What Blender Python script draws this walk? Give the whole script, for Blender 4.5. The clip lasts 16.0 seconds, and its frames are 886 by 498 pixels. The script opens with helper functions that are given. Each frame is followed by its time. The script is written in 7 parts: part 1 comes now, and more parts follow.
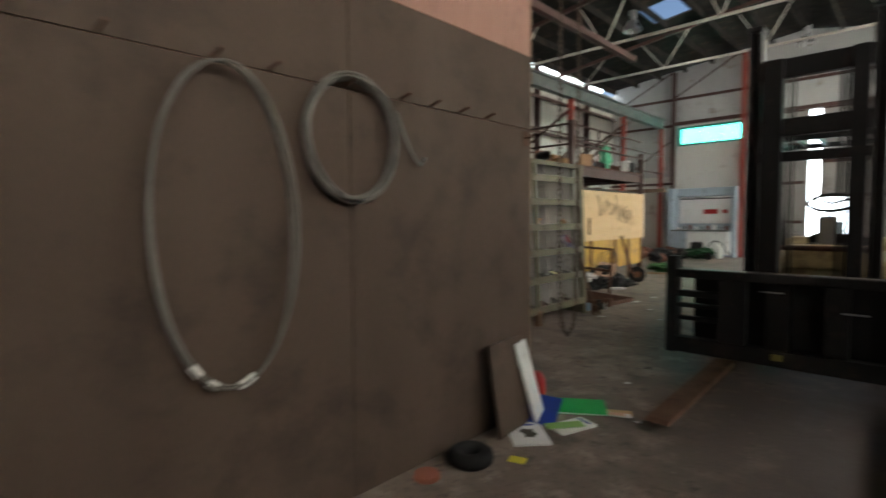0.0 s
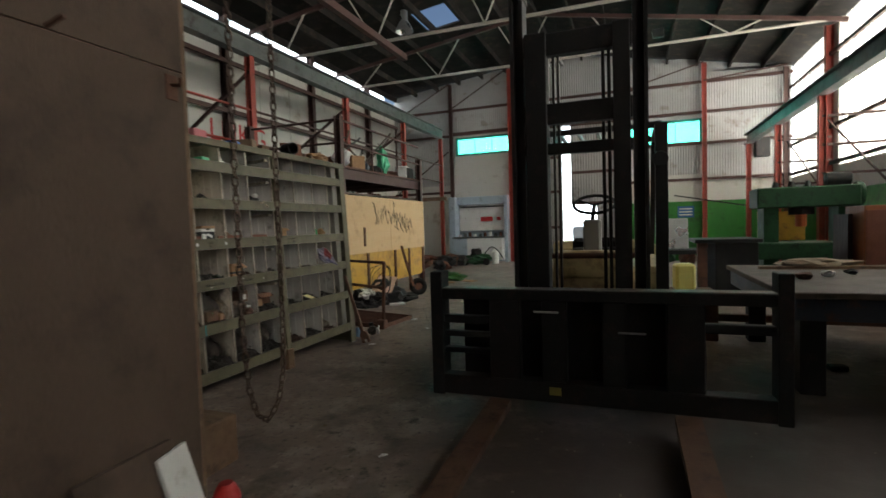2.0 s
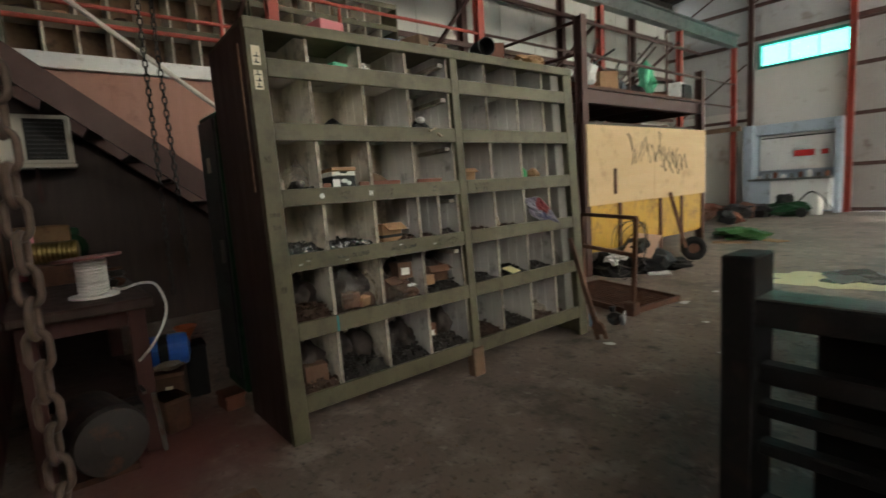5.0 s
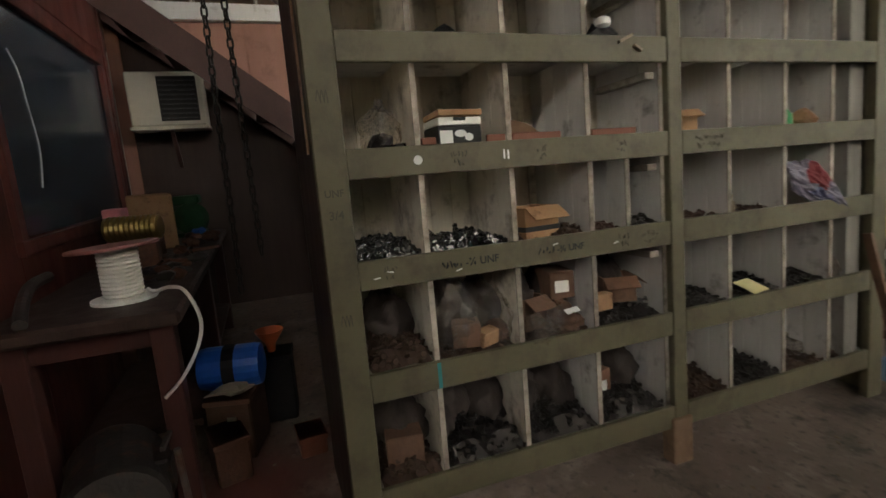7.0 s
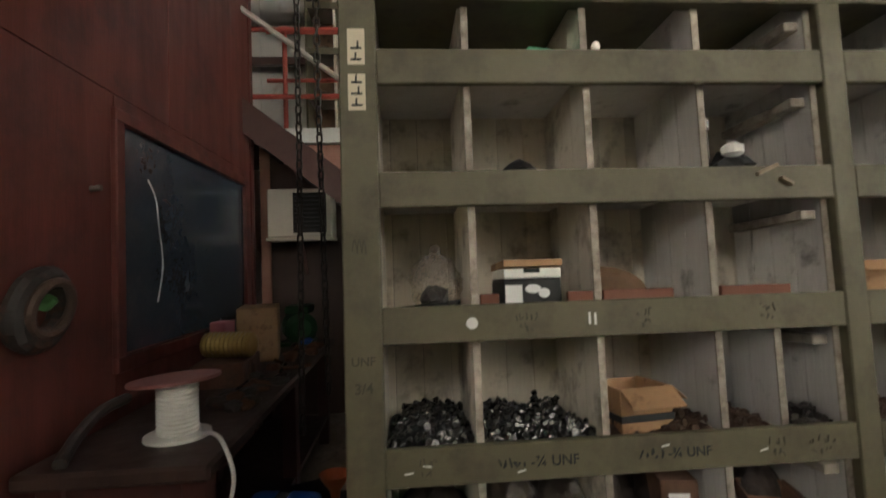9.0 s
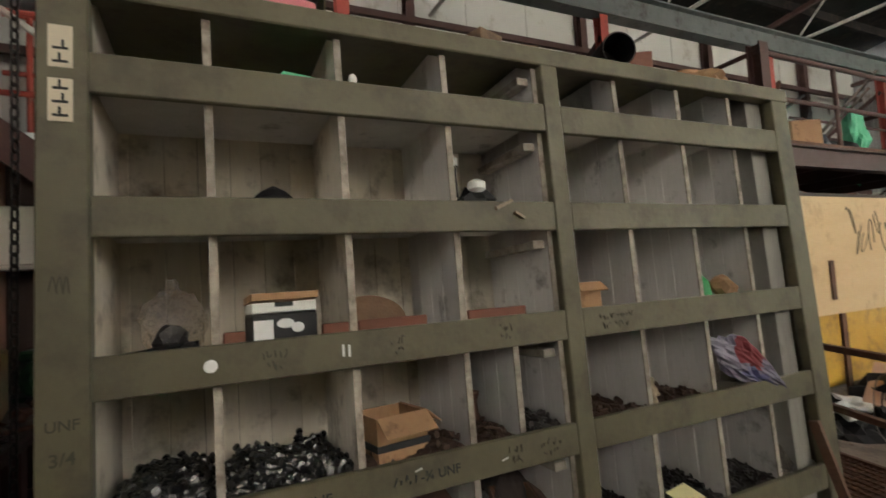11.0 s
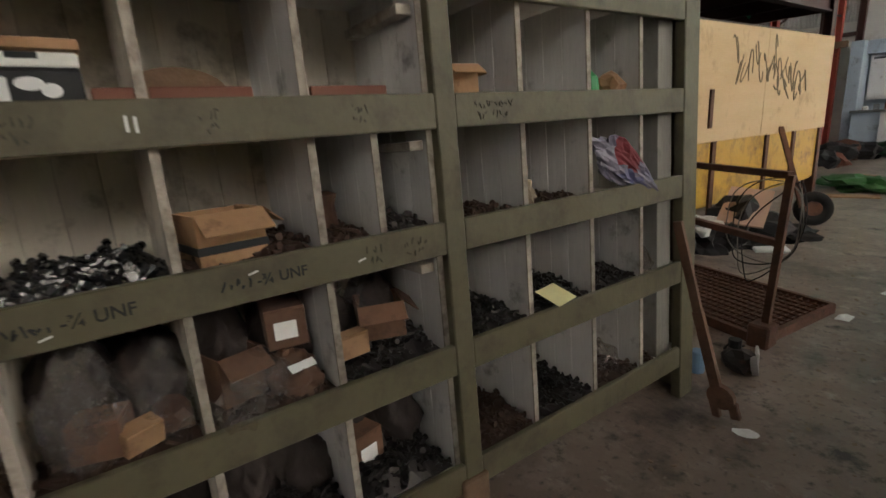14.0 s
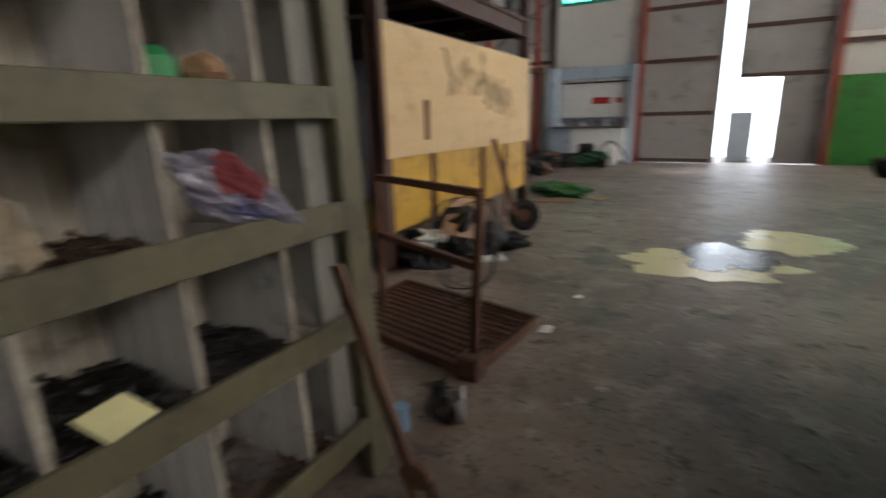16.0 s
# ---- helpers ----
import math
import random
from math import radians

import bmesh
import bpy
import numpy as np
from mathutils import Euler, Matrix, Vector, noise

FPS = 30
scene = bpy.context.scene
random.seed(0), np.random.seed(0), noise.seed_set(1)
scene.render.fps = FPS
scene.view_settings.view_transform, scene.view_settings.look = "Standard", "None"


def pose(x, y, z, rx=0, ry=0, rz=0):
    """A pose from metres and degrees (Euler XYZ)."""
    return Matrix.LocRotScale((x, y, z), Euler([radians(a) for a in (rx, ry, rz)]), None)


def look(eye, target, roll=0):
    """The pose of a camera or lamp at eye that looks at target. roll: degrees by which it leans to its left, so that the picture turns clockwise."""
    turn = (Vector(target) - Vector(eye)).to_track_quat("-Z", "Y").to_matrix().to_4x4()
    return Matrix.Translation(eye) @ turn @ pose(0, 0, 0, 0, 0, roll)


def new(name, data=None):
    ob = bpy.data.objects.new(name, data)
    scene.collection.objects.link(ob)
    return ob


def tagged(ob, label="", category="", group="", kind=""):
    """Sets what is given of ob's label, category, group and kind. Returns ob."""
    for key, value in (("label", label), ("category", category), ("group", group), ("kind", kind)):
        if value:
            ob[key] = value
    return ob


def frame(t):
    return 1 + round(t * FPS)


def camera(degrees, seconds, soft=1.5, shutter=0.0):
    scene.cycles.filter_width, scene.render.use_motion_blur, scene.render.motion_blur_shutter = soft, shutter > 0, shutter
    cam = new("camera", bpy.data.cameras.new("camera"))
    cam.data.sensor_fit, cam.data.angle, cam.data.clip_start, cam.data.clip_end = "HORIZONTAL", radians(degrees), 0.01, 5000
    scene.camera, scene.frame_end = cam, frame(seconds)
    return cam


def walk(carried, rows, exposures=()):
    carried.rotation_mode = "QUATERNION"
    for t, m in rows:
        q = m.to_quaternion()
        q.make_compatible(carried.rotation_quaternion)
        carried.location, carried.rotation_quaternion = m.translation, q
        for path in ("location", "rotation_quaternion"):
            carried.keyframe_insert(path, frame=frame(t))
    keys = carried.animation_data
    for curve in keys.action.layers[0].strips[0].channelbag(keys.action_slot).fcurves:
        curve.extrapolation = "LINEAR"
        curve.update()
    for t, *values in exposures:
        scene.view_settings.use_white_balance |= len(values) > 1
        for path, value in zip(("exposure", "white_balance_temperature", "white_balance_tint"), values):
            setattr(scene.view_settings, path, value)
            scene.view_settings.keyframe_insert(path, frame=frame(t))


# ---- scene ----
cam = camera(83.5, 16.0, 1.5, 0.5)
EXPOSURES = [(0, 0.15, 6250, 9), (0.5, -0.02, 6250, 9), (1.5, -0.42, 6250, 9), (2.5, -0.42, 6250, 10), (4, -0.15, 6250, 9), (5, 0.05, 6400, 9), (7.5, -0.08, 6520, 13), (10, 0.1, 6520, 12), (12.5, -0.10, 6400, 15), (13, -0.10, 6400, 15), (14.5, -0.15, 6350, 15), (16, -0.2, 6200, 15)]
PATH = [
    (0, (1.35, 1.183, 1.416), (-0.029, 2.626, 1.297), -0.4),
    (0.5, (1.307, 1.574, 1.413), (0.27, 3.281, 1.313), -1.2),
    (1, (1.218, 1.937, 1.416), (0.368, 3.745, 1.333), -2.3),
    (1.5, (1.167, 2.299, 1.413), (0.354, 4.125, 1.355), -1.0),
    (2, (1.038, 2.655, 1.392), (0.328, 4.523, 1.302), -1.7),
    (2.5, (0.925, 2.982, 1.392), (0.279, 4.868, 1.227), -2.7),
    (3, (0.855, 3.356, 1.38), (0.094, 5.194, 1.179), -2.5),
    (3.5, (0.701, 3.701, 1.352), (-0.191, 5.479, 1.145), -3.0),
    (4, (0.558, 3.986, 1.351), (-0.521, 5.648, 1.077), -3.7),
    (4.5, (0.364, 4.312, 1.337), (-0.963, 5.786, 1.083), -2.8),
    (5, (0.245, 4.505, 1.308), (-1.297, 5.756, 1.062), -3.6),
    (7.5, (-0.947, 5.379, 1.295), (-2.85, 5.863, 0.916), -2.8),
    (8, (-1.03, 5.46, 1.294), (-2.979, 5.747, 0.947), -2.0),
    (8.5, (-1.052, 5.52, 1.379), (-3.039, 5.7, 1.244), -2.2),
    (9, (-1.03, 5.559, 1.449), (-3.023, 5.714, 1.515), -1.8),
    (9.5, (-1.023, 5.588, 1.469), (-2.988, 5.874, 1.706), -0.5),
    (10, (-1.027, 5.644, 1.477), (-2.94, 6.157, 1.757), -1.0),
    (12.5, (-1.003, 5.803, 1.412), (-2.663, 6.911, 1.277), -3.0),
    (13, (-1.013, 5.832, 1.378), (-2.658, 6.94, 1.123), -2.8),
    (13.5, (-1.06, 5.872, 1.327), (-2.686, 6.962, 0.916), -3.6),
    (14, (-1.156, 5.945, 1.274), (-2.745, 7.053, 0.778), -3.4),
    (14.5, (-1.274, 6.093, 1.257), (-2.813, 7.23, 0.675), -4.0),
    (15, (-1.29, 6.244, 1.249), (-2.847, 7.377, 0.707), -2.9),
    (15.5, (-1.309, 6.505, 1.26), (-2.742, 7.806, 0.755), -0.3),
    (16, (-1.242, 6.723, 1.246), (-2.172, 8.419, 0.741), -1.4),
]
walk(cam, [(t, look(eye, target, roll)) for t, eye, target, roll in PATH], EXPOSURES)

# ---- world and light ----
world = bpy.data.worlds.new("world")
scene.world = world
world.use_nodes = True
wn = world.node_tree
sky = wn.nodes.new("ShaderNodeTexSky")
sky.sky_type = "NISHITA"
sky.sun_disc = False
sky.sun_elevation = radians(62)
sky.sun_rotation = radians(210)
wn.links.new(sky.outputs[0], wn.nodes["Background"].inputs[0])
wn.nodes["Background"].inputs[1].default_value = 0.12
sun_data = bpy.data.lights.new("sun", "SUN")
sun_data.energy, sun_data.angle, sun_data.color = 3.0, radians(0.5), (1.0, 0.95, 0.88)
sun = new("sun", sun_data)
sun.matrix_world = look((-14, -4, 40), (-3, 14, 0))


# ---- materials ----
def nmat(name):
    m = bpy.data.materials.new(name)
    m.use_nodes = True
    return m, m.node_tree.nodes, m.node_tree.links, m.node_tree.nodes["Principled BSDF"]


def surf(name, c1, c2, rough=0.7, metal=0.0, fine=40.0, broad=3.0, stain=None, stain_amount=0.35, bump=0.15, stretch=(1, 1, 1), rough_var=0.15, per_object=0.0):
    """A paint, wood, metal or stone: grain at a fine scale, patches at a broad one, stains with a shape of their own."""
    m, n, l, b = nmat(name)
    tc = n.new("ShaderNodeTexCoord")
    mp = n.new("ShaderNodeMapping")
    mp.inputs["Scale"].default_value = stretch
    l.new(tc.outputs["Object"], mp.inputs["Vector"])
    nf = n.new("ShaderNodeTexNoise")
    nf.inputs["Scale"].default_value, nf.inputs["Detail"].default_value = fine, 5
    nb = n.new("ShaderNodeTexNoise")
    nb.inputs["Scale"].default_value, nb.inputs["Detail"].default_value = broad, 6
    l.new(mp.outputs[0], nf.inputs["Vector"])
    l.new(mp.outputs[0], nb.inputs["Vector"])
    mix = n.new("ShaderNodeMix")
    mix.data_type = "RGBA"
    mix.inputs["A"].default_value, mix.inputs["B"].default_value = (*c1, 1), (*c2, 1)
    ma = n.new("ShaderNodeMath")
    ma.operation = "ADD"
    mm = n.new("ShaderNodeMath")
    mm.operation = "MULTIPLY_ADD"
    mm.inputs[1].default_value, mm.inputs[2].default_value = 0.6, -0.3
    l.new(nf.outputs["Fac"], mm.inputs[0])
    l.new(mm.outputs[0], ma.inputs[0])
    l.new(nb.outputs["Fac"], ma.inputs[1])
    l.new(ma.outputs[0], mix.inputs["Factor"])
    out = mix.outputs["Result"]
    if stain:
        ns = n.new("ShaderNodeTexNoise")
        ns.inputs["Scale"].default_value, ns.inputs["Detail"].default_value, ns.inputs["Roughness"].default_value = broad * 1.7, 9, 0.65
        l.new(tc.outputs["Object"], ns.inputs["Vector"])
        rp = n.new("ShaderNodeMapRange")
        rp.inputs["From Min"].default_value, rp.inputs["From Max"].default_value = 0.62 - 0.3 * stain_amount, 0.72
        l.new(ns.outputs["Fac"], rp.inputs["Value"])
        ms = n.new("ShaderNodeMix")
        ms.data_type = "RGBA"
        l.new(rp.outputs[0], ms.inputs["Factor"])
        l.new(out, ms.inputs["A"])
        ms.inputs["B"].default_value = (*stain, 1)
        out = ms.outputs["Result"]
    if per_object:
        oi = n.new("ShaderNodeObjectInfo")
        hv = n.new("ShaderNodeHueSaturation")
        mr = n.new("ShaderNodeMapRange")
        mr.inputs["To Min"].default_value, mr.inputs["To Max"].default_value = 1 - per_object, 1 + per_object
        l.new(oi.outputs["Random"], mr.inputs["Value"])
        l.new(mr.outputs[0], hv.inputs["Value"])
        l.new(out, hv.inputs["Color"])
        out = hv.outputs["Color"]
    l.new(out, b.inputs["Base Color"])
    rr = n.new("ShaderNodeMapRange")
    rr.inputs["To Min"].default_value, rr.inputs["To Max"].default_value = max(0.03, rough - rough_var), min(1, rough + rough_var)
    l.new(nb.outputs["Fac"], rr.inputs["Value"])
    l.new(rr.outputs[0], b.inputs["Roughness"])
    b.inputs["Metallic"].default_value = metal
    if bump:
        bp = n.new("ShaderNodeBump")
        bp.inputs["Strength"].default_value, bp.inputs["Distance"].default_value = bump, 0.01
        l.new(nf.outputs["Fac"], bp.inputs["Height"])
        l.new(bp.outputs[0], b.inputs["Normal"])
    return m


def plain(name, c, rough=0.6, metal=0.0):
    return surf(name, [v * 0.9 for v in c], [min(1, v * 1.1) for v in c], rough, metal, 60, 8, bump=0.05)


def glow(name, c, strength):
    m, n, l, b = nmat(name)
    n.remove(b)
    e = n.new("ShaderNodeEmission")
    e.inputs[0].default_value, e.inputs[1].default_value = (*c, 1), strength
    l.new(e.outputs[0], n["Material Output"].inputs[0])
    return m


def sheet_glass(name, c, gloss=0.1, dirt=0.0):
    m, n, l, b = nmat(name)
    n.remove(b)
    t = n.new("ShaderNodeBsdfTransparent")
    t.inputs[0].default_value = (*c, 1)
    g = n.new("ShaderNodeBsdfGlossy")
    g.inputs["Roughness"].default_value = 0.15
    mx = n.new("ShaderNodeMixShader")
    mx.inputs[0].default_value = gloss
    l.new(t.outputs[0], mx.inputs[1])
    l.new(g.outputs[0], mx.inputs[2])
    out = mx.outputs[0]
    if dirt:
        d = n.new("ShaderNodeBsdfTranslucent")
        d.inputs[0].default_value = (*c, 1)
        m2 = n.new("ShaderNodeMixShader")
        nz = n.new("ShaderNodeTexNoise")
        nz.inputs["Scale"].default_value, nz.inputs["Detail"].default_value = 3, 6
        mr = n.new("ShaderNodeMapRange")
        mr.inputs["To Min"].default_value, mr.inputs["To Max"].default_value = dirt * 0.5, dirt * 1.5
        l.new(nz.outputs["Fac"], mr.inputs["Value"])
        l.new(mr.outputs[0], m2.inputs[0])
        l.new(out, m2.inputs[1])
        l.new(d.outputs[0], m2.inputs[2])
        out = m2.outputs[0]
    l.new(out, n["Material Output"].inputs[0])
    return m


RUST = (0.13, 0.055, 0.03)
M_GROUND = surf("yard_ground", (0.27, 0.225, 0.19), (0.14, 0.115, 0.10), 0.62, 0, 55, 1.3, (0.075, 0.058, 0.05), 0.5, 0.3, rough_var=0.2)


def floor_material():
    m, n, l, b = nmat("concrete_floor")
    tc = n.new("ShaderNodeTexCoord")

    def nz(scale, detail, rough=0.55):
        t = n.new("ShaderNodeTexNoise")
        t.inputs["Scale"].default_value, t.inputs["Detail"].default_value, t.inputs["Roughness"].default_value = scale, detail, rough
        l.new(tc.outputs["Object"], t.inputs["Vector"])
        return t.outputs["Fac"]

    def ramp(src, a, c):
        r = n.new("ShaderNodeMapRange")
        r.inputs["From Min"].default_value, r.inputs["From Max"].default_value = a, c
        l.new(src, r.inputs["Value"])
        return r.outputs[0]

    def lay(col, over, fac):
        x = n.new("ShaderNodeMix")
        x.data_type = "RGBA"
        l.new(fac, x.inputs["Factor"])
        if isinstance(col, tuple):
            x.inputs["A"].default_value = (*col, 1)
        else:
            l.new(col, x.inputs["A"])
        x.inputs["B"].default_value = (*over, 1)
        return x.outputs["Result"]

    broad, mid, fine, speck = nz(0.55, 5), nz(3.2, 8, 0.62), nz(26, 6), nz(120, 3)
    c = lay((0.265, 0.205, 0.160), (0.160, 0.120, 0.096), ramp(broad, 0.38, 0.62))
    c = lay(c, (0.36, 0.30, 0.245), ramp(mid, 0.50, 0.68))
    c = lay(c, (0.40, 0.35, 0.29), ramp(nz(7.5, 10, 0.72), 0.58, 0.70))
    c = lay(c, (0.075, 0.058, 0.048), ramp(nz(5.2, 8, 0.7), 0.57, 0.66))
    c = lay(c, (0.055, 0.043, 0.037), ramp(nz(1.7, 9, 0.68), 0.54, 0.70))
    c = lay(c, (0.17, 0.075, 0.06), ramp(nz(0.8, 7, 0.6), 0.64, 0.78))
    c = lay(c, (0.09, 0.075, 0.065), ramp(fine, 0.56, 0.72))
    c = lay(c, (0.42, 0.37, 0.30), ramp(speck, 0.70, 0.78))
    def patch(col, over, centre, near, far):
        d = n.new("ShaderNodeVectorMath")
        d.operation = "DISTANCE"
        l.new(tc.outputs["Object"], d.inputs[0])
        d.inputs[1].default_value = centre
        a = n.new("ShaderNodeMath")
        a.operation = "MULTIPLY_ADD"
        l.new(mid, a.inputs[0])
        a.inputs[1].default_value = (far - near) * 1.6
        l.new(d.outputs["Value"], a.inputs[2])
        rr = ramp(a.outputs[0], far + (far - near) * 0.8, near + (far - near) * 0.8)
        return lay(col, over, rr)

    # oily dark area round forks and table, with the shade there painted in
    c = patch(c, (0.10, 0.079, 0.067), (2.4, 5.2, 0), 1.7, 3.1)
    c = patch(c, (0.17, 0.062, 0.05), (-2.65, 4.95, 0), 0.2, 0.75)
    l.new(c, b.inputs["Base Color"])
    r = n.new("ShaderNodeMapRange")
    r.inputs["To Min"].default_value, r.inputs["To Max"].default_value = 0.30, 0.85
    l.new(mid, r.inputs["Value"])
    l.new(r.outputs[0], b.inputs["Roughness"])
    bp = n.new("ShaderNodeBump")
    bp.inputs["Strength"].default_value, bp.inputs["Distance"].default_value = 0.35, 0.008
    l.new(fine, bp.inputs["Height"])
    l.new(bp.outputs[0], b.inputs["Normal"])
    return m


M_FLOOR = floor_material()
M_HARD = surf("hardboard_brown", (0.122, 0.082, 0.058), (0.068, 0.045, 0.032), 0.75, 0, 90, 1.4, (0.050, 0.033, 0.025), 0.4, 0.45, (1.6, 1.6, 0.3))
M_PINK = surf("plywood_pink", (0.42, 0.22, 0.16), (0.34, 0.17, 0.12), 0.65, 0, 30, 2, (0.25, 0.12, 0.09), 0.2, 0.1, (6, 6, 0.5))
M_REDWOOD = surf("plywood_red", (0.17, 0.044, 0.032), (0.075, 0.021, 0.016), 0.5, 0, 18, 2.2, (0.045, 0.015, 0.012), 0.5, 0.1, (5, 5, 0.4))
M_OLIVE = surf("olive_paint", (0.128, 0.113, 0.062), (0.096, 0.085, 0.049), 0.55, 0, 45, 4, (0.060, 0.050, 0.032), 0.45, 0.12)
M_CREAM = surf("cream_board", (0.74, 0.68, 0.57), (0.60, 0.54, 0.44), 0.75, 0, 30, 5, (0.24, 0.20, 0.15), 0.35, 0.15, (3, 3, 0.6), per_object=0.12)
M_GREYWOOD = surf("weathered_grey_board", (0.66, 0.635, 0.595), (0.50, 0.48, 0.445), 0.85, 0, 28, 4, (0.22, 0.20, 0.18), 0.12, 0.25, (4, 4, 0.5), per_object=0.15)
M_LEGWOOD = surf("dark_red_leg", (0.075, 0.022, 0.016), (0.04, 0.013, 0.01), 0.55, 0, 18, 3, None, 0, 0.1, (5, 5, 0.4))
M_GREASE = surf("greasy_machine_grey", (0.045, 0.037, 0.031), (0.020, 0.017, 0.015), 0.55, 0.1, 50, 6, RUST, 0.3, 0.2)
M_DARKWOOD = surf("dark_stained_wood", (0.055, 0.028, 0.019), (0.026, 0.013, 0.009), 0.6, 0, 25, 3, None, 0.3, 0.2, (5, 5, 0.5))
M_BROWNWOOD = surf("brown_plank", (0.22, 0.08, 0.045), (0.13, 0.05, 0.03), 0.65, 0, 25, 4, None, 0, 0.2, (3, 0.5, 3))
M_EDGE = surf("grimy_board_edge", (0.50, 0.45, 0.37), (0.27, 0.235, 0.19), 0.8, 0, 60, 11, (0.13, 0.10, 0.08), 0.55, 0.3, per_object=0.2)
M_SACK = surf("dark_filler_sacking", (0.05, 0.034, 0.026), (0.024, 0.017, 0.014), 0.7, 0, 60, 9, None, 0, 0.4)
M_STILE = surf("grey_stile_board", (0.26, 0.25, 0.22), (0.18, 0.17, 0.15), 0.8, 0, 28, 4, (0.12, 0.11, 0.09), 0.3, 0.2, (4, 4, 0.5))
M_TIMBER = surf("old_timber", (0.24, 0.15, 0.09), (0.13, 0.08, 0.05), 0.8, 0, 30, 5, (0.06, 0.04, 0.03), 0.3, 0.3, (1, 4, 4))
M_PLY = surf("raw_plywood", (0.66, 0.49, 0.28), (0.55, 0.38, 0.2), 0.7, 0, 25, 2, (0.42, 0.28, 0.15), 0.2, 0.1, (4, 0.5, 4))
M_YELLOW = surf("yellow_paint", (0.60, 0.36, 0.04), (0.46, 0.26, 0.03), 0.5, 0, 40, 3, (0.2, 0.1, 0.03), 0.35, 0.1)
M_BLACK = surf("black_greasy_steel", (0.010, 0.0105, 0.011), (0.020, 0.018, 0.017), 0.6, 0.1, 60, 5, (0.035, 0.025, 0.02), 0.25, 0.2)
M_MAST = surf("dark_mast_steel", (0.016, 0.017, 0.018), (0.03, 0.029, 0.028), 0.42, 0.2, 60, 4, (0.05, 0.04, 0.032), 0.25, 0.15)
M_WORN = surf("worn_steel_edge", (0.20, 0.185, 0.165), (0.10, 0.085, 0.07), 0.45, 0.5, 70, 6, RUST, 0.4, 0.2)
M_RUST = surf("rusty_steel", (0.16, 0.07, 0.04), (0.075, 0.035, 0.022), 0.8, 0.15, 70, 6, (0.05, 0.03, 0.02), 0.4, 0.35)
M_FORK = surf("rusty_fork", (0.23, 0.13, 0.085), (0.12, 0.065, 0.042), 0.6, 0.3, 60, 5, (0.06, 0.035, 0.025), 0.35, 0.3)
M_REDSTEEL = surf("red_oxide_steel", (0.42, 0.075, 0.05), (0.30, 0.05, 0.035), 0.55, 0, 45, 3, (0.13, 0.05, 0.035), 0.25, 0.12)
M_BROWNSTEEL = surf("brown_painted_steel", (0.09, 0.04, 0.032), (0.055, 0.027, 0.022), 0.6, 0, 40, 4, None, 0, 0.15)
M_GREYSTEEL = surf("grey_beam_steel", (0.16, 0.17, 0.16), (0.09, 0.10, 0.095), 0.5, 0.1, 40, 3, (0.05, 0.04, 0.035), 0.3, 0.12)
M_ROOF = surf("sooty_roof_sheet", (0.034, 0.030, 0.026), (0.016, 0.014, 0.013), 0.8, 0, 20, 2, (0.07, 0.05, 0.035), 0.3, 0.15)
M_ROOF.node_tree.nodes["Principled BSDF"].inputs["Specular IOR Level"].default_value = 0.12
M_BLACK.node_tree.nodes["Principled BSDF"].inputs["Specular IOR Level"].default_value = 0.3
M_WALL = surf("cream_wall_sheet", (0.64, 0.63, 0.58), (0.54, 0.53, 0.49), 0.65, 0, 35, 0.8, (0.34, 0.29, 0.23), 0.12, 0.1)
M_CORR = surf("zinc_wall_sheet", (0.50, 0.50, 0.49), (0.34, 0.34, 0.34), 0.5, 0.15, 35, 1.2, (0.26, 0.22, 0.18), 0.12, 0.1)
M_DOORSHEET = surf("old_door_sheet", (0.40, 0.385, 0.37), (0.28, 0.265, 0.25), 0.6, 0.1, 35, 1.5, (0.16, 0.13, 0.11), 0.15, 0.1)
M_GREENWALL = surf("green_wall_paint", (0.035, 0.24, 0.03), (0.028, 0.17, 0.025), 0.5, 0, 35, 2, (0.02, 0.06, 0.015), 0.3, 0.1)
M_PRESS = surf("green_machine_paint", (0.024, 0.080, 0.032), (0.014, 0.045, 0.02), 0.5, 0, 45, 5, (0.012, 0.02, 0.012), 0.4, 0.12)
for mt, level in ((M_PRESS, 0.2), (M_HARD, 0.35)):
    mt.node_tree.nodes["Principled BSDF"].inputs["Specular IOR Level"].default_value = level
M_TEAL = surf("teal_frame_paint", (0.03, 0.36, 0.28), (0.02, 0.25, 0.2), 0.5, 0, 40, 4, None, 0, 0.1)
M_WHITEPIPE = surf("white_pipe_paint", (0.62, 0.58, 0.52), (0.46, 0.42, 0.36), 0.5, 0, 40, 4, None, 0, 0.1)
M_KIOSK = surf("pale_blue_paint", (0.42, 0.50, 0.58), (0.34, 0.41, 0.48), 0.5, 0, 40, 3, (0.22, 0.24, 0.26), 0.2, 0.08)
M_WHITE = surf("white_enamel", (0.78, 0.78, 0.76), (0.66, 0.66, 0.64), 0.4, 0, 40, 4, (0.4, 0.37, 0.33), 0.15, 0.05)
M_ALU = surf("bare_aluminium", (0.6, 0.6, 0.6), (0.42, 0.42, 0.42), 0.3, 0.9, 50, 4, None, 0, 0.05)
M_BEIGE = surf("beige_plastic", (0.60, 0.56, 0.46), (0.5, 0.46, 0.38), 0.5, 0, 50, 5, None, 0, 0.05)
M_CREAMPAINT = surf("cream_machine_paint", (0.55, 0.43, 0.22), (0.42, 0.31, 0.15), 0.5, 0, 45, 4, (0.14, 0.09, 0.05), 0.35, 0.1)
M_CARD = surf("cardboard", (0.42, 0.25, 0.13), (0.30, 0.17, 0.09), 0.85, 0, 60, 9, (0.16, 0.08, 0.045), 0.25, 0.1, per_object=0.2)
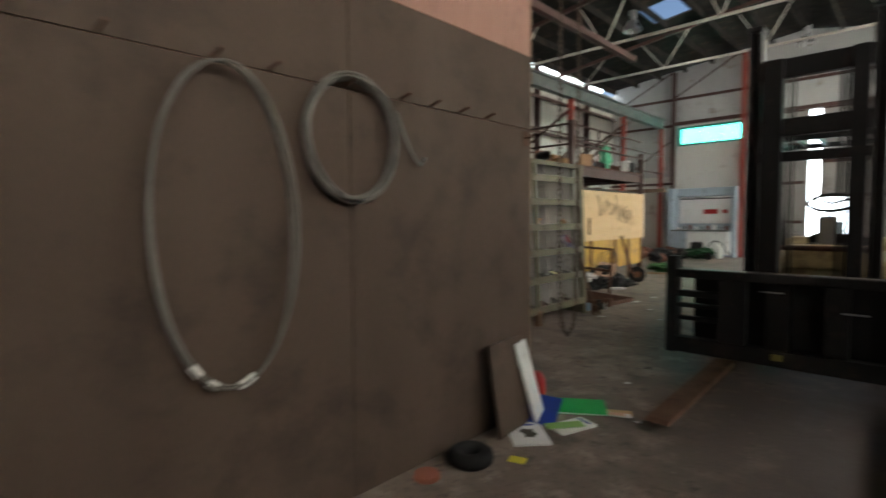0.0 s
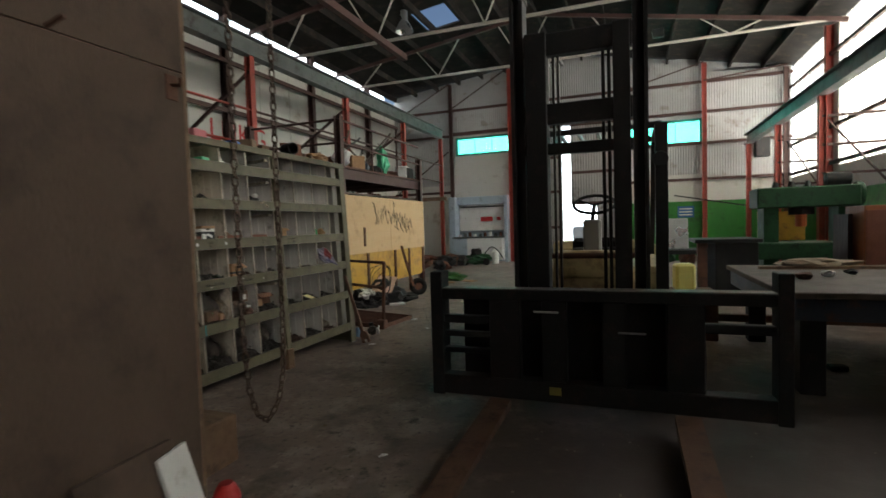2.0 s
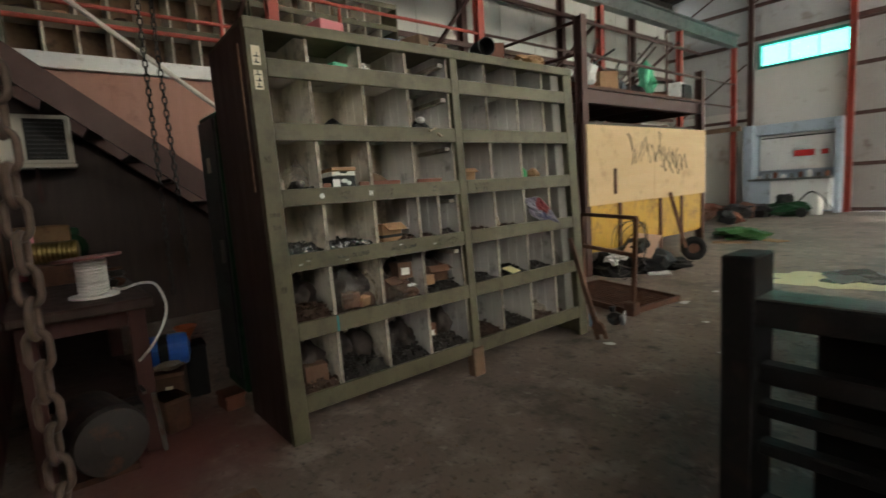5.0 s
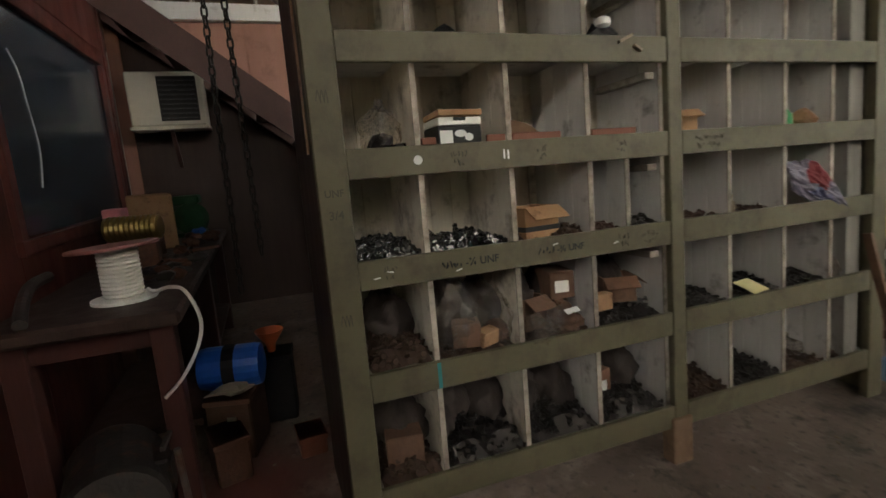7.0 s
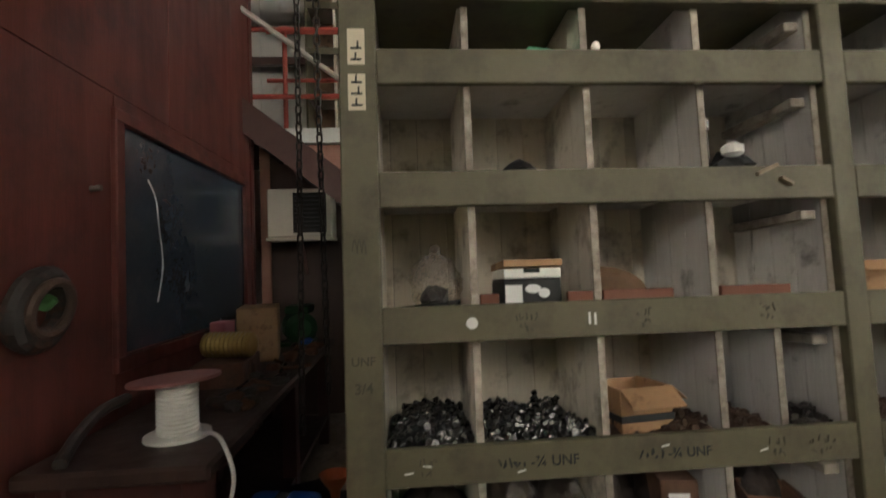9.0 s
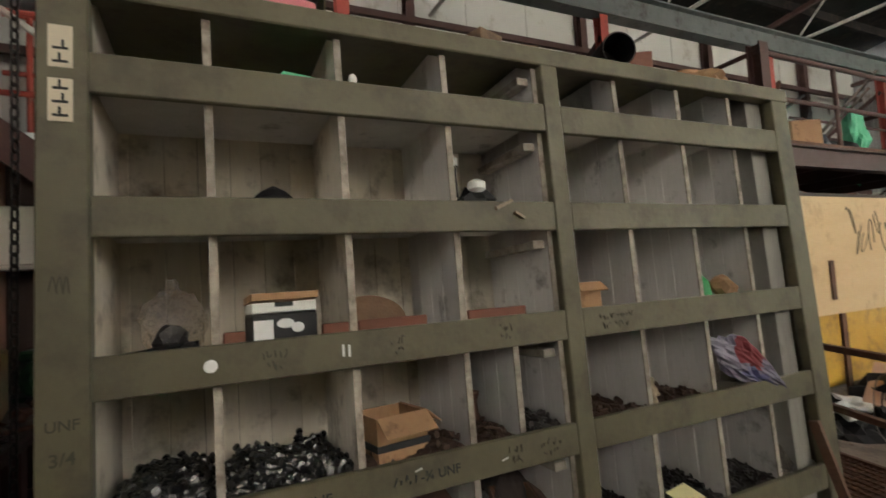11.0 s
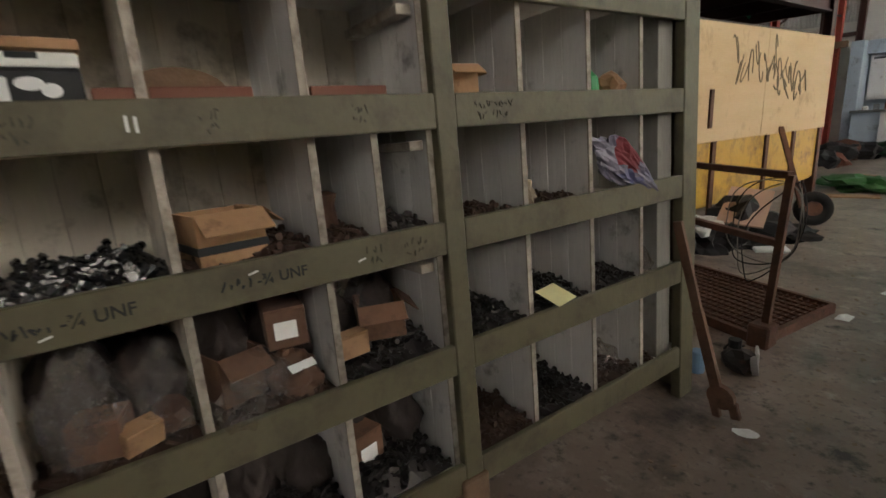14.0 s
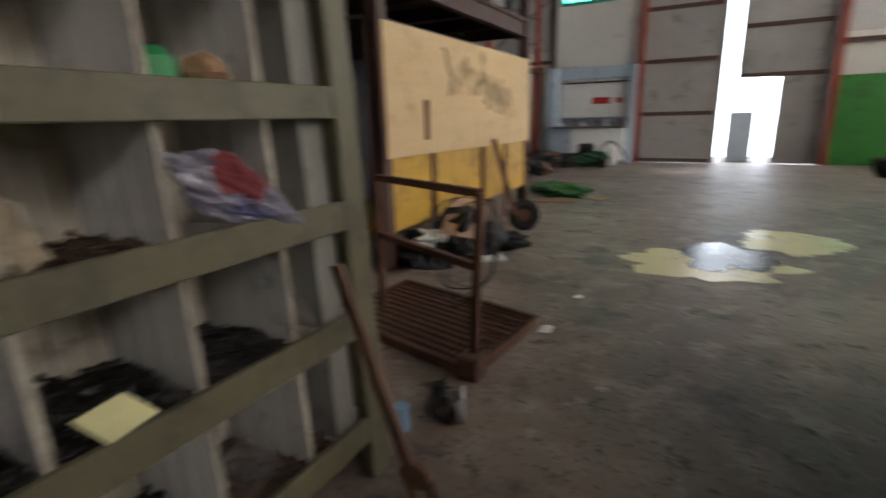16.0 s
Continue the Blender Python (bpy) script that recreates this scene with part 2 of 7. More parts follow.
M_CARDMID = surf("dirty_cardboard", (0.19, 0.10, 0.057), (0.11, 0.058, 0.036), 0.85, 0, 60, 9, (0.07, 0.035, 0.022), 0.35, 0.1, per_object=0.25)
M_CARDDARK = surf("oily_cardboard", (0.16, 0.085, 0.05), (0.08, 0.042, 0.028), 0.8, 0, 60, 12, None, 0, 0.2, per_object=0.25)
M_BOLTDARK = surf("black_oxide_bolts", (0.018, 0.017, 0.017), (0.05, 0.042, 0.036), 0.42, 0.7, 150, 20, None, 0, 0.1)
M_BOLTRUST = surf("rusty_bolts", (0.085, 0.045, 0.028), (0.035, 0.022, 0.016), 0.65, 0.4, 150, 20, None, 0, 0.2)
M_BOLTZINC = surf("zinc_bolts", (0.19, 0.19, 0.19), (0.04, 0.037, 0.034), 0.24, 0.95, 150, 20, None, 0, 0.1)
M_WHITEPLASTIC = plain("white_plastic", (0.78, 0.77, 0.72), 0.45)
M_PAPER = plain("white_paper", (0.8, 0.8, 0.78), 0.9)
M_YELLOWPAPER = plain("yellow_paper", (0.82, 0.76, 0.40), 0.9)
M_BLUE = plain("blue_plastic", (0.02, 0.13, 0.55), 0.35)
M_BLUEBOOK = plain("blue_cover", (0.02, 0.05, 0.30), 0.5)
M_GREEN = plain("green_plastic", (0.03, 0.42, 0.10), 0.4)
M_MINT = plain("mint_plastic", (0.12, 0.55, 0.30), 0.5)
M_RED = plain("red_paint", (0.48, 0.03, 0.03), 0.4)
M_ORANGE = plain("orange_paint", (0.5, 0.11, 0.03), 0.5)
M_PINKBOX = plain("pink_box", (0.65, 0.22, 0.24), 0.7)
M_RUBBER = surf("tyre_rubber", (0.012, 0.012, 0.012), (0.03, 0.028, 0.026), 0.8, 0, 60, 10, None, 0, 0.3)
M_CHAIN = surf("rusty_chain", (0.15, 0.10, 0.075), (0.06, 0.04, 0.03), 0.55, 0.5, 120, 20, None, 0, 0.2)
M_HOSE = surf("grey_hose", (0.20, 0.18, 0.155), (0.11, 0.098, 0.085), 0.4, 0, 60, 8, None, 0, 0.1)
M_TAPE = plain("masking_tape", (0.66, 0.58, 0.44), 0.8)
M_INK = plain("black_ink", (0.015, 0.015, 0.015), 0.7)
M_INKFADE = plain("faded_ink", (0.055, 0.05, 0.032), 0.7)
M_BLUEGREY = surf("blue_grey_steel", (0.055, 0.066, 0.088), (0.03, 0.037, 0.05), 0.5, 0.1, 45, 4, RUST, 0.3, 0.15)
M_BENCHTOP = surf("worn_bench_top", (0.13, 0.10, 0.078), (0.065, 0.05, 0.04), 0.7, 0, 45, 4, (0.05, 0.04, 0.03), 0.35, 0.25)
M_BENCHTOP.node_tree.nodes["Principled BSDF"].inputs["Specular IOR Level"].default_value = 0.3
M_RUBBER.node_tree.nodes["Principled BSDF"].inputs["Specular IOR Level"].default_value = 0.15
M_BRASS = surf("brass_foil", (0.50, 0.36, 0.14), (0.32, 0.22, 0.08), 0.35, 0.9, 60, 8, None, 0, 0.1)
M_CRUST = surf("pale_yellow_spill", (0.75, 0.68, 0.36), (0.62, 0.55, 0.28), 0.35, 0, 40, 2, (0.4, 0.36, 0.22), 0.2, 0.1, rough_var=0.25)
M_BLUESIGN = plain("blue_sign", (0.03, 0.12, 0.33), 0.5)
M_LEAF = surf("green_tarpaulin", (0.03, 0.10, 0.025), (0.05, 0.16, 0.04), 0.6, 0, 40, 9, None, 0, 0.2)
M_GREYPANEL = surf("grey_panel", (0.30, 0.31, 0.32), (0.2, 0.2, 0.21), 0.6, 0, 40, 4, None, 0, 0.1)
M_CLOTH = surf("dusty_cloth", (0.38, 0.31, 0.22), (0.25, 0.2, 0.14), 0.95, 0, 60, 8, None, 0, 0.4)
M_GLASSDARK = surf("dirty_window_glass", (0.020, 0.030, 0.042), (0.05, 0.066, 0.08), 0.2, 0, 40, 2.5, (0.06, 0.07, 0.075), 0.35, 0.03, rough_var=0.15)
M_GREENGLASS = sheet_glass("green_fibreglass", (0.34, 1.0, 0.84), 0.06, 0.15)
M_CLEARSHEET = sheet_glass("clear_fibreglass", (0.95, 0.92, 0.85), 0.06, 0.25)
M_SKYGLOW = glow("bright_sky", (0.86, 0.95, 1.0), 9.0)
M_SKYSIDE = glow("bright_side_sky", (0.97, 0.97, 0.95), 13.5)


def bag_material():
    m, n, l, b = nmat("clear_plastic_bag")
    b.inputs["Base Color"].default_value = (0.36, 0.33, 0.30, 1)
    b.inputs["Roughness"].default_value = 0.16
    t = n.new("ShaderNodeBsdfTransparent")
    t.inputs[0].default_value = (0.9, 0.87, 0.82, 1)
    nz = n.new("ShaderNodeTexNoise")
    nz.inputs["Scale"].default_value, nz.inputs["Detail"].default_value, nz.inputs["Distortion"].default_value = 18, 8, 2.2
    mr = n.new("ShaderNodeMapRange")
    mr.inputs["From Min"].default_value, mr.inputs["From Max"].default_value = 0.50, 0.68
    mr.inputs["To Min"].default_value, mr.inputs["To Max"].default_value = 0.02, 0.6
    l.new(nz.outputs["Fac"], mr.inputs["Value"])
    bp = n.new("ShaderNodeBump")
    bp.inputs["Strength"].default_value = 1.0
    l.new(nz.outputs["Fac"], bp.inputs["Height"])
    l.new(bp.outputs[0], b.inputs["Normal"])
    mx = n.new("ShaderNodeMixShader")
    l.new(mr.outputs[0], mx.inputs[0])
    l.new(t.outputs[0], mx.inputs[1])
    l.new(b.outputs[0], mx.inputs[2])
    l.new(mx.outputs[0], n["Material Output"].inputs[0])
    return m


M_BAG = bag_material()


# ---- building tools ----
def part(name, bm, material, parent=None, label="", smooth=False):
    me = bpy.data.meshes.new(name)
    bm.to_mesh(me)
    bm.free()
    if smooth:
        for p in me.polygons:
            p.use_smooth = True
    me.materials.append(material)
    ob = new(name, me)
    if parent is not None:
        ob.parent = parent
    if label:
        ob["label"] = label
    return ob


def thing(name, label, category, m=None, group="", kind=""):
    e = new(name)
    e.empty_display_size = 0.1
    if m is not None:
        e.matrix_world = m
    return tagged(e, label, category, group, kind)


def solo(name, bm, material, label, category, group="", kind="", m=None, smooth=False):
    ob = part(name, bm, material, None, smooth=smooth)
    if m is not None:
        ob.matrix_world = m
    return tagged(ob, label, category, group, kind)


def place_like(ob, m, name=""):
    o = ob.copy()
    scene.collection.objects.link(o)
    o.matrix_basis = m
    return o


BOXF = ((0, 3, 2, 1), (4, 5, 6, 7), (0, 1, 5, 4), (1, 2, 6, 5), (2, 3, 7, 6), (3, 0, 4, 7))


def box(bm, a, b, m=None, bevel=0.0):
    """A box between two corners."""
    (x0, y0, z0), (x1, y1, z1) = a, b
    co = [(x0, y0, z0), (x1, y0, z0), (x1, y1, z0), (x0, y1, z0), (x0, y0, z1), (x1, y0, z1), (x1, y1, z1), (x0, y1, z1)]
    vs = [bm.verts.new(m @ Vector(c) if m is not None else c) for c in co]
    fs = [bm.faces.new([vs[i] for i in f]) for f in BOXF]
    if bevel:
        es = list({e for f in fs for e in f.edges})
        bmesh.ops.bevel(bm, geom=es, offset=bevel, segments=1, affect="EDGES", clamp_overlap=True)
    return bm


def bxm(a, b, m=None, bevel=0.0):
    return box(bmesh.new(), a, b, m, bevel)


def tube(bm, p, q, r, n=10, r2=None, caps=True):
    """A round bar from p to q."""
    p, q = Vector(p), Vector(q)
    d = (q - p).normalized()
    u = d.orthogonal().normalized()
    v = d.cross(u)
    r2 = r if r2 is None else r2
    ra = [bm.verts.new(p + (u * math.cos(2 * math.pi * i / n) + v * math.sin(2 * math.pi * i / n)) * r) for i in range(n)]
    rb = [bm.verts.new(q + (u * math.cos(2 * math.pi * i / n) + v * math.sin(2 * math.pi * i / n)) * r2) for i in range(n)]
    for i in range(n):
        bm.faces.new((ra[i], ra[(i + 1) % n], rb[(i + 1) % n], rb[i]))
    if caps:
        bm.faces.new(ra[::-1])
        bm.faces.new(rb)
    return bm


def bar(p, q, r, n=10, r2=None):
    return tube(bmesh.new(), p, q, r, n, r2)


def beam(bm, p, q, w, h, up=(0, 0, 1)):
    """A square bar from p to q, w wide and h high."""
    p, q = Vector(p), Vector(q)
    d = (q - p).normalized()
    s = d.cross(Vector(up)).normalized()
    t = s.cross(d)
    ra = [bm.verts.new(p + s * a * w / 2 + t * c * h / 2) for a, c in ((-1, -1), (1, -1), (1, 1), (-1, 1))]
    rb = [bm.verts.new(q + s * a * w / 2 + t * c * h / 2) for a, c in ((-1, -1), (1, -1), (1, 1), (-1, 1))]
    for i in range(4):
        bm.faces.new((ra[i], ra[(i + 1) % 4], rb[(i + 1) % 4], rb[i]))
    bm.faces.new(ra[::-1])
    bm.faces.new(rb)
    return bm


def ibeam(bm, p, q, w, h, tf=0.02, tw=0.015):
    """A rolled steel section from p to q."""
    p, q = Vector(p), Vector(q)
    up = Vector((0, 0, 1)) if abs((q - p).normalized().z) < 0.9 else Vector((1, 0, 0))
    o = up * (h - tf) / 2
    beam(bm, p + o, q + o, w, tf, up)
    beam(bm, p - o, q - o, w, tf, up)
    beam(bm, p, q, tw, h - 2 * tf, up)
    return bm


def lathe(bm, prof, n=24, m=None, close=False):
    """Turns a profile of (radius, height) about the z axis."""
    rings = []
    for r, z in prof:
        ring = []
        for i in range(n):
            a = 2 * math.pi * i / n
            c = Vector((r * math.cos(a), r * math.sin(a), z))
            ring.append(bm.verts.new(m @ c if m is not None else c))
        rings.append(ring)
    pairs = list(zip(rings, rings[1:]))
    if close:
        pairs.append((rings[-1], rings[0]))
    for a, b in pairs:
        for i in range(n):
            bm.faces.new((a[i], a[(i + 1) % n], b[(i + 1) % n], b[i]))
    if not close:
        bm.faces.new(rings[0][::-1])
        bm.faces.new(rings[-1])
    return bm


def torus(bm, R, r, n=20, k=8, m=None, wob=0.0, seed=0):
    """A ring about the z axis."""
    rnd = random.Random(seed)
    rings = []
    for i in range(n):
        a = 2 * math.pi * i / n
        rr = R + wob * math.sin(3 * a + seed) + rnd.uniform(-wob, wob) * 0.2
        zz = wob * math.cos(2 * a + seed * 1.7)
        ring = []
        for j in range(k):
            b = 2 * math.pi * j / k
            c = Vector(((rr + r * math.cos(b)) * math.cos(a), (rr + r * math.cos(b)) * math.sin(a), r * math.sin(b) + zz))
            ring.append(bm.verts.new(m @ c if m is not None else c))
        rings.append(ring)
    for i in range(n):
        a, b = rings[i], rings[(i + 1) % n]
        for j in range(k):
            bm.faces.new((a[j], b[j], b[(j + 1) % k], a[(j + 1) % k]))
    return bm


def rope(bm, pts, r, k=8, m=None):
    """A round line through a few points, smoothed."""
    P = [Vector(p) for p in pts]
    line = []
    for i in range(len(P) - 1):
        a, b, c, d = P[max(0, i - 1)], P[i], P[i + 1], P[min(len(P) - 1, i + 2)]
        for s in range(6):
            t = s / 6
            line.append(0.5 * ((2 * b) + (c - a) * t + (2 * a - 5 * b + 4 * c - d) * t * t + (3 * b - a - 3 * c + d) * t ** 3))
    line.append(P[-1])
    rings = []
    for i, p in enumerate(line):
        d = (line[min(i + 1, len(line) - 1)] - line[max(i - 1, 0)]).normalized()
        u = d.cross(Vector((0.31, 0.52, 0.79))).normalized()
        v = d.cross(u)
        ring = []
        for j in range(k):
            b = 2 * math.pi * j / k
            c = p + (u * math.cos(b) + v * math.sin(b)) * r
            ring.append(bm.verts.new(m @ c if m is not None else c))
        rings.append(ring)
    for a, b in zip(rings, rings[1:]):
        for j in range(k):
            bm.faces.new((a[j], a[(j + 1) % k], b[(j + 1) % k], b[j]))
    bm.faces.new(rings[0][::-1])
    bm.faces.new(rings[-1])
    return bm


def lump(bm, c, size, seed, rough=0.25, sub=2):
    """An uneven lump: rags, bags, heaps."""
    r = bmesh.ops.create_icosphere(bm, subdivisions=sub, radius=1.0)
    for v in r["verts"]:
        n1 = noise.noise(v.co * 1.6 + Vector((seed * 7.1, seed * 3.3, 0)))
        n2 = noise.noise(v.co * 4.5 + Vector((0, seed * 5.7, seed)))
        f = 1 + rough * n1 * 1.6 + rough * 0.8 * n2
        v.co = Vector((c[0] + v.co.x * size[0] * f, c[1] + v.co.y * size[1] * f, c[2] + v.co.z * size[2] * f))
    return bm


def corrugated(bm, origin, u, w, length, height, pitch=0.076, depth=0.018, thick=0.02):
    """A ribbed sheet: u runs across the ribs, w along them; it has a back."""
    o, u, w = Vector(origin), Vector(u).normalized(), Vector(w).normalized()
    nn = u.cross(w)
    k = max(2, int(length / pitch))
    top, bot = [], []
    for i in range(k * 4 + 1):
        s = length * i / (k * 4)
        d = depth * 0.5 * math.cos(i * math.pi / 2)
        bot.append(bm.verts.new(o + u * s + nn * d))
        top.append(bm.verts.new(o + u * s + nn * d + w * height))
    for i in range(len(bot) - 1):
        bm.faces.new((bot[i], bot[i + 1], top[i + 1], top[i]))
    return bm


def writing(name, body, size, material, m, parent=None, bold=0.0):
    c = bpy.data.curves.new(name, "FONT")
    c.body, c.size, c.extrude, c.align_x, c.offset = body, size, 0.0008, "CENTER", bold
    tmp = bpy.data.objects.new(name, c)
    scene.collection.objects.link(tmp)
    me = bpy.data.meshes.new_from_object(tmp.evaluated_get(bpy.context.evaluated_depsgraph_get()))
    bpy.data.objects.remove(tmp)
    me.materials.append(material)
    ob = new(name, me)
    if parent is not None:
        ob.parent = parent
    ob.matrix_basis = m
    return ob


# ---- the shed ----
XL, XR, YE, YB = -8.0, 5.8, 21.3, -6.0


def roof_z(x):
    return 7.5 - 0.13 * (-1.5 - x) if x < -1.5 else 7.5 - 0.19 * (x + 1.5)


S = "structure"
solo("ground", bxm((-80, -80, -0.3), (80, 120, -0.06)), M_GROUND, "bare ground outside the shed", "ground", kind=S)
bm = bmesh.new()
box(bm, (XL - 0.2, YB - 0.2, -0.25), (XR + 0.2, YE + 0.2, 0))
solo("floor", bm, M_FLOOR, "stained dark concrete workshop floor with dust and grit, shade painted in by the forklift", "floor", kind=S)

# side wall behind the runway: flat cream sheets with seams, gap of daylight under the eave
wl = solo("wall_left", bxm((XL - 0.14, YB, 0), (XL - 0.02, YE + 0.2, 6.43)), M_WALL, "cream sheet wall with stains under the eave gap", "wall", kind=S)
y = YB
while y < YE - 0.1:
    for z0, z1 in ((0, 2.1), (2.105, 4.2), (4.205, 6.42)):
        part("panel", bxm((XL - 0.02, y + 0.006, z0 + 0.004), (XL, min(y + 1.2, YE), z1), bevel=0.003), M_WALL, wl)
    y += 1.206
# far wall, with a tall sliding door left ajar and a small doorway
DX0, DXA, DXB, DX1 = -3.2, -1.29, -0.99, 0.88
we = solo("wall_end", bxm((XL, YE, 4.9), (XR, YE + 0.12, 6.2)), M_CORR, "far gable wall of ribbed and flat sheets", "wall", kind=S)
bm = bmesh.new()
g = [(XL, 6.2), (XL, roof_z(XL)), (-1.5, 7.5), (XR, roof_z(XR)), (XR, 6.2)]
va = [bm.verts.new((x, YE, z)) for x, z in g]
vb = [bm.verts.new((x, YE + 0.12, z)) for x, z in g]
bm.faces.new(va)
bm.faces.new(vb[::-1])
for i in range(5):
    bm.faces.new((va[i], vb[i], vb[(i + 1) % 5], va[(i + 1) % 5]))
part("gable", bm, M_CORR, we)
for x0, x1, z0, z1, mt in ((XL, -5.36, 0, 4.9, M_WALL), (-5.36, -3.2, 2.5, 4.14, M_WALL), (-5.36, -3.2, 0, 2.5, M_KIOSK), (-5.36, -3.2, 4.82, 4.9, M_WALL),
                           (DX1, 1.0, 0, 4.9, M_CORR), (1.0, 3.24, 2.0, 3.92, M_WALL), (1.0, 3.24, 4.72, 4.9, M_CORR), (3.24, XR, 2.0, 4.9, M_WALL),
                           (DX1 + 0.1, XR, 0, 1.998, M_GREENWALL)):
    part("wall_panel", bxm((x0, YE, z0), (x1, YE + 0.1, z1)), mt, we)
for x0, x1, z0, z1 in ((XL, -5.45, 3.0, 6.2), (-5.3, -3.25, 4.95, 6.9), (-3.1, 0.9, 5.05, 7.2), (1.0, 3.2, 4.95, 6.75), (1.0, 3.2, 2.9, 3.85), (3.35, 5.75, 2.75, 6.1)):
    part("ribbed_sheet", corrugated(bmesh.new(), (x0, YE - 0.03, z0), (1, 0, 0), (0, 0, 1), x1 - x0, z1 - z0), M_CORR, we)
# girts, posts and bracing on the far wall
for z in (2.72, 3.9, 4.92, 5.9):
    for x0, x1 in ((XL, -5.5), (DX1, XR)):
        if z == 3.9 and x0 < 0:
            continue
        part("girt", beam(bmesh.new(), (x0, YE - 0.09, z), (x1, YE - 0.09, z), 0.08, 0.09), M_BROWNSTEEL, we)
part("girt", beam(bmesh.new(), (-5.5, YE - 0.09, 4.98), (DX1, YE - 0.09, 4.98), 0.1, 0.12), M_BROWNSTEEL, we)
part("girt", beam(bmesh.new(), (-5.5, YE - 0.09, 5.9), (DX1, YE - 0.09, 5.9), 0.08, 0.09), M_BROWNSTEEL, we)
for x, mt in ((-5.5, M_BROWNSTEEL), (-3.16, M_REDSTEEL), (0.93, M_REDSTEEL), (3.32, M_REDSTEEL), (5.6, M_BROWNSTEEL)):
    part("wall_post", ibeam(bmesh.new(), (x, YE - 0.2, 0), (x, YE - 0.2, roof_z(x) - 0.1), 0.1, 0.14, 0.012, 0.01), mt, we)
for a, b in (((-5.5, 6.9), (-7.5, 5.9)), ((-5.5, 5.9), (-3.2, 7.2)), ((3.3, 6.5), (1.0, 5.9)), ((3.3, 5.9), (5.6, 6.1)), ((-7.8, 2.75), (-5.6, 4.3))):
    part("brace", beam(bmesh.new(), (a[0], YE - 0.25, a[1]), (b[0], YE - 0.25, b[1]), 0.03, 0.04), M_BROWNSTEEL, we)


def strip_window(name, x0, x1, z0, z1):
    w = thing(name, "overexposed green fibreglass strip window in a teal frame", "window", kind=S)
    f = 0.07
    for nm, a, b in (("window_sill", (x0 - f, YE - 0.08, z0 - f), (x1 + f, YE + 0.1, z0)), ("window_head", (x0 - f, YE - 0.08, z1), (x1 + f, YE + 0.1, z1 + f)),
                     ("window_jamb", (x0 - f, YE - 0.08, z0), (x0, YE + 0.1, z1)), ("window_jamb", (x1, YE - 0.08, z0), (x1 + f, YE + 0.1, z1))):
        part(nm, bxm(a, b), M_TEAL, w)
    n = 3
    for i in range(n):
        a, b = x0 + (x1 - x0) * i / n, x0 + (x1 - x0) * (i + 1) / n
        p = part("pane", bxm((a + 0.008, YE + 0.03, z0), (b - 0.008, YE + 0.036, z1)), M_GREENGLASS, w)
        p.visible_shadow = False
        if i:
            part("mullion", bxm((a - 0.008, YE + 0.02, z0), (a + 0.008, YE + 0.045, z1)), M_TEAL, w)


strip_window("window_1", -5.28, -3.25, 4.2, 4.76)
strip_window("window_2", 1.02, 3.2, 3.98, 4.66)
solo("backdrop", bxm((-9, YE + 3.0, -0.05), (7, YE + 3.1, 7)), M_SKYGLOW, "bright overcast sky and yard beyond the door", "backdrop", kind=S)


def sliding_door(name, x0, x1, label):
    d = thing(name, label, "door", kind=S)
    part("leaf_back", bxm((x0, YE + 0.02, 0.02), (x1, YE + 0.05, 5.0)), M_DOORSHEET, d)
    part("leaf_sheet", corrugated(bmesh.new(), (x0, YE + 0.0, 0.05), (1, 0, 0), (0, 0, 1), x1 - x0, 4.9, 0.09, 0.02), M_DOORSHEET, d)
    for z in (0.06, 1.25, 2.55, 3.8, 4.92):
        part("rail", bxm((x0, YE - 0.05, z - 0.05), (x1, YE - 0.012, z + 0.05)), M_BROWNSTEEL, d)
    for x in (x0 + 0.05, x1 - 0.05):
        part("stile", bxm((x - 0.05, YE - 0.055, 0.02), (x + 0.05, YE - 0.014, 5.0)), M_DOORSHEET, d)
    return d


sliding_door("door_1", DX0, DXA, "tall ribbed steel sliding door, standing ajar")
d2 = thing("door_2", "tall ribbed steel sliding door with an open wicket doorway", "door", kind=S)
for x0, x1, z0, z1 in ((DXB, DX1, 2.04, 5.0), (-0.1, DX1, 0.02, 2.04)):
    part("leaf_back", bxm((x0, YE + 0.02, z0), (x1, YE + 0.05, z1)), M_DOORSHEET, d2)
    part("leaf_sheet", corrugated(bmesh.new(), (x0, YE, z0), (1, 0, 0), (0, 0, 1), x1 - x0, z1 - z0, 0.09, 0.02), M_DOORSHEET, d2)
for z in (2.09, 3.2, 4.2, 4.92):
    part("rail", bxm((DXB, YE - 0.05, z - 0.05), (DX1, YE - 0.012, z + 0.05)), M_BROWNSTEEL, d2)
part("stile", bxm((-0.1, YE - 0.055, 0.02), (0.0, YE - 0.014, 2.04)), M_DOORSHEET, d2)
part("stile", bxm((DX1 - 0.1, YE - 0.055, 0.02), (DX1, YE - 0.014, 5.0)), M_DOORSHEET, d2)
solo("grey_bin", bxm((-1.08, YE + 1.0, -0.06), (-0.45, YE + 1.6, 1.25), bevel=0.03), M_GREYPANEL, "plain grey steel bin standing outside the doorway", "bin")

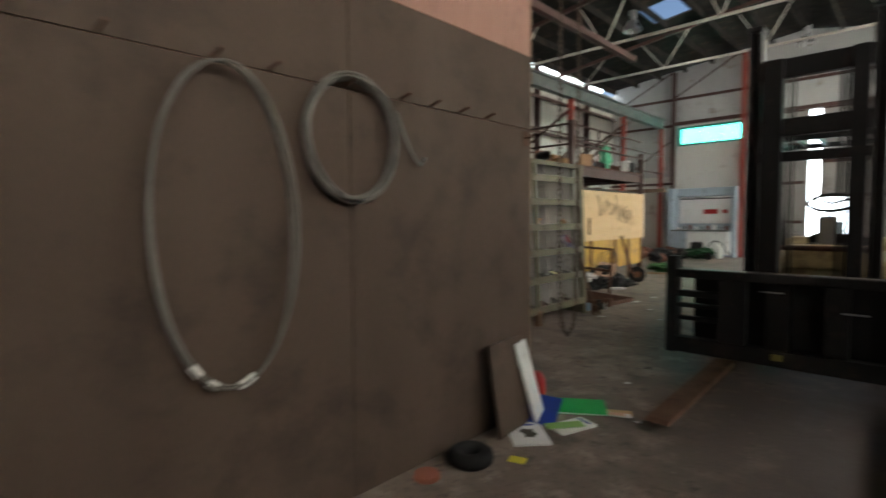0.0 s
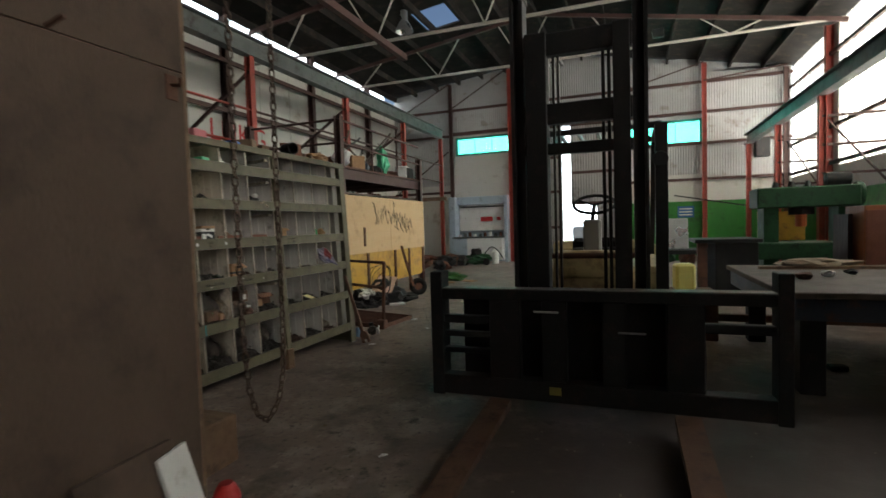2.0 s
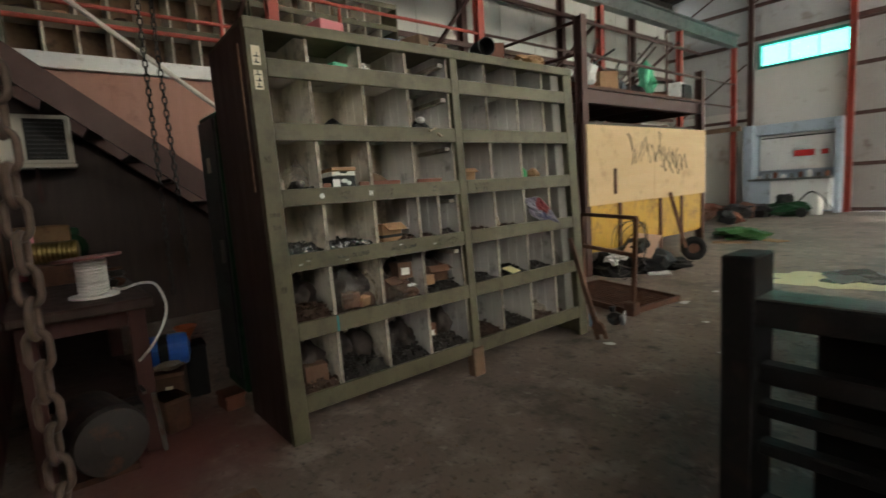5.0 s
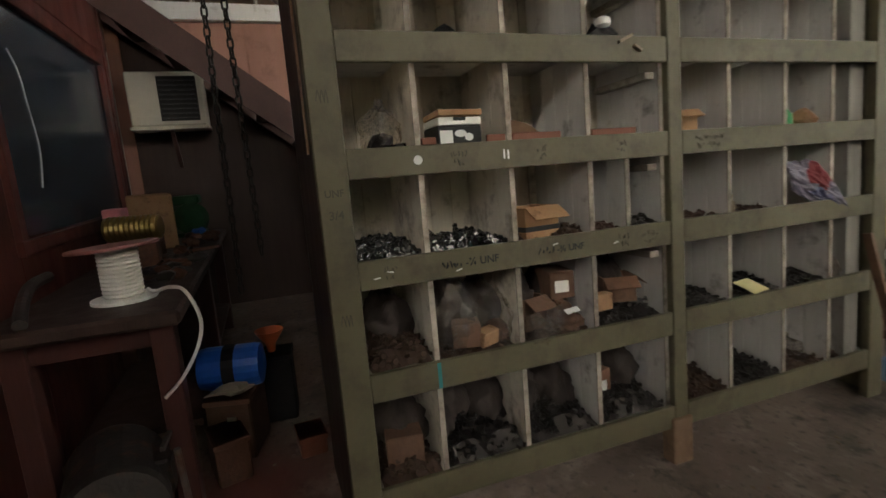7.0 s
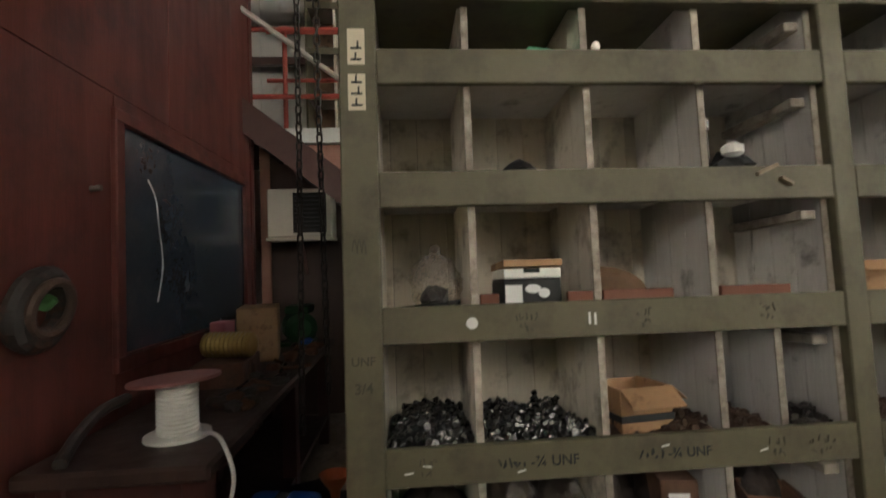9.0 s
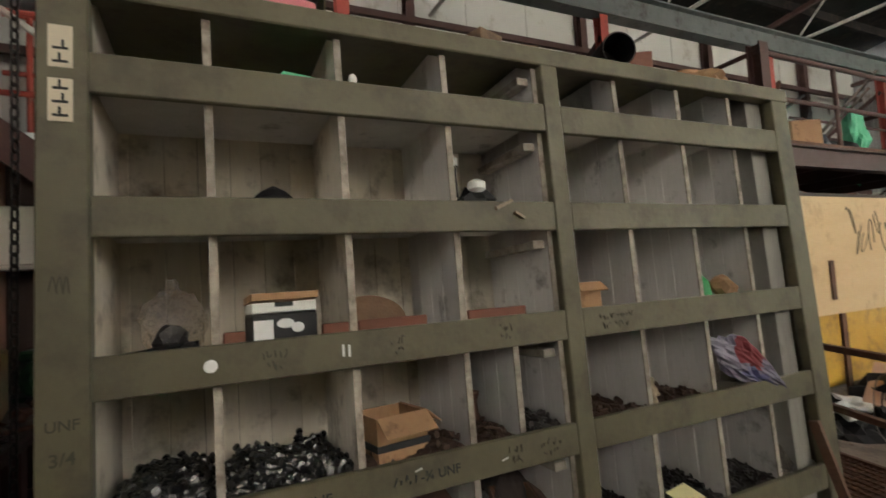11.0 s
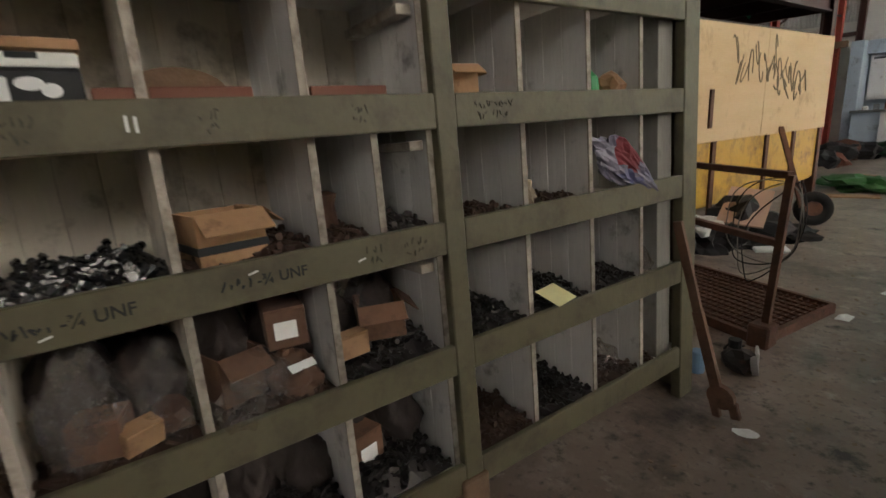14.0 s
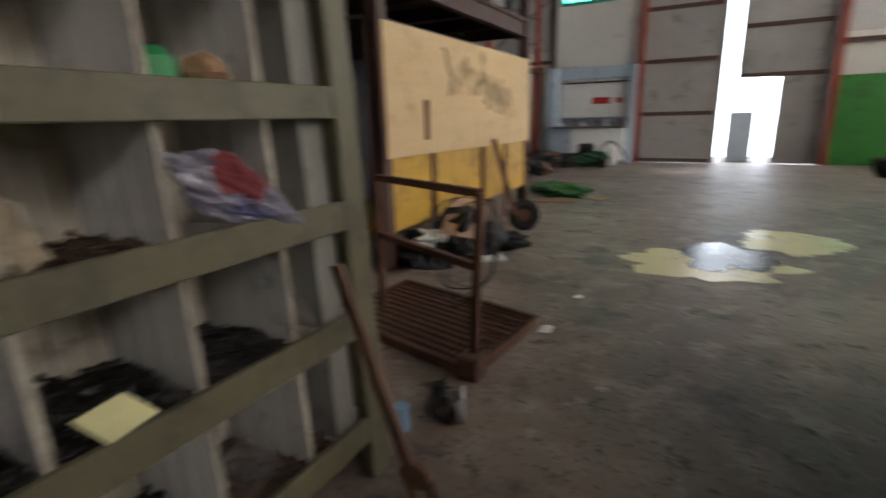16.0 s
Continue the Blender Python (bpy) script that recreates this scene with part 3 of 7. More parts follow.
# near side wall with bright sheets above
wr = solo("wall_right", bxm((XR, YB, 0), (XR + 0.12, YE + 0.1, 2.0)), M_GREENWALL, "side wall, green below, white sheets above, added dark sheets in the near bays", "wall", kind=S)
part("white_band", bxm((XR, 7.65, 2.004), (XR + 0.1, YE, 2.62)), M_WALL, wr)
# unseen near stretch made dark to hold back light
part("unseen_dark_band", bxm((XR, YB, 2.004), (XR + 0.1, 7.646, 2.62)), M_BROWNSTEEL, wr)
bays = [YB + (YE - YB) * i / 8 for i in range(9)]
for i in range(8):
    a, b = bays[i], bays[i + 1]
    if i > 0:
        # unseen near bays: added dark sheets leave only a high opening, shaping the light
        low = 2.62 if a > 7 else 5.1 if a > 4 else 4.3
        if low > 3:
            part("wall_sheet", bxm((XR + 0.03, a, 2.62), (XR + 0.09, b, low - 0.004)), M_BROWNSTEEL, wr)
        p = part("fibreglass_sheet", bxm((XR + 0.03, a + 0.09, low), (XR + 0.035, b - 0.09, roof_z(XR) - 0.02)), M_CLEARSHEET, wr)
        p.visible_shadow = False
    else:
        part("wall_sheet", bxm((XR + 0.03, a, 2.62), (XR + 0.09, b, roof_z(XR) - 0.02)), M_BROWNSTEEL, wr)
    part("side_post", ibeam(bmesh.new(), (XR - 0.1, a, 0), (XR - 0.1, a, roof_z(XR)), 0.14, 0.16, 0.014, 0.01), M_REDSTEEL if i > 3 else M_BROWNSTEEL, wr)
    part("post_sheet", bxm((XR, a - 0.35, 2.62), (XR + 0.03, a + 0.12, roof_z(XR))), M_WALL, wr)
    part("side_brace", beam(bmesh.new(), (XR - 0.2, a, 2.0), (XR - 0.2, b, 3.9), 0.03, 0.04), M_BROWNSTEEL, wr)
for z in (2.7, 3.6, 4.5, 5.4):
    part("girt", beam(bmesh.new(), (XR - 0.06, YB, z), (XR - 0.06, YE, z), 0.07, 0.09), M_BROWNSTEEL, wr)
solo("backdrop", bxm((XR + 2.0, YB, 0.5), (XR + 2.1, YE + 2, 7)), M_SKYSIDE, "bright hazy sky beyond the side sheets", "backdrop", kind=S)
solo("backdrop", bxm((XL - 1.6, YB, 5.6), (XL - 1.5, YE + 2, 9.0)), M_SKYGLOW, "bright sky beyond the eave gap", "backdrop", kind=S)
solo("wall_back", bxm((XL, YB - 0.15, 0), (XR, YB, 7.5)), M_BROWNSTEEL, "dark brown sheet wall closing the shed", "wall", kind=S)

# roof: dark sheets on purlins, one broken sheet open to the sky
cl = bmesh.new()


def roof_sheet(bm, x0, x1, y0, y1):
    vs = [bm.verts.new((x, yy, roof_z(x) + dz)) for dz in (0.03, 0.08) for x, yy in ((x0, y0), (x1, y0), (x1, y1), (x0, y1))]
    for f in BOXF:
        bm.faces.new([vs[i] for i in f])


HX0, HX1, HY0, HY1 = -4.5, -3.5, 15.2, 16.5
for x0, x1, y0, y1 in ((XL - 0.08, HX0, YB - 0.2, YE + 0.3), (HX1, -1.5, YB - 0.2, YE + 0.3), (-1.5, XR + 0.4, YB - 0.2, YE + 0.3), (HX0, HX1, YB - 0.2, HY0), (HX0, HX1, HY1, YE + 0.3)):
    roof_sheet(cl, x0, x1, y0, y1)
x = XL + 0.1
while x < XR:
    beam(cl, (x, YB, roof_z(x) - 0.07), (x, YE, roof_z(x) - 0.07), 0.07, 0.19)
    x += 0.92
solo("ceiling", cl, M_ROOF, "sooty dark roof sheets on steel purlins", "ceiling", kind=S)


def truss(y, zb):
    t = thing("roof_truss", "steel roof truss with a pale painted pipe as lower chord", "roof truss", group="roof trusses")
    part("lower_chord", bar((XL + 0.05, y, zb), (XR - 0.05, y, zb), 0.035), M_WHITEPIPE, t)
    for x0, x1 in ((XL, -1.5), (-1.5, XR)):
        part("upper_chord", beam(bmesh.new(), (x0, y, roof_z(x0) - 0.2), (x1, y, roof_z(x1) - 0.2), 0.08, 0.1), M_BROWNSTEEL, t)
    for i in range(5):
        xa = XL + 1.0 + 2.6 * i
        za = roof_z(xa + 0.7) - 0.22
        part("web", bar((xa, y, zb), (xa + 0.7, y, za), 0.018, 6), M_WHITEPIPE, t)
        part("web", bar((xa, y, zb), (xa - 0.7, y, roof_z(xa - 0.7) - 0.22), 0.018, 6), M_WHITEPIPE, t)


for yy in (1.0, 5.0, 9.0, 13.0, 17.0):
    truss(yy, 5.65 if yy < 15 else 5.97)


# crane runways
def runway(name, x, z, ys, y0, label, size):
    r = thing(name, label, "crane runway")
    part("runway_beam", ibeam(bmesh.new(), (x, y0, z), (x, YE - 0.4, z), 0.2, size, 0.025, 0.02), M_GREYSTEEL, r)
    part("crane_rail", beam(bmesh.new(), (x, y0, z + size / 2 + 0.02), (x, YE - 0.4, z + size / 2 + 0.02), 0.05, 0.04), M_RUST, r)
    for yy in ys:
        c = part("column", ibeam(bmesh.new(), (x, yy, 0), (x, yy, z - size / 2), 0.13, 0.13, 0.014, 0.01), M_REDSTEEL, r)
        part("base_plate", bxm((x - 0.14, yy - 0.14, 0), (x + 0.14, yy + 0.14, 0.02)), M_RUST, c)
    return r


rl = runway("crane_runway", -5.8, 4.95, (0.1, 3.55, 7.0, 10.45, 13.9, 17.35, 20.7), YB, "grey crane runway beam on red oxide columns along the cream wall", 0.36)
for i, yy in enumerate((0.1, 3.55, 7.0, 10.45, 13.9, 17.35)):
    for z in (3.1, 3.75):
        part("tie", bar((-5.8, yy, z), (-5.8, yy + 3.45, z), 0.025, 8), M_REDSTEEL if i < 3 else M_BROWNSTEEL, rl)
    part("brace", beam(bmesh.new(), (-5.8, yy, 4.5), (XL + 0.1, yy, 3.2), 0.05, 0.06), M_BROWNSTEEL, rl)
rr = runway("crane_runway", 4.5, 3.85, (5.2, 8.25, 11.3, 14.3, 17.4, 20.7), 3.0, "grey crane runway beam on red columns beside bright sheets", 0.32)
for yy in (8.25, 11.3, 14.3, 17.4):
    for z in (2.2, 2.75, 3.3):
        part("rung", beam(bmesh.new(), (4.5, yy, z), (XR - 0.18, yy, z), 0.05, 0.05), M_BROWNSTEEL, rr)
# wall posts and pipe rails on the cream wall
for yy in (1.8, 5.2, 8.6, 12.0, 15.4, 18.8):
    solo("wall_post", ibeam(bmesh.new(), (XL + 0.12, yy, 0), (XL + 0.12, yy, roof_z(XL)), 0.14, 0.18, 0.014, 0.01), M_BROWNSTEEL, "brown steel post against the cream wall", "post", "wall posts", S)
for z in (3.0, 4.25, 5.4):
    solo("wall_girt", beam(bmesh.new(), (XL + 0.25, YB, z), (XL + 0.25, YE - 0.3, z), 0.07, 0.1), M_BROWNSTEEL, "brown steel girt along the cream wall", "girt", "wall girts", S)
wr1 = writing("graffiti", "LUKG", 0.75, M_RED, pose(XL + 0.003, 12.5, 3.55, 90, 0, 90))
tagged(wr1, "red spray-painted letters on the cream wall", "graffiti")


def high_bay(x, y, z):
    l = thing("high_bay_lamp", "unlit aluminium high bay lamp hanging from the roof", "lamp", group="high bay lamps")
    part("cord", bar((x, y, z + 0.3), (x, y, roof_z(x)), 0.01, 6), M_BLACK, l)
    part("ballast", lathe(bmesh.new(), [(0.06, z + 0.32), (0.085, z + 0.3), (0.085, z + 0.1), (0.06, z + 0.08)], 16, pose(x, y, 0)), M_ALU, l)
    part("reflector", lathe(bmesh.new(), [(0.06, 0.08), (0.1, 0.06), (0.2, -0.12), (0.215, -0.2), (0.205, -0.2), (0.09, 0.04)], 20, pose(x, y, z)), M_ALU, l)


high_bay(-4.12, 14.0, 6.4)
high_bay(-1.0, 18.0, 6.3)
fl = thing("flood_light", "dark box flood light under the roof", "lamp")
part("housing", bxm((1.65, 17.85, 6.45), (1.95, 18.0, 6.68), bevel=0.02), M_MAST, fl)
part("bracket", beam(bmesh.new(), (1.8, 17.95, 6.68), (1.8, 17.95, roof_z(1.8) - 0.1), 0.04, 0.04), M_BROWNSTEEL, fl)

# ---- the office partition beside the start ----
PX, PY = -0.68, 4.22
pw = solo("wall_partition", bxm((PX - 0.1, YB, 0), (PX - 0.012, PY, 4.6)), M_PINK, "tall partition of brown hardboard with pinkish plywood above", "wall", kind=S)
y = YB
for w in (2.4, 2.4, 2.4, 1.45, 1.57):
    part("hardboard", bxm((PX - 0.012, y + 0.002, 0.0), (PX, y + w - 0.002, 2.05), bevel=0.002), M_HARD, pw)
    part("hardboard", bxm((PX - 0.012, y + 0.002, 2.054), (PX, y + w - 0.002, 2.56), bevel=0.002), M_HARD, pw)
    part("plywood_sheet", bxm((PX - 0.012, y + 0.002, 2.565), (PX - 0.004, y + w - 0.002, 4.6), bevel=0.002), M_PINK, pw)
    y += w
part("end_board", bxm((PX - 0.1, PY, 0), (PX - 0.003, PY + 0.02, 4.6)), M_TIMBER, pw)
for yy in (1.05, 1.36, 1.62, 2.0, 2.24, 2.62, 2.985, 3.215, 3.46, 3.71):
    p = part("peg", bar((PX - 0.01, yy, 2.06), (PX + 0.07, yy + 0.012, 2.085), 0.008, 8), M_RUST, pw)
hp = part("hook_plate", bxm((PX, 4.135, 1.93), (PX + 0.006, 4.19, 2.03), bevel=0.002), M_RUST, pw, "rusty hook plate")
part("hook", rope(bmesh.new(), [(PX + 0.004, 4.16, 1.99), (PX + 0.05, 4.16, 1.985), (PX + 0.055, 4.16, 2.01)], 0.007), M_RUST, hp)
wo = solo("wall_office", bxm((-5.5, PY - 0.1, 0), (PX - 0.1, PY - 0.012, 4.6)), M_REDWOOD, "office wall of dark red plywood sheets", "wall", kind=S)
for x0, x1, z0, z1 in ((-5.5, -5.32, 0, 2.3), (-5.32, -3.44, 0, 1.06), (-5.32, -3.44, 2.19, 2.3), (-3.44, -2.2, 0, 2.3), (-2.2, -0.79, 0, 2.3), (-5.5, -4.0, 2.304, 4.6), (-3.996, -2.4, 2.304, 4.6), (-2.396, -0.79, 2.304, 4.6)):
    part("plywood_sheet", bxm((x0 + 0.002, PY - 0.012, z0), (x1 - 0.002, PY, z1), bevel=0.002), M_REDWOOD, wo)
part("hook", bar((-3.265, PY, 1.825), (-3.265, PY + 0.045, 1.83), 0.013, 10), M_WORN, wo)
part("corner_post", bxm((-5.58, PY - 0.12, 0), (-5.5, PY + 0.012, 4.6)), M_REDWOOD, wo)
ow = thing("window_3", "dark dirty office window in a red wooden frame", "window", kind=S)
part("pane", bxm((-5.3, PY - 0.01, 1.08), (-3.46, PY - 0.004, 2.17)), M_GLASSDARK, ow)
for a, b in (((-5.36, PY, 1.0), (-3.41, PY + 0.03, 1.07)), ((-5.36, PY, 2.17), (-3.41, PY + 0.03, 2.23)), ((-5.36, PY, 1.07), (-5.28, PY + 0.03, 2.17)), ((-3.48, PY, 1.07), (-3.41, PY + 0.03, 2.17))):
    part("window_frame", bxm(a, b, bevel=0.004), M_REDWOOD, ow)
part("crack", rope(bmesh.new(), [(-3.75, PY - 0.001, 1.95), (-3.83, PY - 0.001, 1.86), (-3.86, PY - 0.001, 1.72), (-3.9, PY - 0.001, 1.5), (-3.84, PY - 0.001, 1.3)], 0.004, 5), M_WHITE, ow, "pale scratch across the glass")

# wall behind the bench, with a stair in front and a storage deck over it
BX = -6.15
wb = solo("wall_bay", bxm((BX - 0.1, PY - 0.1, 0), (BX, 9.6, 2.72)), M_PINK, "back wall of pinkish red plywood under a white edge board", "wall", kind=S)
for i in range(5):
    part("plywood_sheet", bxm((BX, PY + 1.07 * i + 0.002, 0.0), (BX + 0.008, PY + 1.07 * (i + 1) - 0.002, 2.72), bevel=0.002), M_PINK, wb)
# dark triangle on the wall stands in for the shade under the stair
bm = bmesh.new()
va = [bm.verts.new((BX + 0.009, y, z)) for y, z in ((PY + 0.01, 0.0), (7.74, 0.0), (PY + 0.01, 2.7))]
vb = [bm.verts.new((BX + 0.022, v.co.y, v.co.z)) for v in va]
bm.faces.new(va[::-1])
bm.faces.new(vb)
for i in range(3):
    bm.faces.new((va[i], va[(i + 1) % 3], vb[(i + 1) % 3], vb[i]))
part("stair_shade_panel", bm, M_DARKWOOD, wb, "dark triangle painting in the shade under the stair")
solo("deck", bxm((XL + 0.3, YB, 2.78), (BX + 0.05, 9.6, 2.86)), M_DARKWOOD, "dark timber storage deck over the office", "floor", kind=S)
solo("trim", bxm((BX - 0.06, PY - 0.1, 2.72), (BX + 0.09, 9.62, 2.87), bevel=0.004), M_WHITE, "white edge board along the storage deck", "trim", kind=S)
st = thing("staircase", "dark steel stair climbing along the back wall to the deck", "staircase")
for x in (-5.35, -6.05):
    part("stringer", beam(bmesh.new(), (x, 7.8, 0.0), (x, 4.0, 2.95), 0.05, 0.24), M_BROWNSTEEL, st)
for i in range(12):
    f = (i + 0.5) / 12
    part("tread", bxm((-6.02, 7.75 - 3.75 * f - 0.11, 2.9 * f - 0.03), (-5.38, 7.75 - 3.75 * f + 0.11, 2.9 * f)), M_DARKWOOD, st)
part("handrail", bar((-5.35, 6.3, 2.15), (-5.35, 3.9, 3.95), 0.025), M_WHITEPIPE, st, "pale pipe handrail")
part("handrail_post", bar((-5.35, 6.3, 1.15), (-5.35, 6.3, 2.16), 0.022), M_WHITEPIPE, st)


# ---- the pigeonhole rack ----
LEAN = math.atan(0.047)
RM = Matrix.Translation((-2.2, 0, 0)) @ Matrix.Rotation(-LEAN, 4, "Y")
RZ = [(0.155, 0.25), (0.549, 0.643), (0.916, 1.008), (1.258, 1.350), (1.601, 1.692), (1.922, 2.015), (2.145, 2.205)]
RD = 0.40


def SH(r):
    """The upper face of the shelf behind a rail."""
    return RZ[r][1] - 0.03


LEFTS = [5.735, 6.06, 6.38]
RIGHTS = [7.06, 7.38, 7.68]
rack = thing("pigeonhole_rack", "tall olive-painted wooden pigeonhole rack full of bolts and boxes", "storage rack", RM)
for y0, y1, z1 in ((5.405, 5.5, 2.205), (6.72, 6.787, 2.15), (7.925, 8.03, 2.205)):
    part("post", bxm((-0.045, y0, 0.0), (0.0, y1, z1), bevel=0.004), M_OLIVE, rack)
for z0, z1 in RZ:
    if z1 > 2.1:
        part("rail", bxm((-0.045, 5.4, z0), (0.004, 8.035, z1), bevel=0.004), M_OLIVE, rack, "top rail")
    else:
        part("rail", bxm((-0.025, 5.5, z0), (-0.003, 6.72, z1), bevel=0.003), M_OLIVE, rack)
        part("rail", bxm((-0.025, 6.787, z0), (-0.003, 7.925, z1), bevel=0.003), M_OLIVE, rack)
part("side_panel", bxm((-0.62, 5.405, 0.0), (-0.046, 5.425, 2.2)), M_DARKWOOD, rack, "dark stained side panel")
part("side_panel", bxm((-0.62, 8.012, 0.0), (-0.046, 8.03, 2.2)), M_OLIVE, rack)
part("top_board", bxm((-0.62, 5.405, 2.185), (-0.046, 8.03, 2.204)), M_OLIVE, rack)
part("side_lath", bxm((-0.12, 5.398, 1.35), (-0.1, 5.405, 2.1)), M_TIMBER, rack)
for z0, z1 in RZ[:-1]:
    part("shelf", bxm((-RD, 5.43, z1 - 0.05), (-0.026, 8.01, z1 - 0.0305)), M_GREYWOOD, rack)
# boards of the back, tongue and groove
y = 5.43
while y < 8.0:
    part("back_board", bxm((-RD - 0.014, y + 0.0006, 0.16), (-RD - 0.002, min(y + 0.0899, 8.008), 2.18), bevel=0.0015), M_CREAM, rack)
    y += 0.0905
part("back_frame", bxm((-0.60, 5.43, 0.1), (-RD - 0.02, 8.008, 2.18)), M_DARKWOOD, rack)


def divider(y, z0, z1, mt, front=-0.03):
    bm = bmesh.new()
    xs, x = [(-RD, 0.009)], -RD + 0.085
    while x < front - 0.03:
        xs += [(x, 0.009), (x + 0.0012, 0.0062), (x + 0.0030, 0.0062), (x + 0.0042, 0.009)]
        x += 0.088
    xs.append((front - 0.006, 0.009))
    ring = [(x, y - h) for x, h in xs] + [(x, y + h) for x, h in reversed(xs)]
    lo, hi = ([bm.verts.new((x, yy, z)) for x, yy in ring] for z in (z0, z1))
    for i in range(len(ring)):
        j = (i + 1) % len(ring)
        bm.faces.new((lo[i], lo[j], hi[j], hi[i]))
    bm.faces.new(lo[::-1])
    bm.faces.new(hi)
    d = part("divider", bm, mt, rack)
    part("edge_lath", bxm((front - 0.006, y - 0.0095, z0), (front, y + 0.0095, z1)), M_EDGE, d, "pale front edge")


for r in range(6):
    z0, z1 = SH(r), RZ[r + 1][0] + 0.04
    for y in LEFTS + [6.712]:
        divider(y, z0, z1, M_CREAM if y < 6.2 else M_GREYWOOD)
    for y in RIGHTS:
        divider(y, z0, z1, M_GREYWOOD)
    part("stile_lining", bxm((-RD, 7.82, z0), (-0.05, 7.92, z1), bevel=0.002), M_STILE, rack)
    part("stile_lining", bxm((-RD, 5.43, z0), (-0.046, 5.497, z1), bevel=0.002), M_CREAM, rack)
    if r != 0:
        part("cleat", bxm((-0.36, 6.658, z1 - 0.092), (-0.05, 6.7025, z1 - 0.066), bevel=0.002), M_EDGE, rack)
divider(6.545, SH(2), RZ[3][0] + 0.04, M_GREYWOOD)
part("foot_cleat", bxm((-0.06, 6.70, 0.0), (0.012, 6.80, 0.2), bevel=0.006), M_TIMBER, rack)
# marks on the rails


def rail_text(txt, y, r, size, mt, dx=0.0):
    z0, z1 = RZ[r]
    return writing("marking", txt, size, mt, pose(-0.0025 + dx, y, (z0 + z1) / 2 - size * 0.35, 90, 0, 90), rack, 0.0006)


def ink_line(y, r, w, seed, mt, thick=0.0016, dz=0.0):
    """A run of hand lettering too worn to read."""
    rn = random.Random(seed)
    n = max(3, int(w / 0.012))
    zc = (RZ[r][0] + RZ[r][1]) / 2 + dz
    for j in range(n):
        y0 = y - w / 2 + w * j / n
        pts = [(-0.0022, y0 + 0.011 * rn.random(), zc + rn.uniform(-0.012, 0.012)) for _ in range(3)]
        part("worn_letter", rope(bmesh.new(), pts, thick, 4), mt, rack)


rail_text("-¾ UNF", 5.915, 2, 0.036, M_INK)
rail_text("-¾ UNF", 6.262, 2, 0.034, M_INK)
ink_line(5.81, 2, 0.075, 1, M_INK, 0.0026)
ink_line(6.165, 2, 0.07, 2, M_INK, 0.0026)
for yy, r, w, sd in ((5.86, 3, 0.06, 3), (6.17, 3, 0.045, 4), (6.5, 3, 0.05, 5), (6.95, 3, 0.10, 6), (6.62, 2, 0.08, 7), (6.5, 2, 0.05, 8), (6.88, 3, 0.05, 9), (5.6, 2, 0.05, 10)):
    ink_line(yy, r, w, sd, M_INKFADE, 0.0018, 0.012)
    ink_line(yy, r, w * 0.7, sd + 50, M_INKFADE, 0.0018, -0.016)
part("paint_spot", lathe(bmesh.new(), [(0.015, 0), (0.011, 0.001)], 14, pose(-0.0028, 5.722, 1.304, 0, 90, 0)), M_WHITE, rack)
part("paint_spot", bxm((-0.0028, 6.02, 1.29), (-0.0022, 6.026, 1.32)), M_WHITE, rack)
part("paint_spot", bxm((-0.0028, 6.035, 1.288), (-0.0022, 6.041, 1.318)), M_WHITE, rack)
part("paint_smear", bxm((-0.0028, 5.725, 0.552), (-0.0022, 5.738, 0.640)), plain("teal_smear", (0.02, 0.22, 0.25)), rack, "teal paint smear")
for i, (yy, zz, tw) in enumerate(((5.555, 0.95, 8), (5.60, 0.965, -10), (6.2, 0.98, 12), (6.46, 0.955, 15), (5.83, 0.94, 14))):
    part("paint_scratch", bxm((-0.0028, -0.011, -0.002), (-0.0022, 0.011, 0.002), pose(0, yy, zz, tw, 0, 0)), M_WHITE, rack)
for z, bars in ((2.02, 2), (1.90, 3)):
    lab = part("tape_label", bxm((0.0005, 5.428, z - 0.05), (0.0015, 5.472, z + 0.045)), M_TAPE, rack, "masking tape label with inked letters")
    for j in range(bars):
        part("letter_bar", bxm((0.0016, 5.436, z - 0.04 + 0.03 * j), (0.002, 5.464, z - 0.034 + 0.03 * j)), M_INK, lab)
        part("letter_bar", bxm((0.0016, 5.446 + 0.006 * (j % 2), z - 0.04 + 0.03 * j), (0.002, 5.451 + 0.006 * (j % 2), z - 0.018 + 0.03 * j)), M_INK, lab)
writing("marking", "UNF", 0.03, M_INKFADE, pose(0.0006, 5.452, 1.212, 90, 0, 90), rack, 0.0005)
writing("marking", "3/4", 0.036, M_INKFADE, pose(0.0006, 5.452, 1.145, 90, 0, 90), rack, 0.0005)
for z in (1.47, 0.8):
    for j in range(3):
        part("worn_letter", rope(bmesh.new(), [(0.0006, 5.43 + 0.012 * j, z + 0.02), (0.0006, 5.436 + 0.012 * j, z + 0.05), (0.0006, 5.444 + 0.01 * j, z + 0.015)], 0.0016, 4), M_INKFADE, rack)


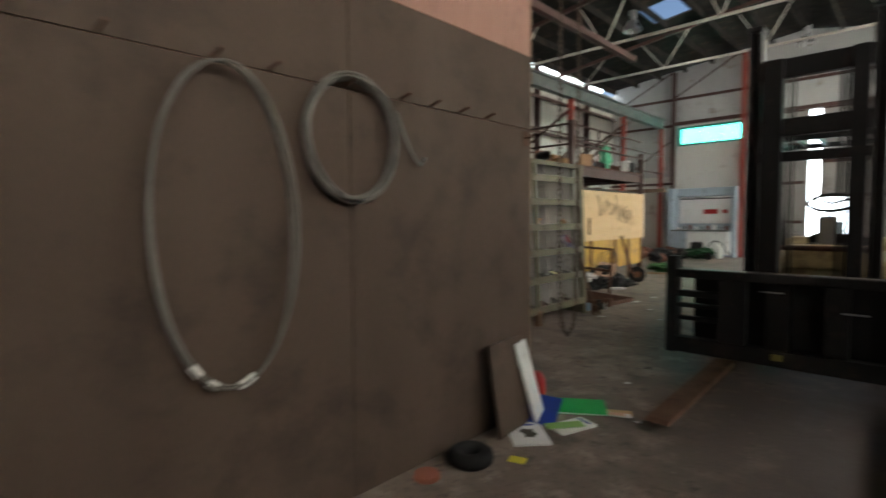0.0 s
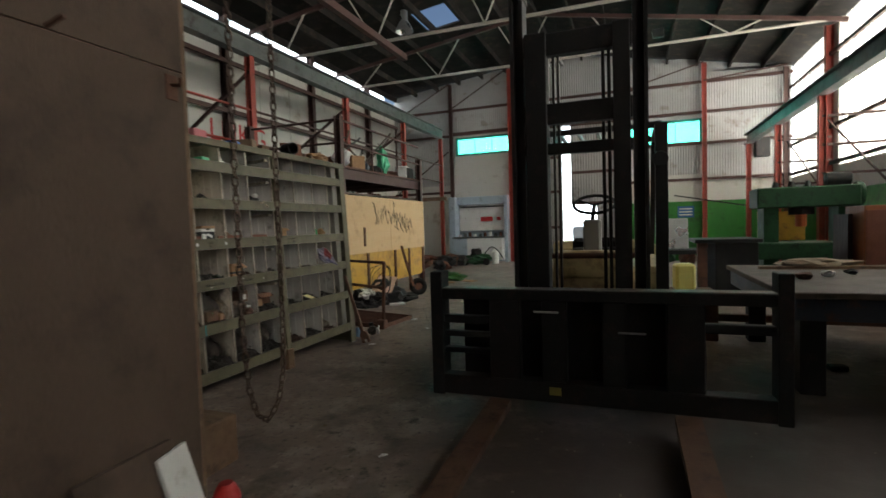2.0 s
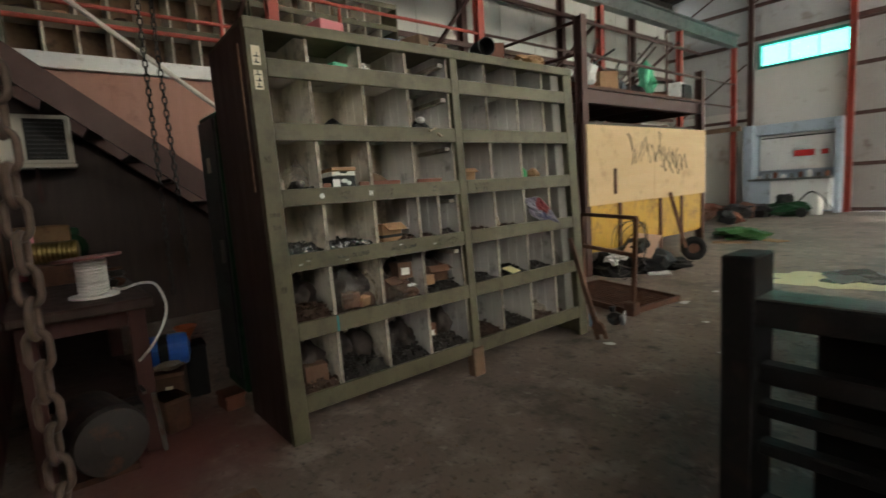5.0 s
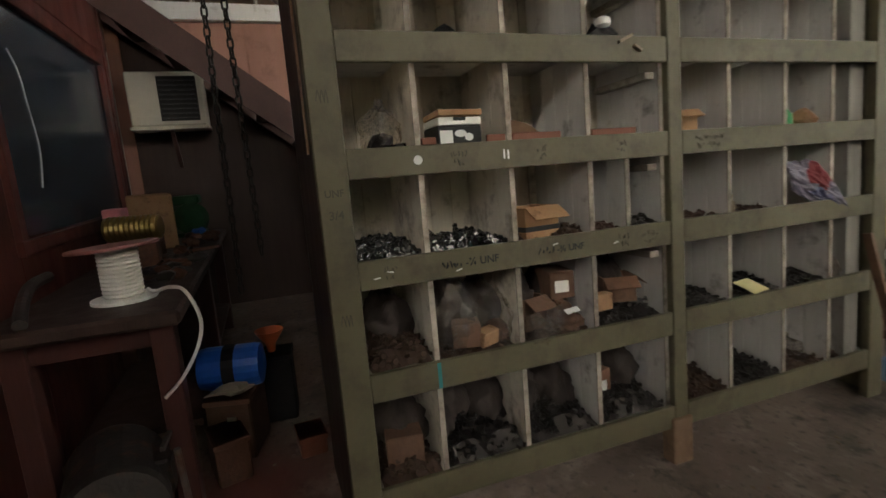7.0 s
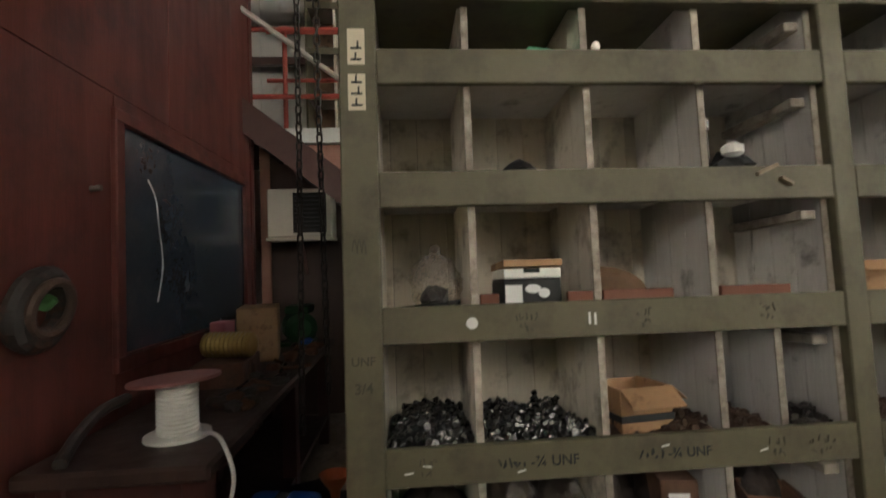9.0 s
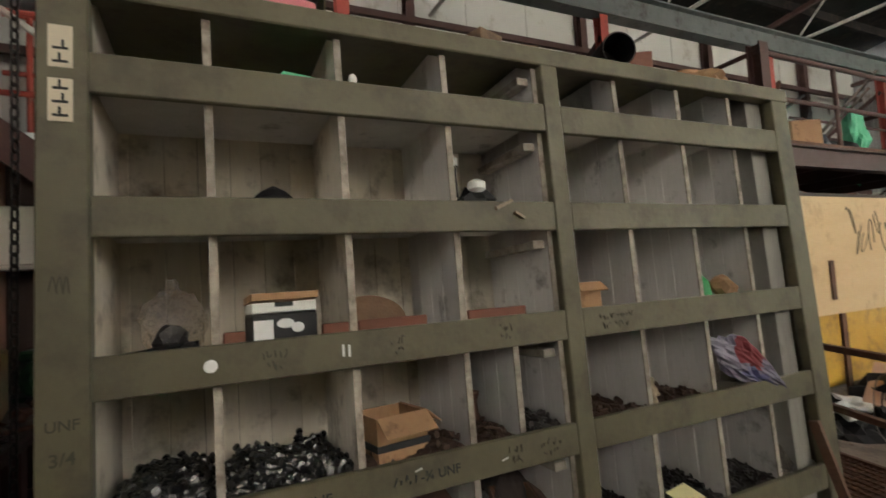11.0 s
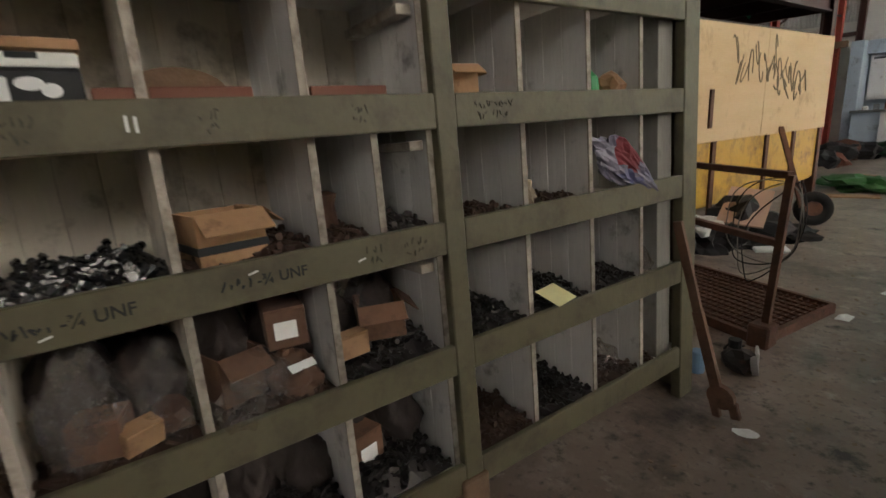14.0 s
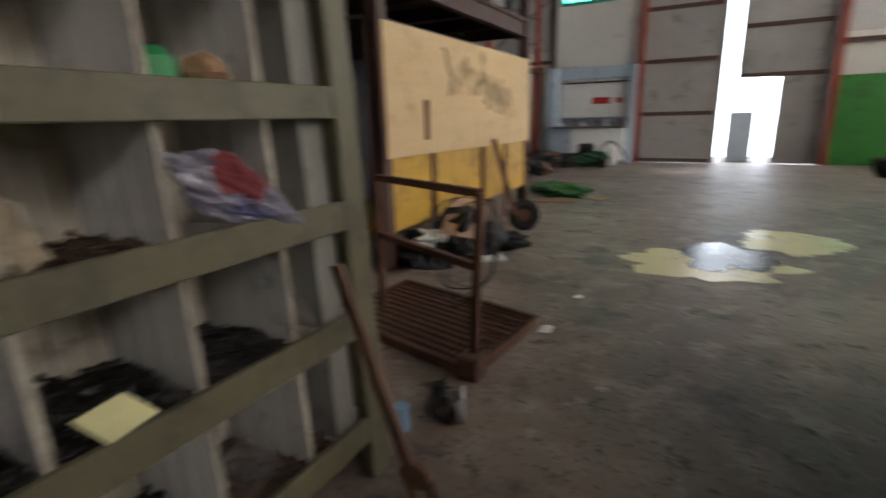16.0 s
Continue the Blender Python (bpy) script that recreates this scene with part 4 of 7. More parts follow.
# ---- what lies in the pigeonholes ----
def bolt_heap(y0, y1, r, n, mt, h, seed, label):
    """A heap of loose bolts on a shelf, in a compartment."""
    rnd = random.Random(seed)
    z0 = SH(r)
    bm = bmesh.new()
    k = 9
    grid = []
    for i in range(k):
        row = []
        for j in range(k):
            u, v = i / (k - 1), j / (k - 1)
            edge = min(u, 1 - u, v, 1 - v) * 4
            zz = h * min(1, 0.35 + edge) * (0.75 + 0.4 * noise.noise(Vector((u * 4 + seed, v * 4, 0)))) * (1.15 - 0.35 * v)
            row.append(bm.verts.new((-0.032 - (RD - 0.045) * (1 - v) - 0.0, y0 + 0.012 + (y1 - y0 - 0.024) * u, z0 + max(0.012, zz))))
        grid.append(row)
    for i in range(k - 1):
        for j in range(k - 1):
            bm.faces.new((grid[i][j], grid[i + 1][j], grid[i + 1][j + 1], grid[i][j + 1]))
    for _ in range(n):
        u, v = rnd.random(), rnd.random() ** 0.6
        x = -0.045 - (RD - 0.08) * (1 - v)
        y = y0 + 0.025 + (y1 - y0 - 0.05) * u
        edge = min(u, 1 - u, v, 1 - v) * 4
        zz = h * min(1, 0.35 + edge) * (0.75 + 0.4 * noise.noise(Vector((u * 4 + seed, v * 4, 0)))) * (1.15 - 0.35 * v)
        d = Vector((rnd.uniform(-1, 1), rnd.uniform(-1, 1), rnd.uniform(-0.3, 0.3))).normalized()
        L = rnd.uniform(0.022, 0.05)
        p = Vector((x, y, z0 + max(0.014, zz) + 0.006))
        tube(bm, p - d * L * 0.5, p + d * L * 0.5, 0.0055, 6)
        tube(bm, p + d * L * 0.5, p + d * (L * 0.5 + 0.008), 0.0105, 6)
    o = solo("bolts", bm, mt, label, "bolts", kind="stuff", m=RM)
    return o


def carton(y, r, size, mt, label, turn=0, x=-0.12, open_top=False, dz=0.0, tilt=0, patch=None):
    """A small carton with flaps; (depth, width, height)."""
    d, w, h = size
    m = RM @ Matrix.Translation((x, y, SH(r) + 0.0005 + dz)) @ pose(0, 0, 0, 0, tilt, turn)
    e = thing("carton", label, "carton", m)
    t = 0.004
    if open_top:
        for a, b in (((-d / 2, -w / 2, 0), (d / 2, w / 2, t)), ((-d / 2, -w / 2, t), (-d / 2 + t, w / 2, h)), ((d / 2 - t, -w / 2, t), (d / 2, w / 2, h)),
                     ((-d / 2 + t, -w / 2, t), (d / 2 - t, -w / 2 + t, h)), ((-d / 2 + t, w / 2 - t, t), (d / 2 - t, w / 2, h))):
            part("carton_wall", bxm(a, b), mt, e)
        part("flap", bxm((0, -w / 2, 0), (d * 0.45, w / 2, t), pose(d / 2, 0, h, 0, 35, 0)), mt, e)
        part("flap", bxm((-d / 2, 0, 0), (d / 2, w * 0.4, t), pose(0, w / 2, h, -40, 0, 0)), mt, e)
    else:
        part("carton_body", bxm((-d / 2, -w / 2, 0), (d / 2, w / 2, h), bevel=0.003), mt, e)
        part("lid_flap", bxm((-d / 2 + 0.004, -w / 2 + 0.002, h), (d / 2, w / 2 - 0.002, h + 0.004)), mt, e)
    if patch:
        part("carton_label", bxm((d / 2 + 0.0005, -w * 0.3, h * 0.25), (d / 2 + 0.0015, w * 0.25, h * 0.7)), patch, e, "pale paper label")
    return e


def bag(y, r, size, seed, label, x=-0.15, mt=None, fill=None):
    d, w, h = size
    e = thing("plastic_bag", label, "bag", RM @ Matrix.Translation((x, y, SH(r) + 0.0005)))
    bm = lump(bmesh.new(), (0, 0, h * 0.42), (d / 2, w / 2, h * 0.48), seed, 0.22, 4)
    for v in bm.verts:
        c = noise.noise(v.co * 38 + Vector((seed, 0, 0)))
        v.co *= 1 + 0.16 * abs(c) - 0.10 * abs(noise.noise(v.co * 85 + Vector((0, seed, 0))))
        if v.co.z < 0.002:
            v.co.z = 0.002
        if v.co.z > h * 0.6:
            f = 1 - 0.55 * (v.co.z - h * 0.6) / (h * 0.5)
            v.co.x *= max(0.2, f)
            v.co.y *= max(0.2, f)
    part("film", bm, mt or M_BAG, e, smooth=mt is not None)
    neck = lump(bmesh.new(), (0.01, 0.0, h * 0.93), (w * 0.10, w * 0.13, h * 0.10), seed + 9, 0.45, 2)
    part("neck", neck, mt or M_BAG, e, "twisted neck of the bag")
    if fill:
        b2 = lump(bmesh.new(), (0, 0, h * 0.22), (d * 0.36, w * 0.36, h * 0.21), seed + 3, 0.3, 2)
        part("contents", b2, fill, e)
    return e


C = [5.5, 5.735, 6.06, 6.38, 6.705]
CR = [6.79, 7.06, 7.38, 7.68, 7.80]
# second row from below to top: r is the rail whose shelf carries the thing
bolt_heap(C[0], C[1], 2, 380, M_BOLTZINC, 0.07, 1, "heap of shiny zinc-plated bolts in a pigeonhole")
bolt_heap(C[1], C[2], 2, 380, M_BOLTZINC, 0.058, 2, "heap of zinc-plated bolts in a pigeonhole")
bolt_heap(C[2], C[3], 2, 130, M_BOLTRUST, 0.07, 3, "heap of rusty bolts beside a strapped carton")
bolt_heap(C[3], 6.545, 2, 60, M_BOLTRUST, 0.045, 4, "a few rusty bolts and a brown cone")
bolt_heap(6.545, C[4], 2, 80, M_BOLTDARK, 0.06, 5, "small heap of dark nuts and bolts")
bolt_heap(C[0], C[1], 1, 170, M_BOLTRUST, 0.13, 6, "heap of rusty rings and flanges")
bolt_heap(C[1], C[2], 1, 60, M_BOLTRUST, 0.035, 7, "rusty bolts under plastic bags")
bolt_heap(C[2], C[3], 1, 90, M_BOLTRUST, 0.04, 8, "dark rusty fittings under cartons")
bolt_heap(C[3], C[4], 1, 220, M_BOLTDARK, 0.09, 9, "heap of glossy black bolts")
bolt_heap(C[0], C[1], 0, 110, M_BOLTRUST, 0.10, 10, "rusty scrap on the bottom shelf")
bolt_heap(C[1], C[2], 0, 190, M_BOLTDARK, 0.13, 11, "black bolts on the bottom shelf")
bolt_heap(C[2], C[3], 0, 170, M_BOLTDARK, 0.12, 12, "black bolts on the bottom shelf")
bolt_heap(C[3], C[4], 0, 190, M_BOLTDARK, 0.13, 13, "black bolts on the bottom shelf")
bolt_heap(CR[0], CR[1], 2, 60, M_BOLTRUST, 0.03, 14, "thin layer of rusty washers")
bolt_heap(CR[1], CR[2], 2, 50, M_BOLTRUST, 0.03, 15, "thin layer of rusty bolts under a rag")
bolt_heap(CR[0], CR[1], 1, 150, M_BOLTDARK, 0.075, 16, "heap of dark long bolts")
bolt_heap(CR[1], CR[2], 1, 130, M_BOLTDARK, 0.085, 17, "heap of dark bolts under a yellow slip")
bolt_heap(CR[2], CR[3], 1, 110, M_BOLTDARK, 0.07, 18, "heap of grey bolts")
bolt_heap(CR[0], CR[1], 0, 160, M_BOLTRUST, 0.09, 19, "dark rusty bolts on the bottom shelf")
bolt_heap(CR[1], CR[2], 0, 160, M_BOLTDARK, 0.09, 20, "dark bolts on the bottom shelf")
bolt_heap(CR[2], CR[3], 0, 100, M_BOLTRUST, 0.05, 21, "rusty bolts on the bottom shelf")
bolt_heap(CR[3], CR[4], 0, 40, M_BOLTRUST, 0.05, 22, "rusty bolts in the narrow end hole")

# row of boxes and bags
bag(5.64, 3, (0.13, 0.13, 0.19), 31, "clear plastic bag of fittings leaning in a pigeonhole", -0.13, None, M_BOLTDARK)
solo("socket_bar", bar((-0.06, 5.54, SH(3) + 0.02), (-0.05, 5.70, SH(3) + 0.035), 0.009, 10), M_BOLTZINC, "bright chromed bar lying on the shelf edge", "bar", m=RM)
e = carton(5.89, 3, (0.13, 0.158, 0.088), M_INK, "white and black printed carton with a torn lid", 4, -0.12)
part("upper_box", bxm((-0.064, -0.079, 0.0925), (0.066, 0.079, 0.118), bevel=0.003), M_WHITEPLASTIC, e)
part("torn_lid", bxm((-0.05, -0.082, 0), (0.07, 0.082, 0.018), pose(0, 0, 0.119, 0, -4, 2)), M_CARD, e)
part("hand_slot", bxm((0.0665, -0.025, 0.106), (0.0672, 0.02, 0.118)), M_INK, e)
part("print_label", bxm((0.0655, -0.076, 0.025), (0.0665, -0.03, 0.075)), M_PAPER, e)
part("print_shape", lathe(bmesh.new(), [(0.02, 0), (0.017, 0.001)], 16, pose(0.0655, 0.0, 0.064, 0, 90, 0) @ Matrix.Diagonal((0.6, 1.1, 1, 1))), M_PAPER, e)
part("print_shape", lathe(bmesh.new(), [(0.016, 0), (0.013, 0.001)], 16, pose(0.0655, 0.03, 0.052, 0, 90, 0) @ Matrix.Diagonal((0.8, 1.0, 1, 1))), M_PAPER, e)
for y0, y1 in ((5.75, 5.80), (5.98, 6.05), (6.075, 6.27), (6.40, 6.60)):
    solo("brown_batten", bxm((-0.05, y0, SH(3) + 0.0005), (-0.035, y1, SH(3) + 0.055), bevel=0.003), M_BROWNWOOD, "reddish brown batten behind the rail", "batten", "brown battens", m=RM)
solo("grinding_disc", lathe(bmesh.new(), [(0.02, -0.006), (0.094, -0.006), (0.097, 0.0), (0.094, 0.006), (0.02, 0.006)], 28, pose(-0.15, 6.15, SH(3) + 0.062, 0, 37, 0)), M_TIMBER, "worn brown grinding disc standing on edge", "disc", m=RM)
# upper rows
solo("green_packet", bxm((-0.07, -0.055, 0), (0.02, 0.055, 0.075), pose(-0.10, 5.965, SH(5) + 0.0005, 0, 0, 12), bevel=0.01), M_MINT, "pale green plastic packet on the top shelf", "packet", m=RM)
solo("glass_bulb", lathe(bmesh.new(), [(0.006, 0), (0.010, 0.006), (0.013, 0.018), (0.009, 0.03), (0.003, 0.034)], 14, pose(-0.07, 6.11, SH(5) + 0.0505)), M_WHITEPLASTIC, "small white bulb on a stand", "bulb", m=RM)
solo("bulb_stand", bxm((-0.10, 6.08, SH(5) + 0.0005), (-0.05, 6.14, SH(5) + 0.05)), M_WHITEPLASTIC, "small white carton under a bulb", "carton", m=RM)
solo("dark_wedge", lathe(bmesh.new(), [(0.055, 0), (0.03, 0.022), (0.004, 0.035)], 4, pose(-0.10, 5.885, SH(4) + 0.0475)), M_BLACK, "dark folded metal wedge", "offcut", m=RM)
solo("wedge_block", bxm((-0.14, 5.85, SH(4) + 0.0005), (-0.06, 5.92, SH(4) + 0.047)), M_BLACK, "dark block under a metal wedge", "block", m=RM)
tp = thing("valve_assembly", "tangle of black and white valve fittings hanging over the rail", "fitting", RM)
part("body", lump(bmesh.new(), (-0.06, 6.47, RZ[4][1] + 0.012), (0.04, 0.06, 0.035), 44, 0.3), M_BLACK, tp)
part("knob", lathe(bmesh.new(), [(0.012, 0), (0.028, 0.01), (0.028, 0.03), (0.012, 0.04)], 14, pose(-0.03, 6.46, RZ[4][1] + 0.03)), M_WHITEPLASTIC, tp, "white plastic knob")
part("lever", bar((-0.05, 6.40, RZ[4][1] + 0.02), (-0.07, 6.41, RZ[4][1] + 0.12), 0.007), M_BLACK, tp)
part("tip", bar((-0.07, 6.41, RZ[4][1] + 0.12), (-0.07, 6.412, RZ[4][1] + 0.145), 0.012), M_WHITEPLASTIC, tp)
part("strip", bxm((-0.008, -0.032, -0.005), (0.008, 0.032, 0.005), pose(0.0, 6.53, RZ[4][1] - 0.012, 24, 0, 0)), M_CLOTH, tp, "bright bent metal strip")
part("strip", bxm((-0.008, -0.018, -0.004), (0.008, 0.018, 0.004), pose(0.004, 6.58, RZ[4][1] - 0.045, -30, 0, 0)), M_CLOTH, tp)

# strapped carton and neighbours
sc = carton(6.17, 2, (0.16, 0.15, 0.135), M_CARD, "torn strapped cardboard carton", 8, -0.13, True)
part("strap", bxm((-0.082, -0.078, 0.05), (0.084, 0.078, 0.068)), M_INK, sc, "black strap")
solo("brown_cone", lathe(bmesh.new(), [(0.05, 0), (0.04, 0.04), (0.035, 0.1), (0.045, 0.13), (0.02, 0.14)], 16, pose(-0.22, 6.46, SH(2) + 0.0005)), M_CARDDARK, "brown cardboard cone standing in a pigeonhole", "cone", m=RM)
bag(5.86, 1, (0.2, 0.16, 0.26), 51, "clear plastic bag over small cartons", -0.14)
bag(6.0, 1, (0.17, 0.12, 0.24), 52, "clear plastic bag of dark parts", -0.13, None, M_CARDDARK)
carton(5.87, 1, (0.09, 0.10, 0.08), M_CARDMID, "small torn cardboard box on the shelf edge", -18, -0.09, False, 0.04, 0)
carton(5.93, 1, (0.05, 0.08, 0.05), M_CARD, "small loose piece of carton", 25, -0.06, False, 0.04, 12)
carton(6.29, 1, (0.16, 0.10, 0.10), M_CARDDARK, "dark oily carton with a white label", -10, -0.17, False, 0.14, 0, M_PAPER)
carton(6.14, 1, (0.15, 0.11, 0.12), M_CARDDARK, "oily brown open cardboard carton", 15, -0.17, True, 0.04)
bag(6.13, 1, (0.13, 0.11, 0.12), 53, "small clear bag hanging over the rail", -0.045)
bag(6.28, 1, (0.19, 0.15, 0.13), 54, "dark wrapped bag with a paper slip", -0.13, M_CARDDARK)
solo("paper_slip", bxm((-0.012, -0.035, 0), (0.012, 0.035, 0.0012), pose(-0.055, 6.29, SH(1) + 0.10, 0, 35, 12)), M_PAPER, "white paper slip on a wrapped bag", "paper", m=RM)
carton(6.56, 1, (0.14, 0.13, 0.10), M_CARDMID, "open cardboard box on black bolts", -20, -0.15, True, 0.085, 0)
carton(6.43, 1, (0.05, 0.09, 0.06), M_CARD, "small cardboard box on black bolts", 6, -0.075, False, 0.075, 0)
bag(6.52, 1, (0.14, 0.14, 0.26), 55, "clear bag standing behind boxes", -0.26)
carton(6.46, 0, (0.12, 0.11, 0.13), M_CARDMID, "cardboard box with a pale label on the bottom shelf", 14, -0.2, False, 0.05, 0, M_PAPER)
carton(5.62, 0, (0.16, 0.13, 0.10), M_CARDDARK, "oily carton on the bottom shelf", -8, -0.16, False, 0.05)
carton(6.86, 3, (0.11, 0.10, 0.108), M_CARD, "small open cardboard box on a shelf", -6, -0.10, True)
bag(6.85, 3, (0.1, 0.08, 0.16), 56, "crumpled paper bag behind a box", -0.24, M_CARD)
solo("green_cup", lathe(bmesh.new(), [(0.035, 0), (0.048, 0.01), (0.042, 0.08), (0.02, 0.105)], 16, pose(-0.10, 7.45, SH(3) + 0.0005)), plain("dull_green_plastic", (0.02, 0.24, 0.07), 0.5), "bright green plastic cap", "cap", m=RM)
solo("bulb_nest", lump(bmesh.new(), (-0.08, 7.57, SH(3) + 0.05), (0.04, 0.06, 0.05), 61, 0.4), M_CARD, "crumpled brown paper beside a green cap", "paper", m=RM)
solo("rag", lump(bmesh.new(), (-0.12, 7.12, SH(2) + 0.06), (0.05, 0.04, 0.06), 62, 0.5, 3), M_CLOTH, "pale crumpled rag on rusty bolts", "rag", m=RM)
pk = thing("glove_packet", "crumpled clear packet of red and blue gloves hanging over the rail", "packet", RM @ pose(-0.03, 7.56, RZ[2][1] + 0.05, -30, 8, -6) @ Matrix.Diagonal((1, 1.2, 1, 1)))
bm = lump(bmesh.new(), (0, 0.035, 0.035), (0.03, 0.19, 0.085), 401, 0.18, 4)
for v in bm.verts:
    f = 1 - 0.9 * max(0.0, (v.co.y + 0.06) / 0.29)
    v.co.z = 0.01 + (v.co.z - 0.02) * max(0.08, f)
    v.co.x += 0.010 * noise.noise(v.co * 45) + 0.006 * noise.noise(v.co * 90)
pouch = part("pouch", bm, plain("lilac_film", (0.19, 0.175, 0.22), 0.22), pk)
pouch.data.materials.append(plain("maroon_knit", (0.13, 0.016, 0.02), 0.85))
pouch.data.materials.append(plain("navy_print", (0.05, 0.05, 0.12), 0.4))
for p in pouch.data.polygons:
    y, z = p.center.y + 0.03 * noise.noise(p.center * 22), p.center.z + 0.02 * noise.noise(p.center * 30)
    if -0.09 < y < 0.03 and z > 0.012:
        p.material_index = 1
    elif -0.02 < y < 0.11 and -0.02 < z < 0.012:
        p.material_index = 2
solo("yellow_slip", bxm((-0.05, -0.06, 0), (0.05, 0.06, 0.0012), pose(-0.04, 7.19, RZ[1][1] + 0.03, 0, 22, 12)), M_YELLOWPAPER, "yellow paper slip lying on bolts", "paper", m=RM)
bag(7.54, 0, (0.16, 0.15, 0.15), 66, "crumpled dusty plastic bag", -0.15)
bag(7.745, 1, (0.12, 0.09, 0.14), 67, "small clear bag in the end hole", -0.09)

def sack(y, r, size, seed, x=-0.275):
    return bag(y, r, size, seed, "near-black sack added to darken the back of a pigeonhole", x, M_SACK)


# near-black sacks added as fuller contents, to darken the lower left holes
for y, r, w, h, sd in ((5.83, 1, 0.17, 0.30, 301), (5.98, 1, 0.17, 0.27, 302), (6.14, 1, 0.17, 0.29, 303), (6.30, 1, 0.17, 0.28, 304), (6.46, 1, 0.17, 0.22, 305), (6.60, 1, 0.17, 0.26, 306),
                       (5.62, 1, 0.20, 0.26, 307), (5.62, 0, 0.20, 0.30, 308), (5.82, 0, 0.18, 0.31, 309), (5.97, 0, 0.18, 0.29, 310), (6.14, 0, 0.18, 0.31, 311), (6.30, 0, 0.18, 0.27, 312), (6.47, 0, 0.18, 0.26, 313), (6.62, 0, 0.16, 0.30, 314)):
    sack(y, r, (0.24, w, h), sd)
bag(5.83, 1, (0.16, 0.15, 0.25), 320, "crumpled clear plastic bag of greasy parts", -0.11)
bag(6.2, 1, (0.12, 0.14, 0.16), 321, "crumpled clear plastic bag of greasy parts", -0.10)

# on top of the rack
solo("pink_box", bxm((-0.10, -0.085, 0), (0.10, 0.085, 0.075), pose(-2.5, 5.93, 2.21, 0, -2.7, 10), bevel=0.006), M_PINKBOX, "faded pink and white box on top of the rack", "box")
solo("blue_tray", bxm((-0.08, -0.07, 0), (0.08, 0.07, 0.05), pose(-2.55, 6.42, 2.215, 0, -2.7, 5), bevel=0.01), M_BLUE, "small blue plastic tray on top of the rack", "tray")
solo("wooden_block", bxm((-0.08, -0.06, 0), (0.08, 0.06, 0.09), pose(-2.5, 6.6, 2.212, 0, -2.7, 20), bevel=0.005), M_TIMBER, "timber block on top of the rack", "block", "blocks on the rack")
solo("wooden_block", bxm((-0.06, -0.05, 0), (0.06, 0.05, 0.045), pose(-2.45, 6.75, 2.212, 0, -2.7, -8), bevel=0.005), M_TIMBER, "small timber block on top of the rack", "block", "blocks on the rack")
dr = solo("steel_can", lathe(bmesh.new(), [(0.065, 0), (0.065, 0.16), (0.06, 0.16), (0.06, 0.01)], 20, pose(-2.5, 7.18, 2.285, 90, 0, 70)), M_BLACK, "open black steel can lying on the rack", "can")
dr.location.z -= 0.005
solo("brown_plate", bxm((-0.012, -0.12, 0), (0.012, 0.12, 0.17), pose(-2.56, 7.36, 2.213, 0, 0, -30), bevel=0.002), M_BROWNWOOD, "brown board standing on the rack", "board")
solo("carton_pile", lump(bmesh.new(), (-2.5, 7.75, 2.265), (0.11, 0.17, 0.055), 71, 0.3, 3), M_CARD, "torn cardboard heaped on top of the rack", "cardboard")
solo("timber_scraps", beam(beam(bmesh.new(), (-2.5, 7.5, 2.26), (-2.75, 7.95, 2.33), 0.04, 0.03), (-2.42, 7.52, 2.24), (-2.6, 7.98, 2.36), 0.03, 0.02), M_TIMBER, "loose timber sticks on top of the rack", "timber")


# ---- forklift ----
fk = thing("forklift", "large dark greasy forklift with a wide fork carriage and cream body", "forklift")
FY = 6.05


def fpart(nm, a, b, mt=M_BLACK, label="", bev=0.006):
    return part(nm, bxm(a, b, bevel=bev), mt, fk, label)


cr = fpart("carriage_top_bar", (-0.33, FY, 0.86), (1.90, FY + 0.14, 0.935))
part("worn_edge", bxm((-0.3, FY + 0.004, 0.9365), (1.86, FY + 0.136, 0.941)), M_WORN, cr, "worn bare steel on the top edge")
fpart("carriage_bottom_bar", (-0.33, FY, 0.16), (1.90, FY + 0.12, 0.30))
for x0, x1 in ((-0.36, -0.27), (1.84, 1.92)):
    fpart("carriage_post", (x0, FY - 0.01, 0.15), (x1, FY + 0.15, 1.06))
for x0, x1 in ((0.08, 0.30), (0.45, 0.62), (0.85, 1.0), (1.24, 1.46)):
    fpart("carriage_upright", (x0, FY + 0.01, 0.30), (x1, FY + 0.10, 0.86))
for z in (0.6, 0.48):
    fpart("side_bar", (-0.27, FY + 0.03, z - 0.02), (0.08, FY + 0.09, z + 0.02))
fpart("carriage_plate", (-0.16, FY + 0.16, 0.2), (1.46, FY + 0.22, 0.88))
for z in (0.71,):
    fpart("side_bar", (-0.27, FY + 0.03, z - 0.03), (0.08, FY + 0.09, z + 0.03))
    fpart("side_bar", (1.46, FY + 0.03, z - 0.03), (1.84, FY + 0.09, z + 0.03))
for x0, z in ((0.40, 0.78), (0.95, 0.66)):
    fpart("scraped_edge", (x0, FY - 0.004, z), (x0 + 0.17, FY + 0.008, z + 0.012), M_ALU, "scraped bright edge", 0.001)
part("data_plate", bxm((0.50, FY - 0.004, 0.215), (0.58, FY - 0.001, 0.27)), plain("faded_plate", (0.22, 0.2, 0.05), 0.5), fk, "faded yellow plate")


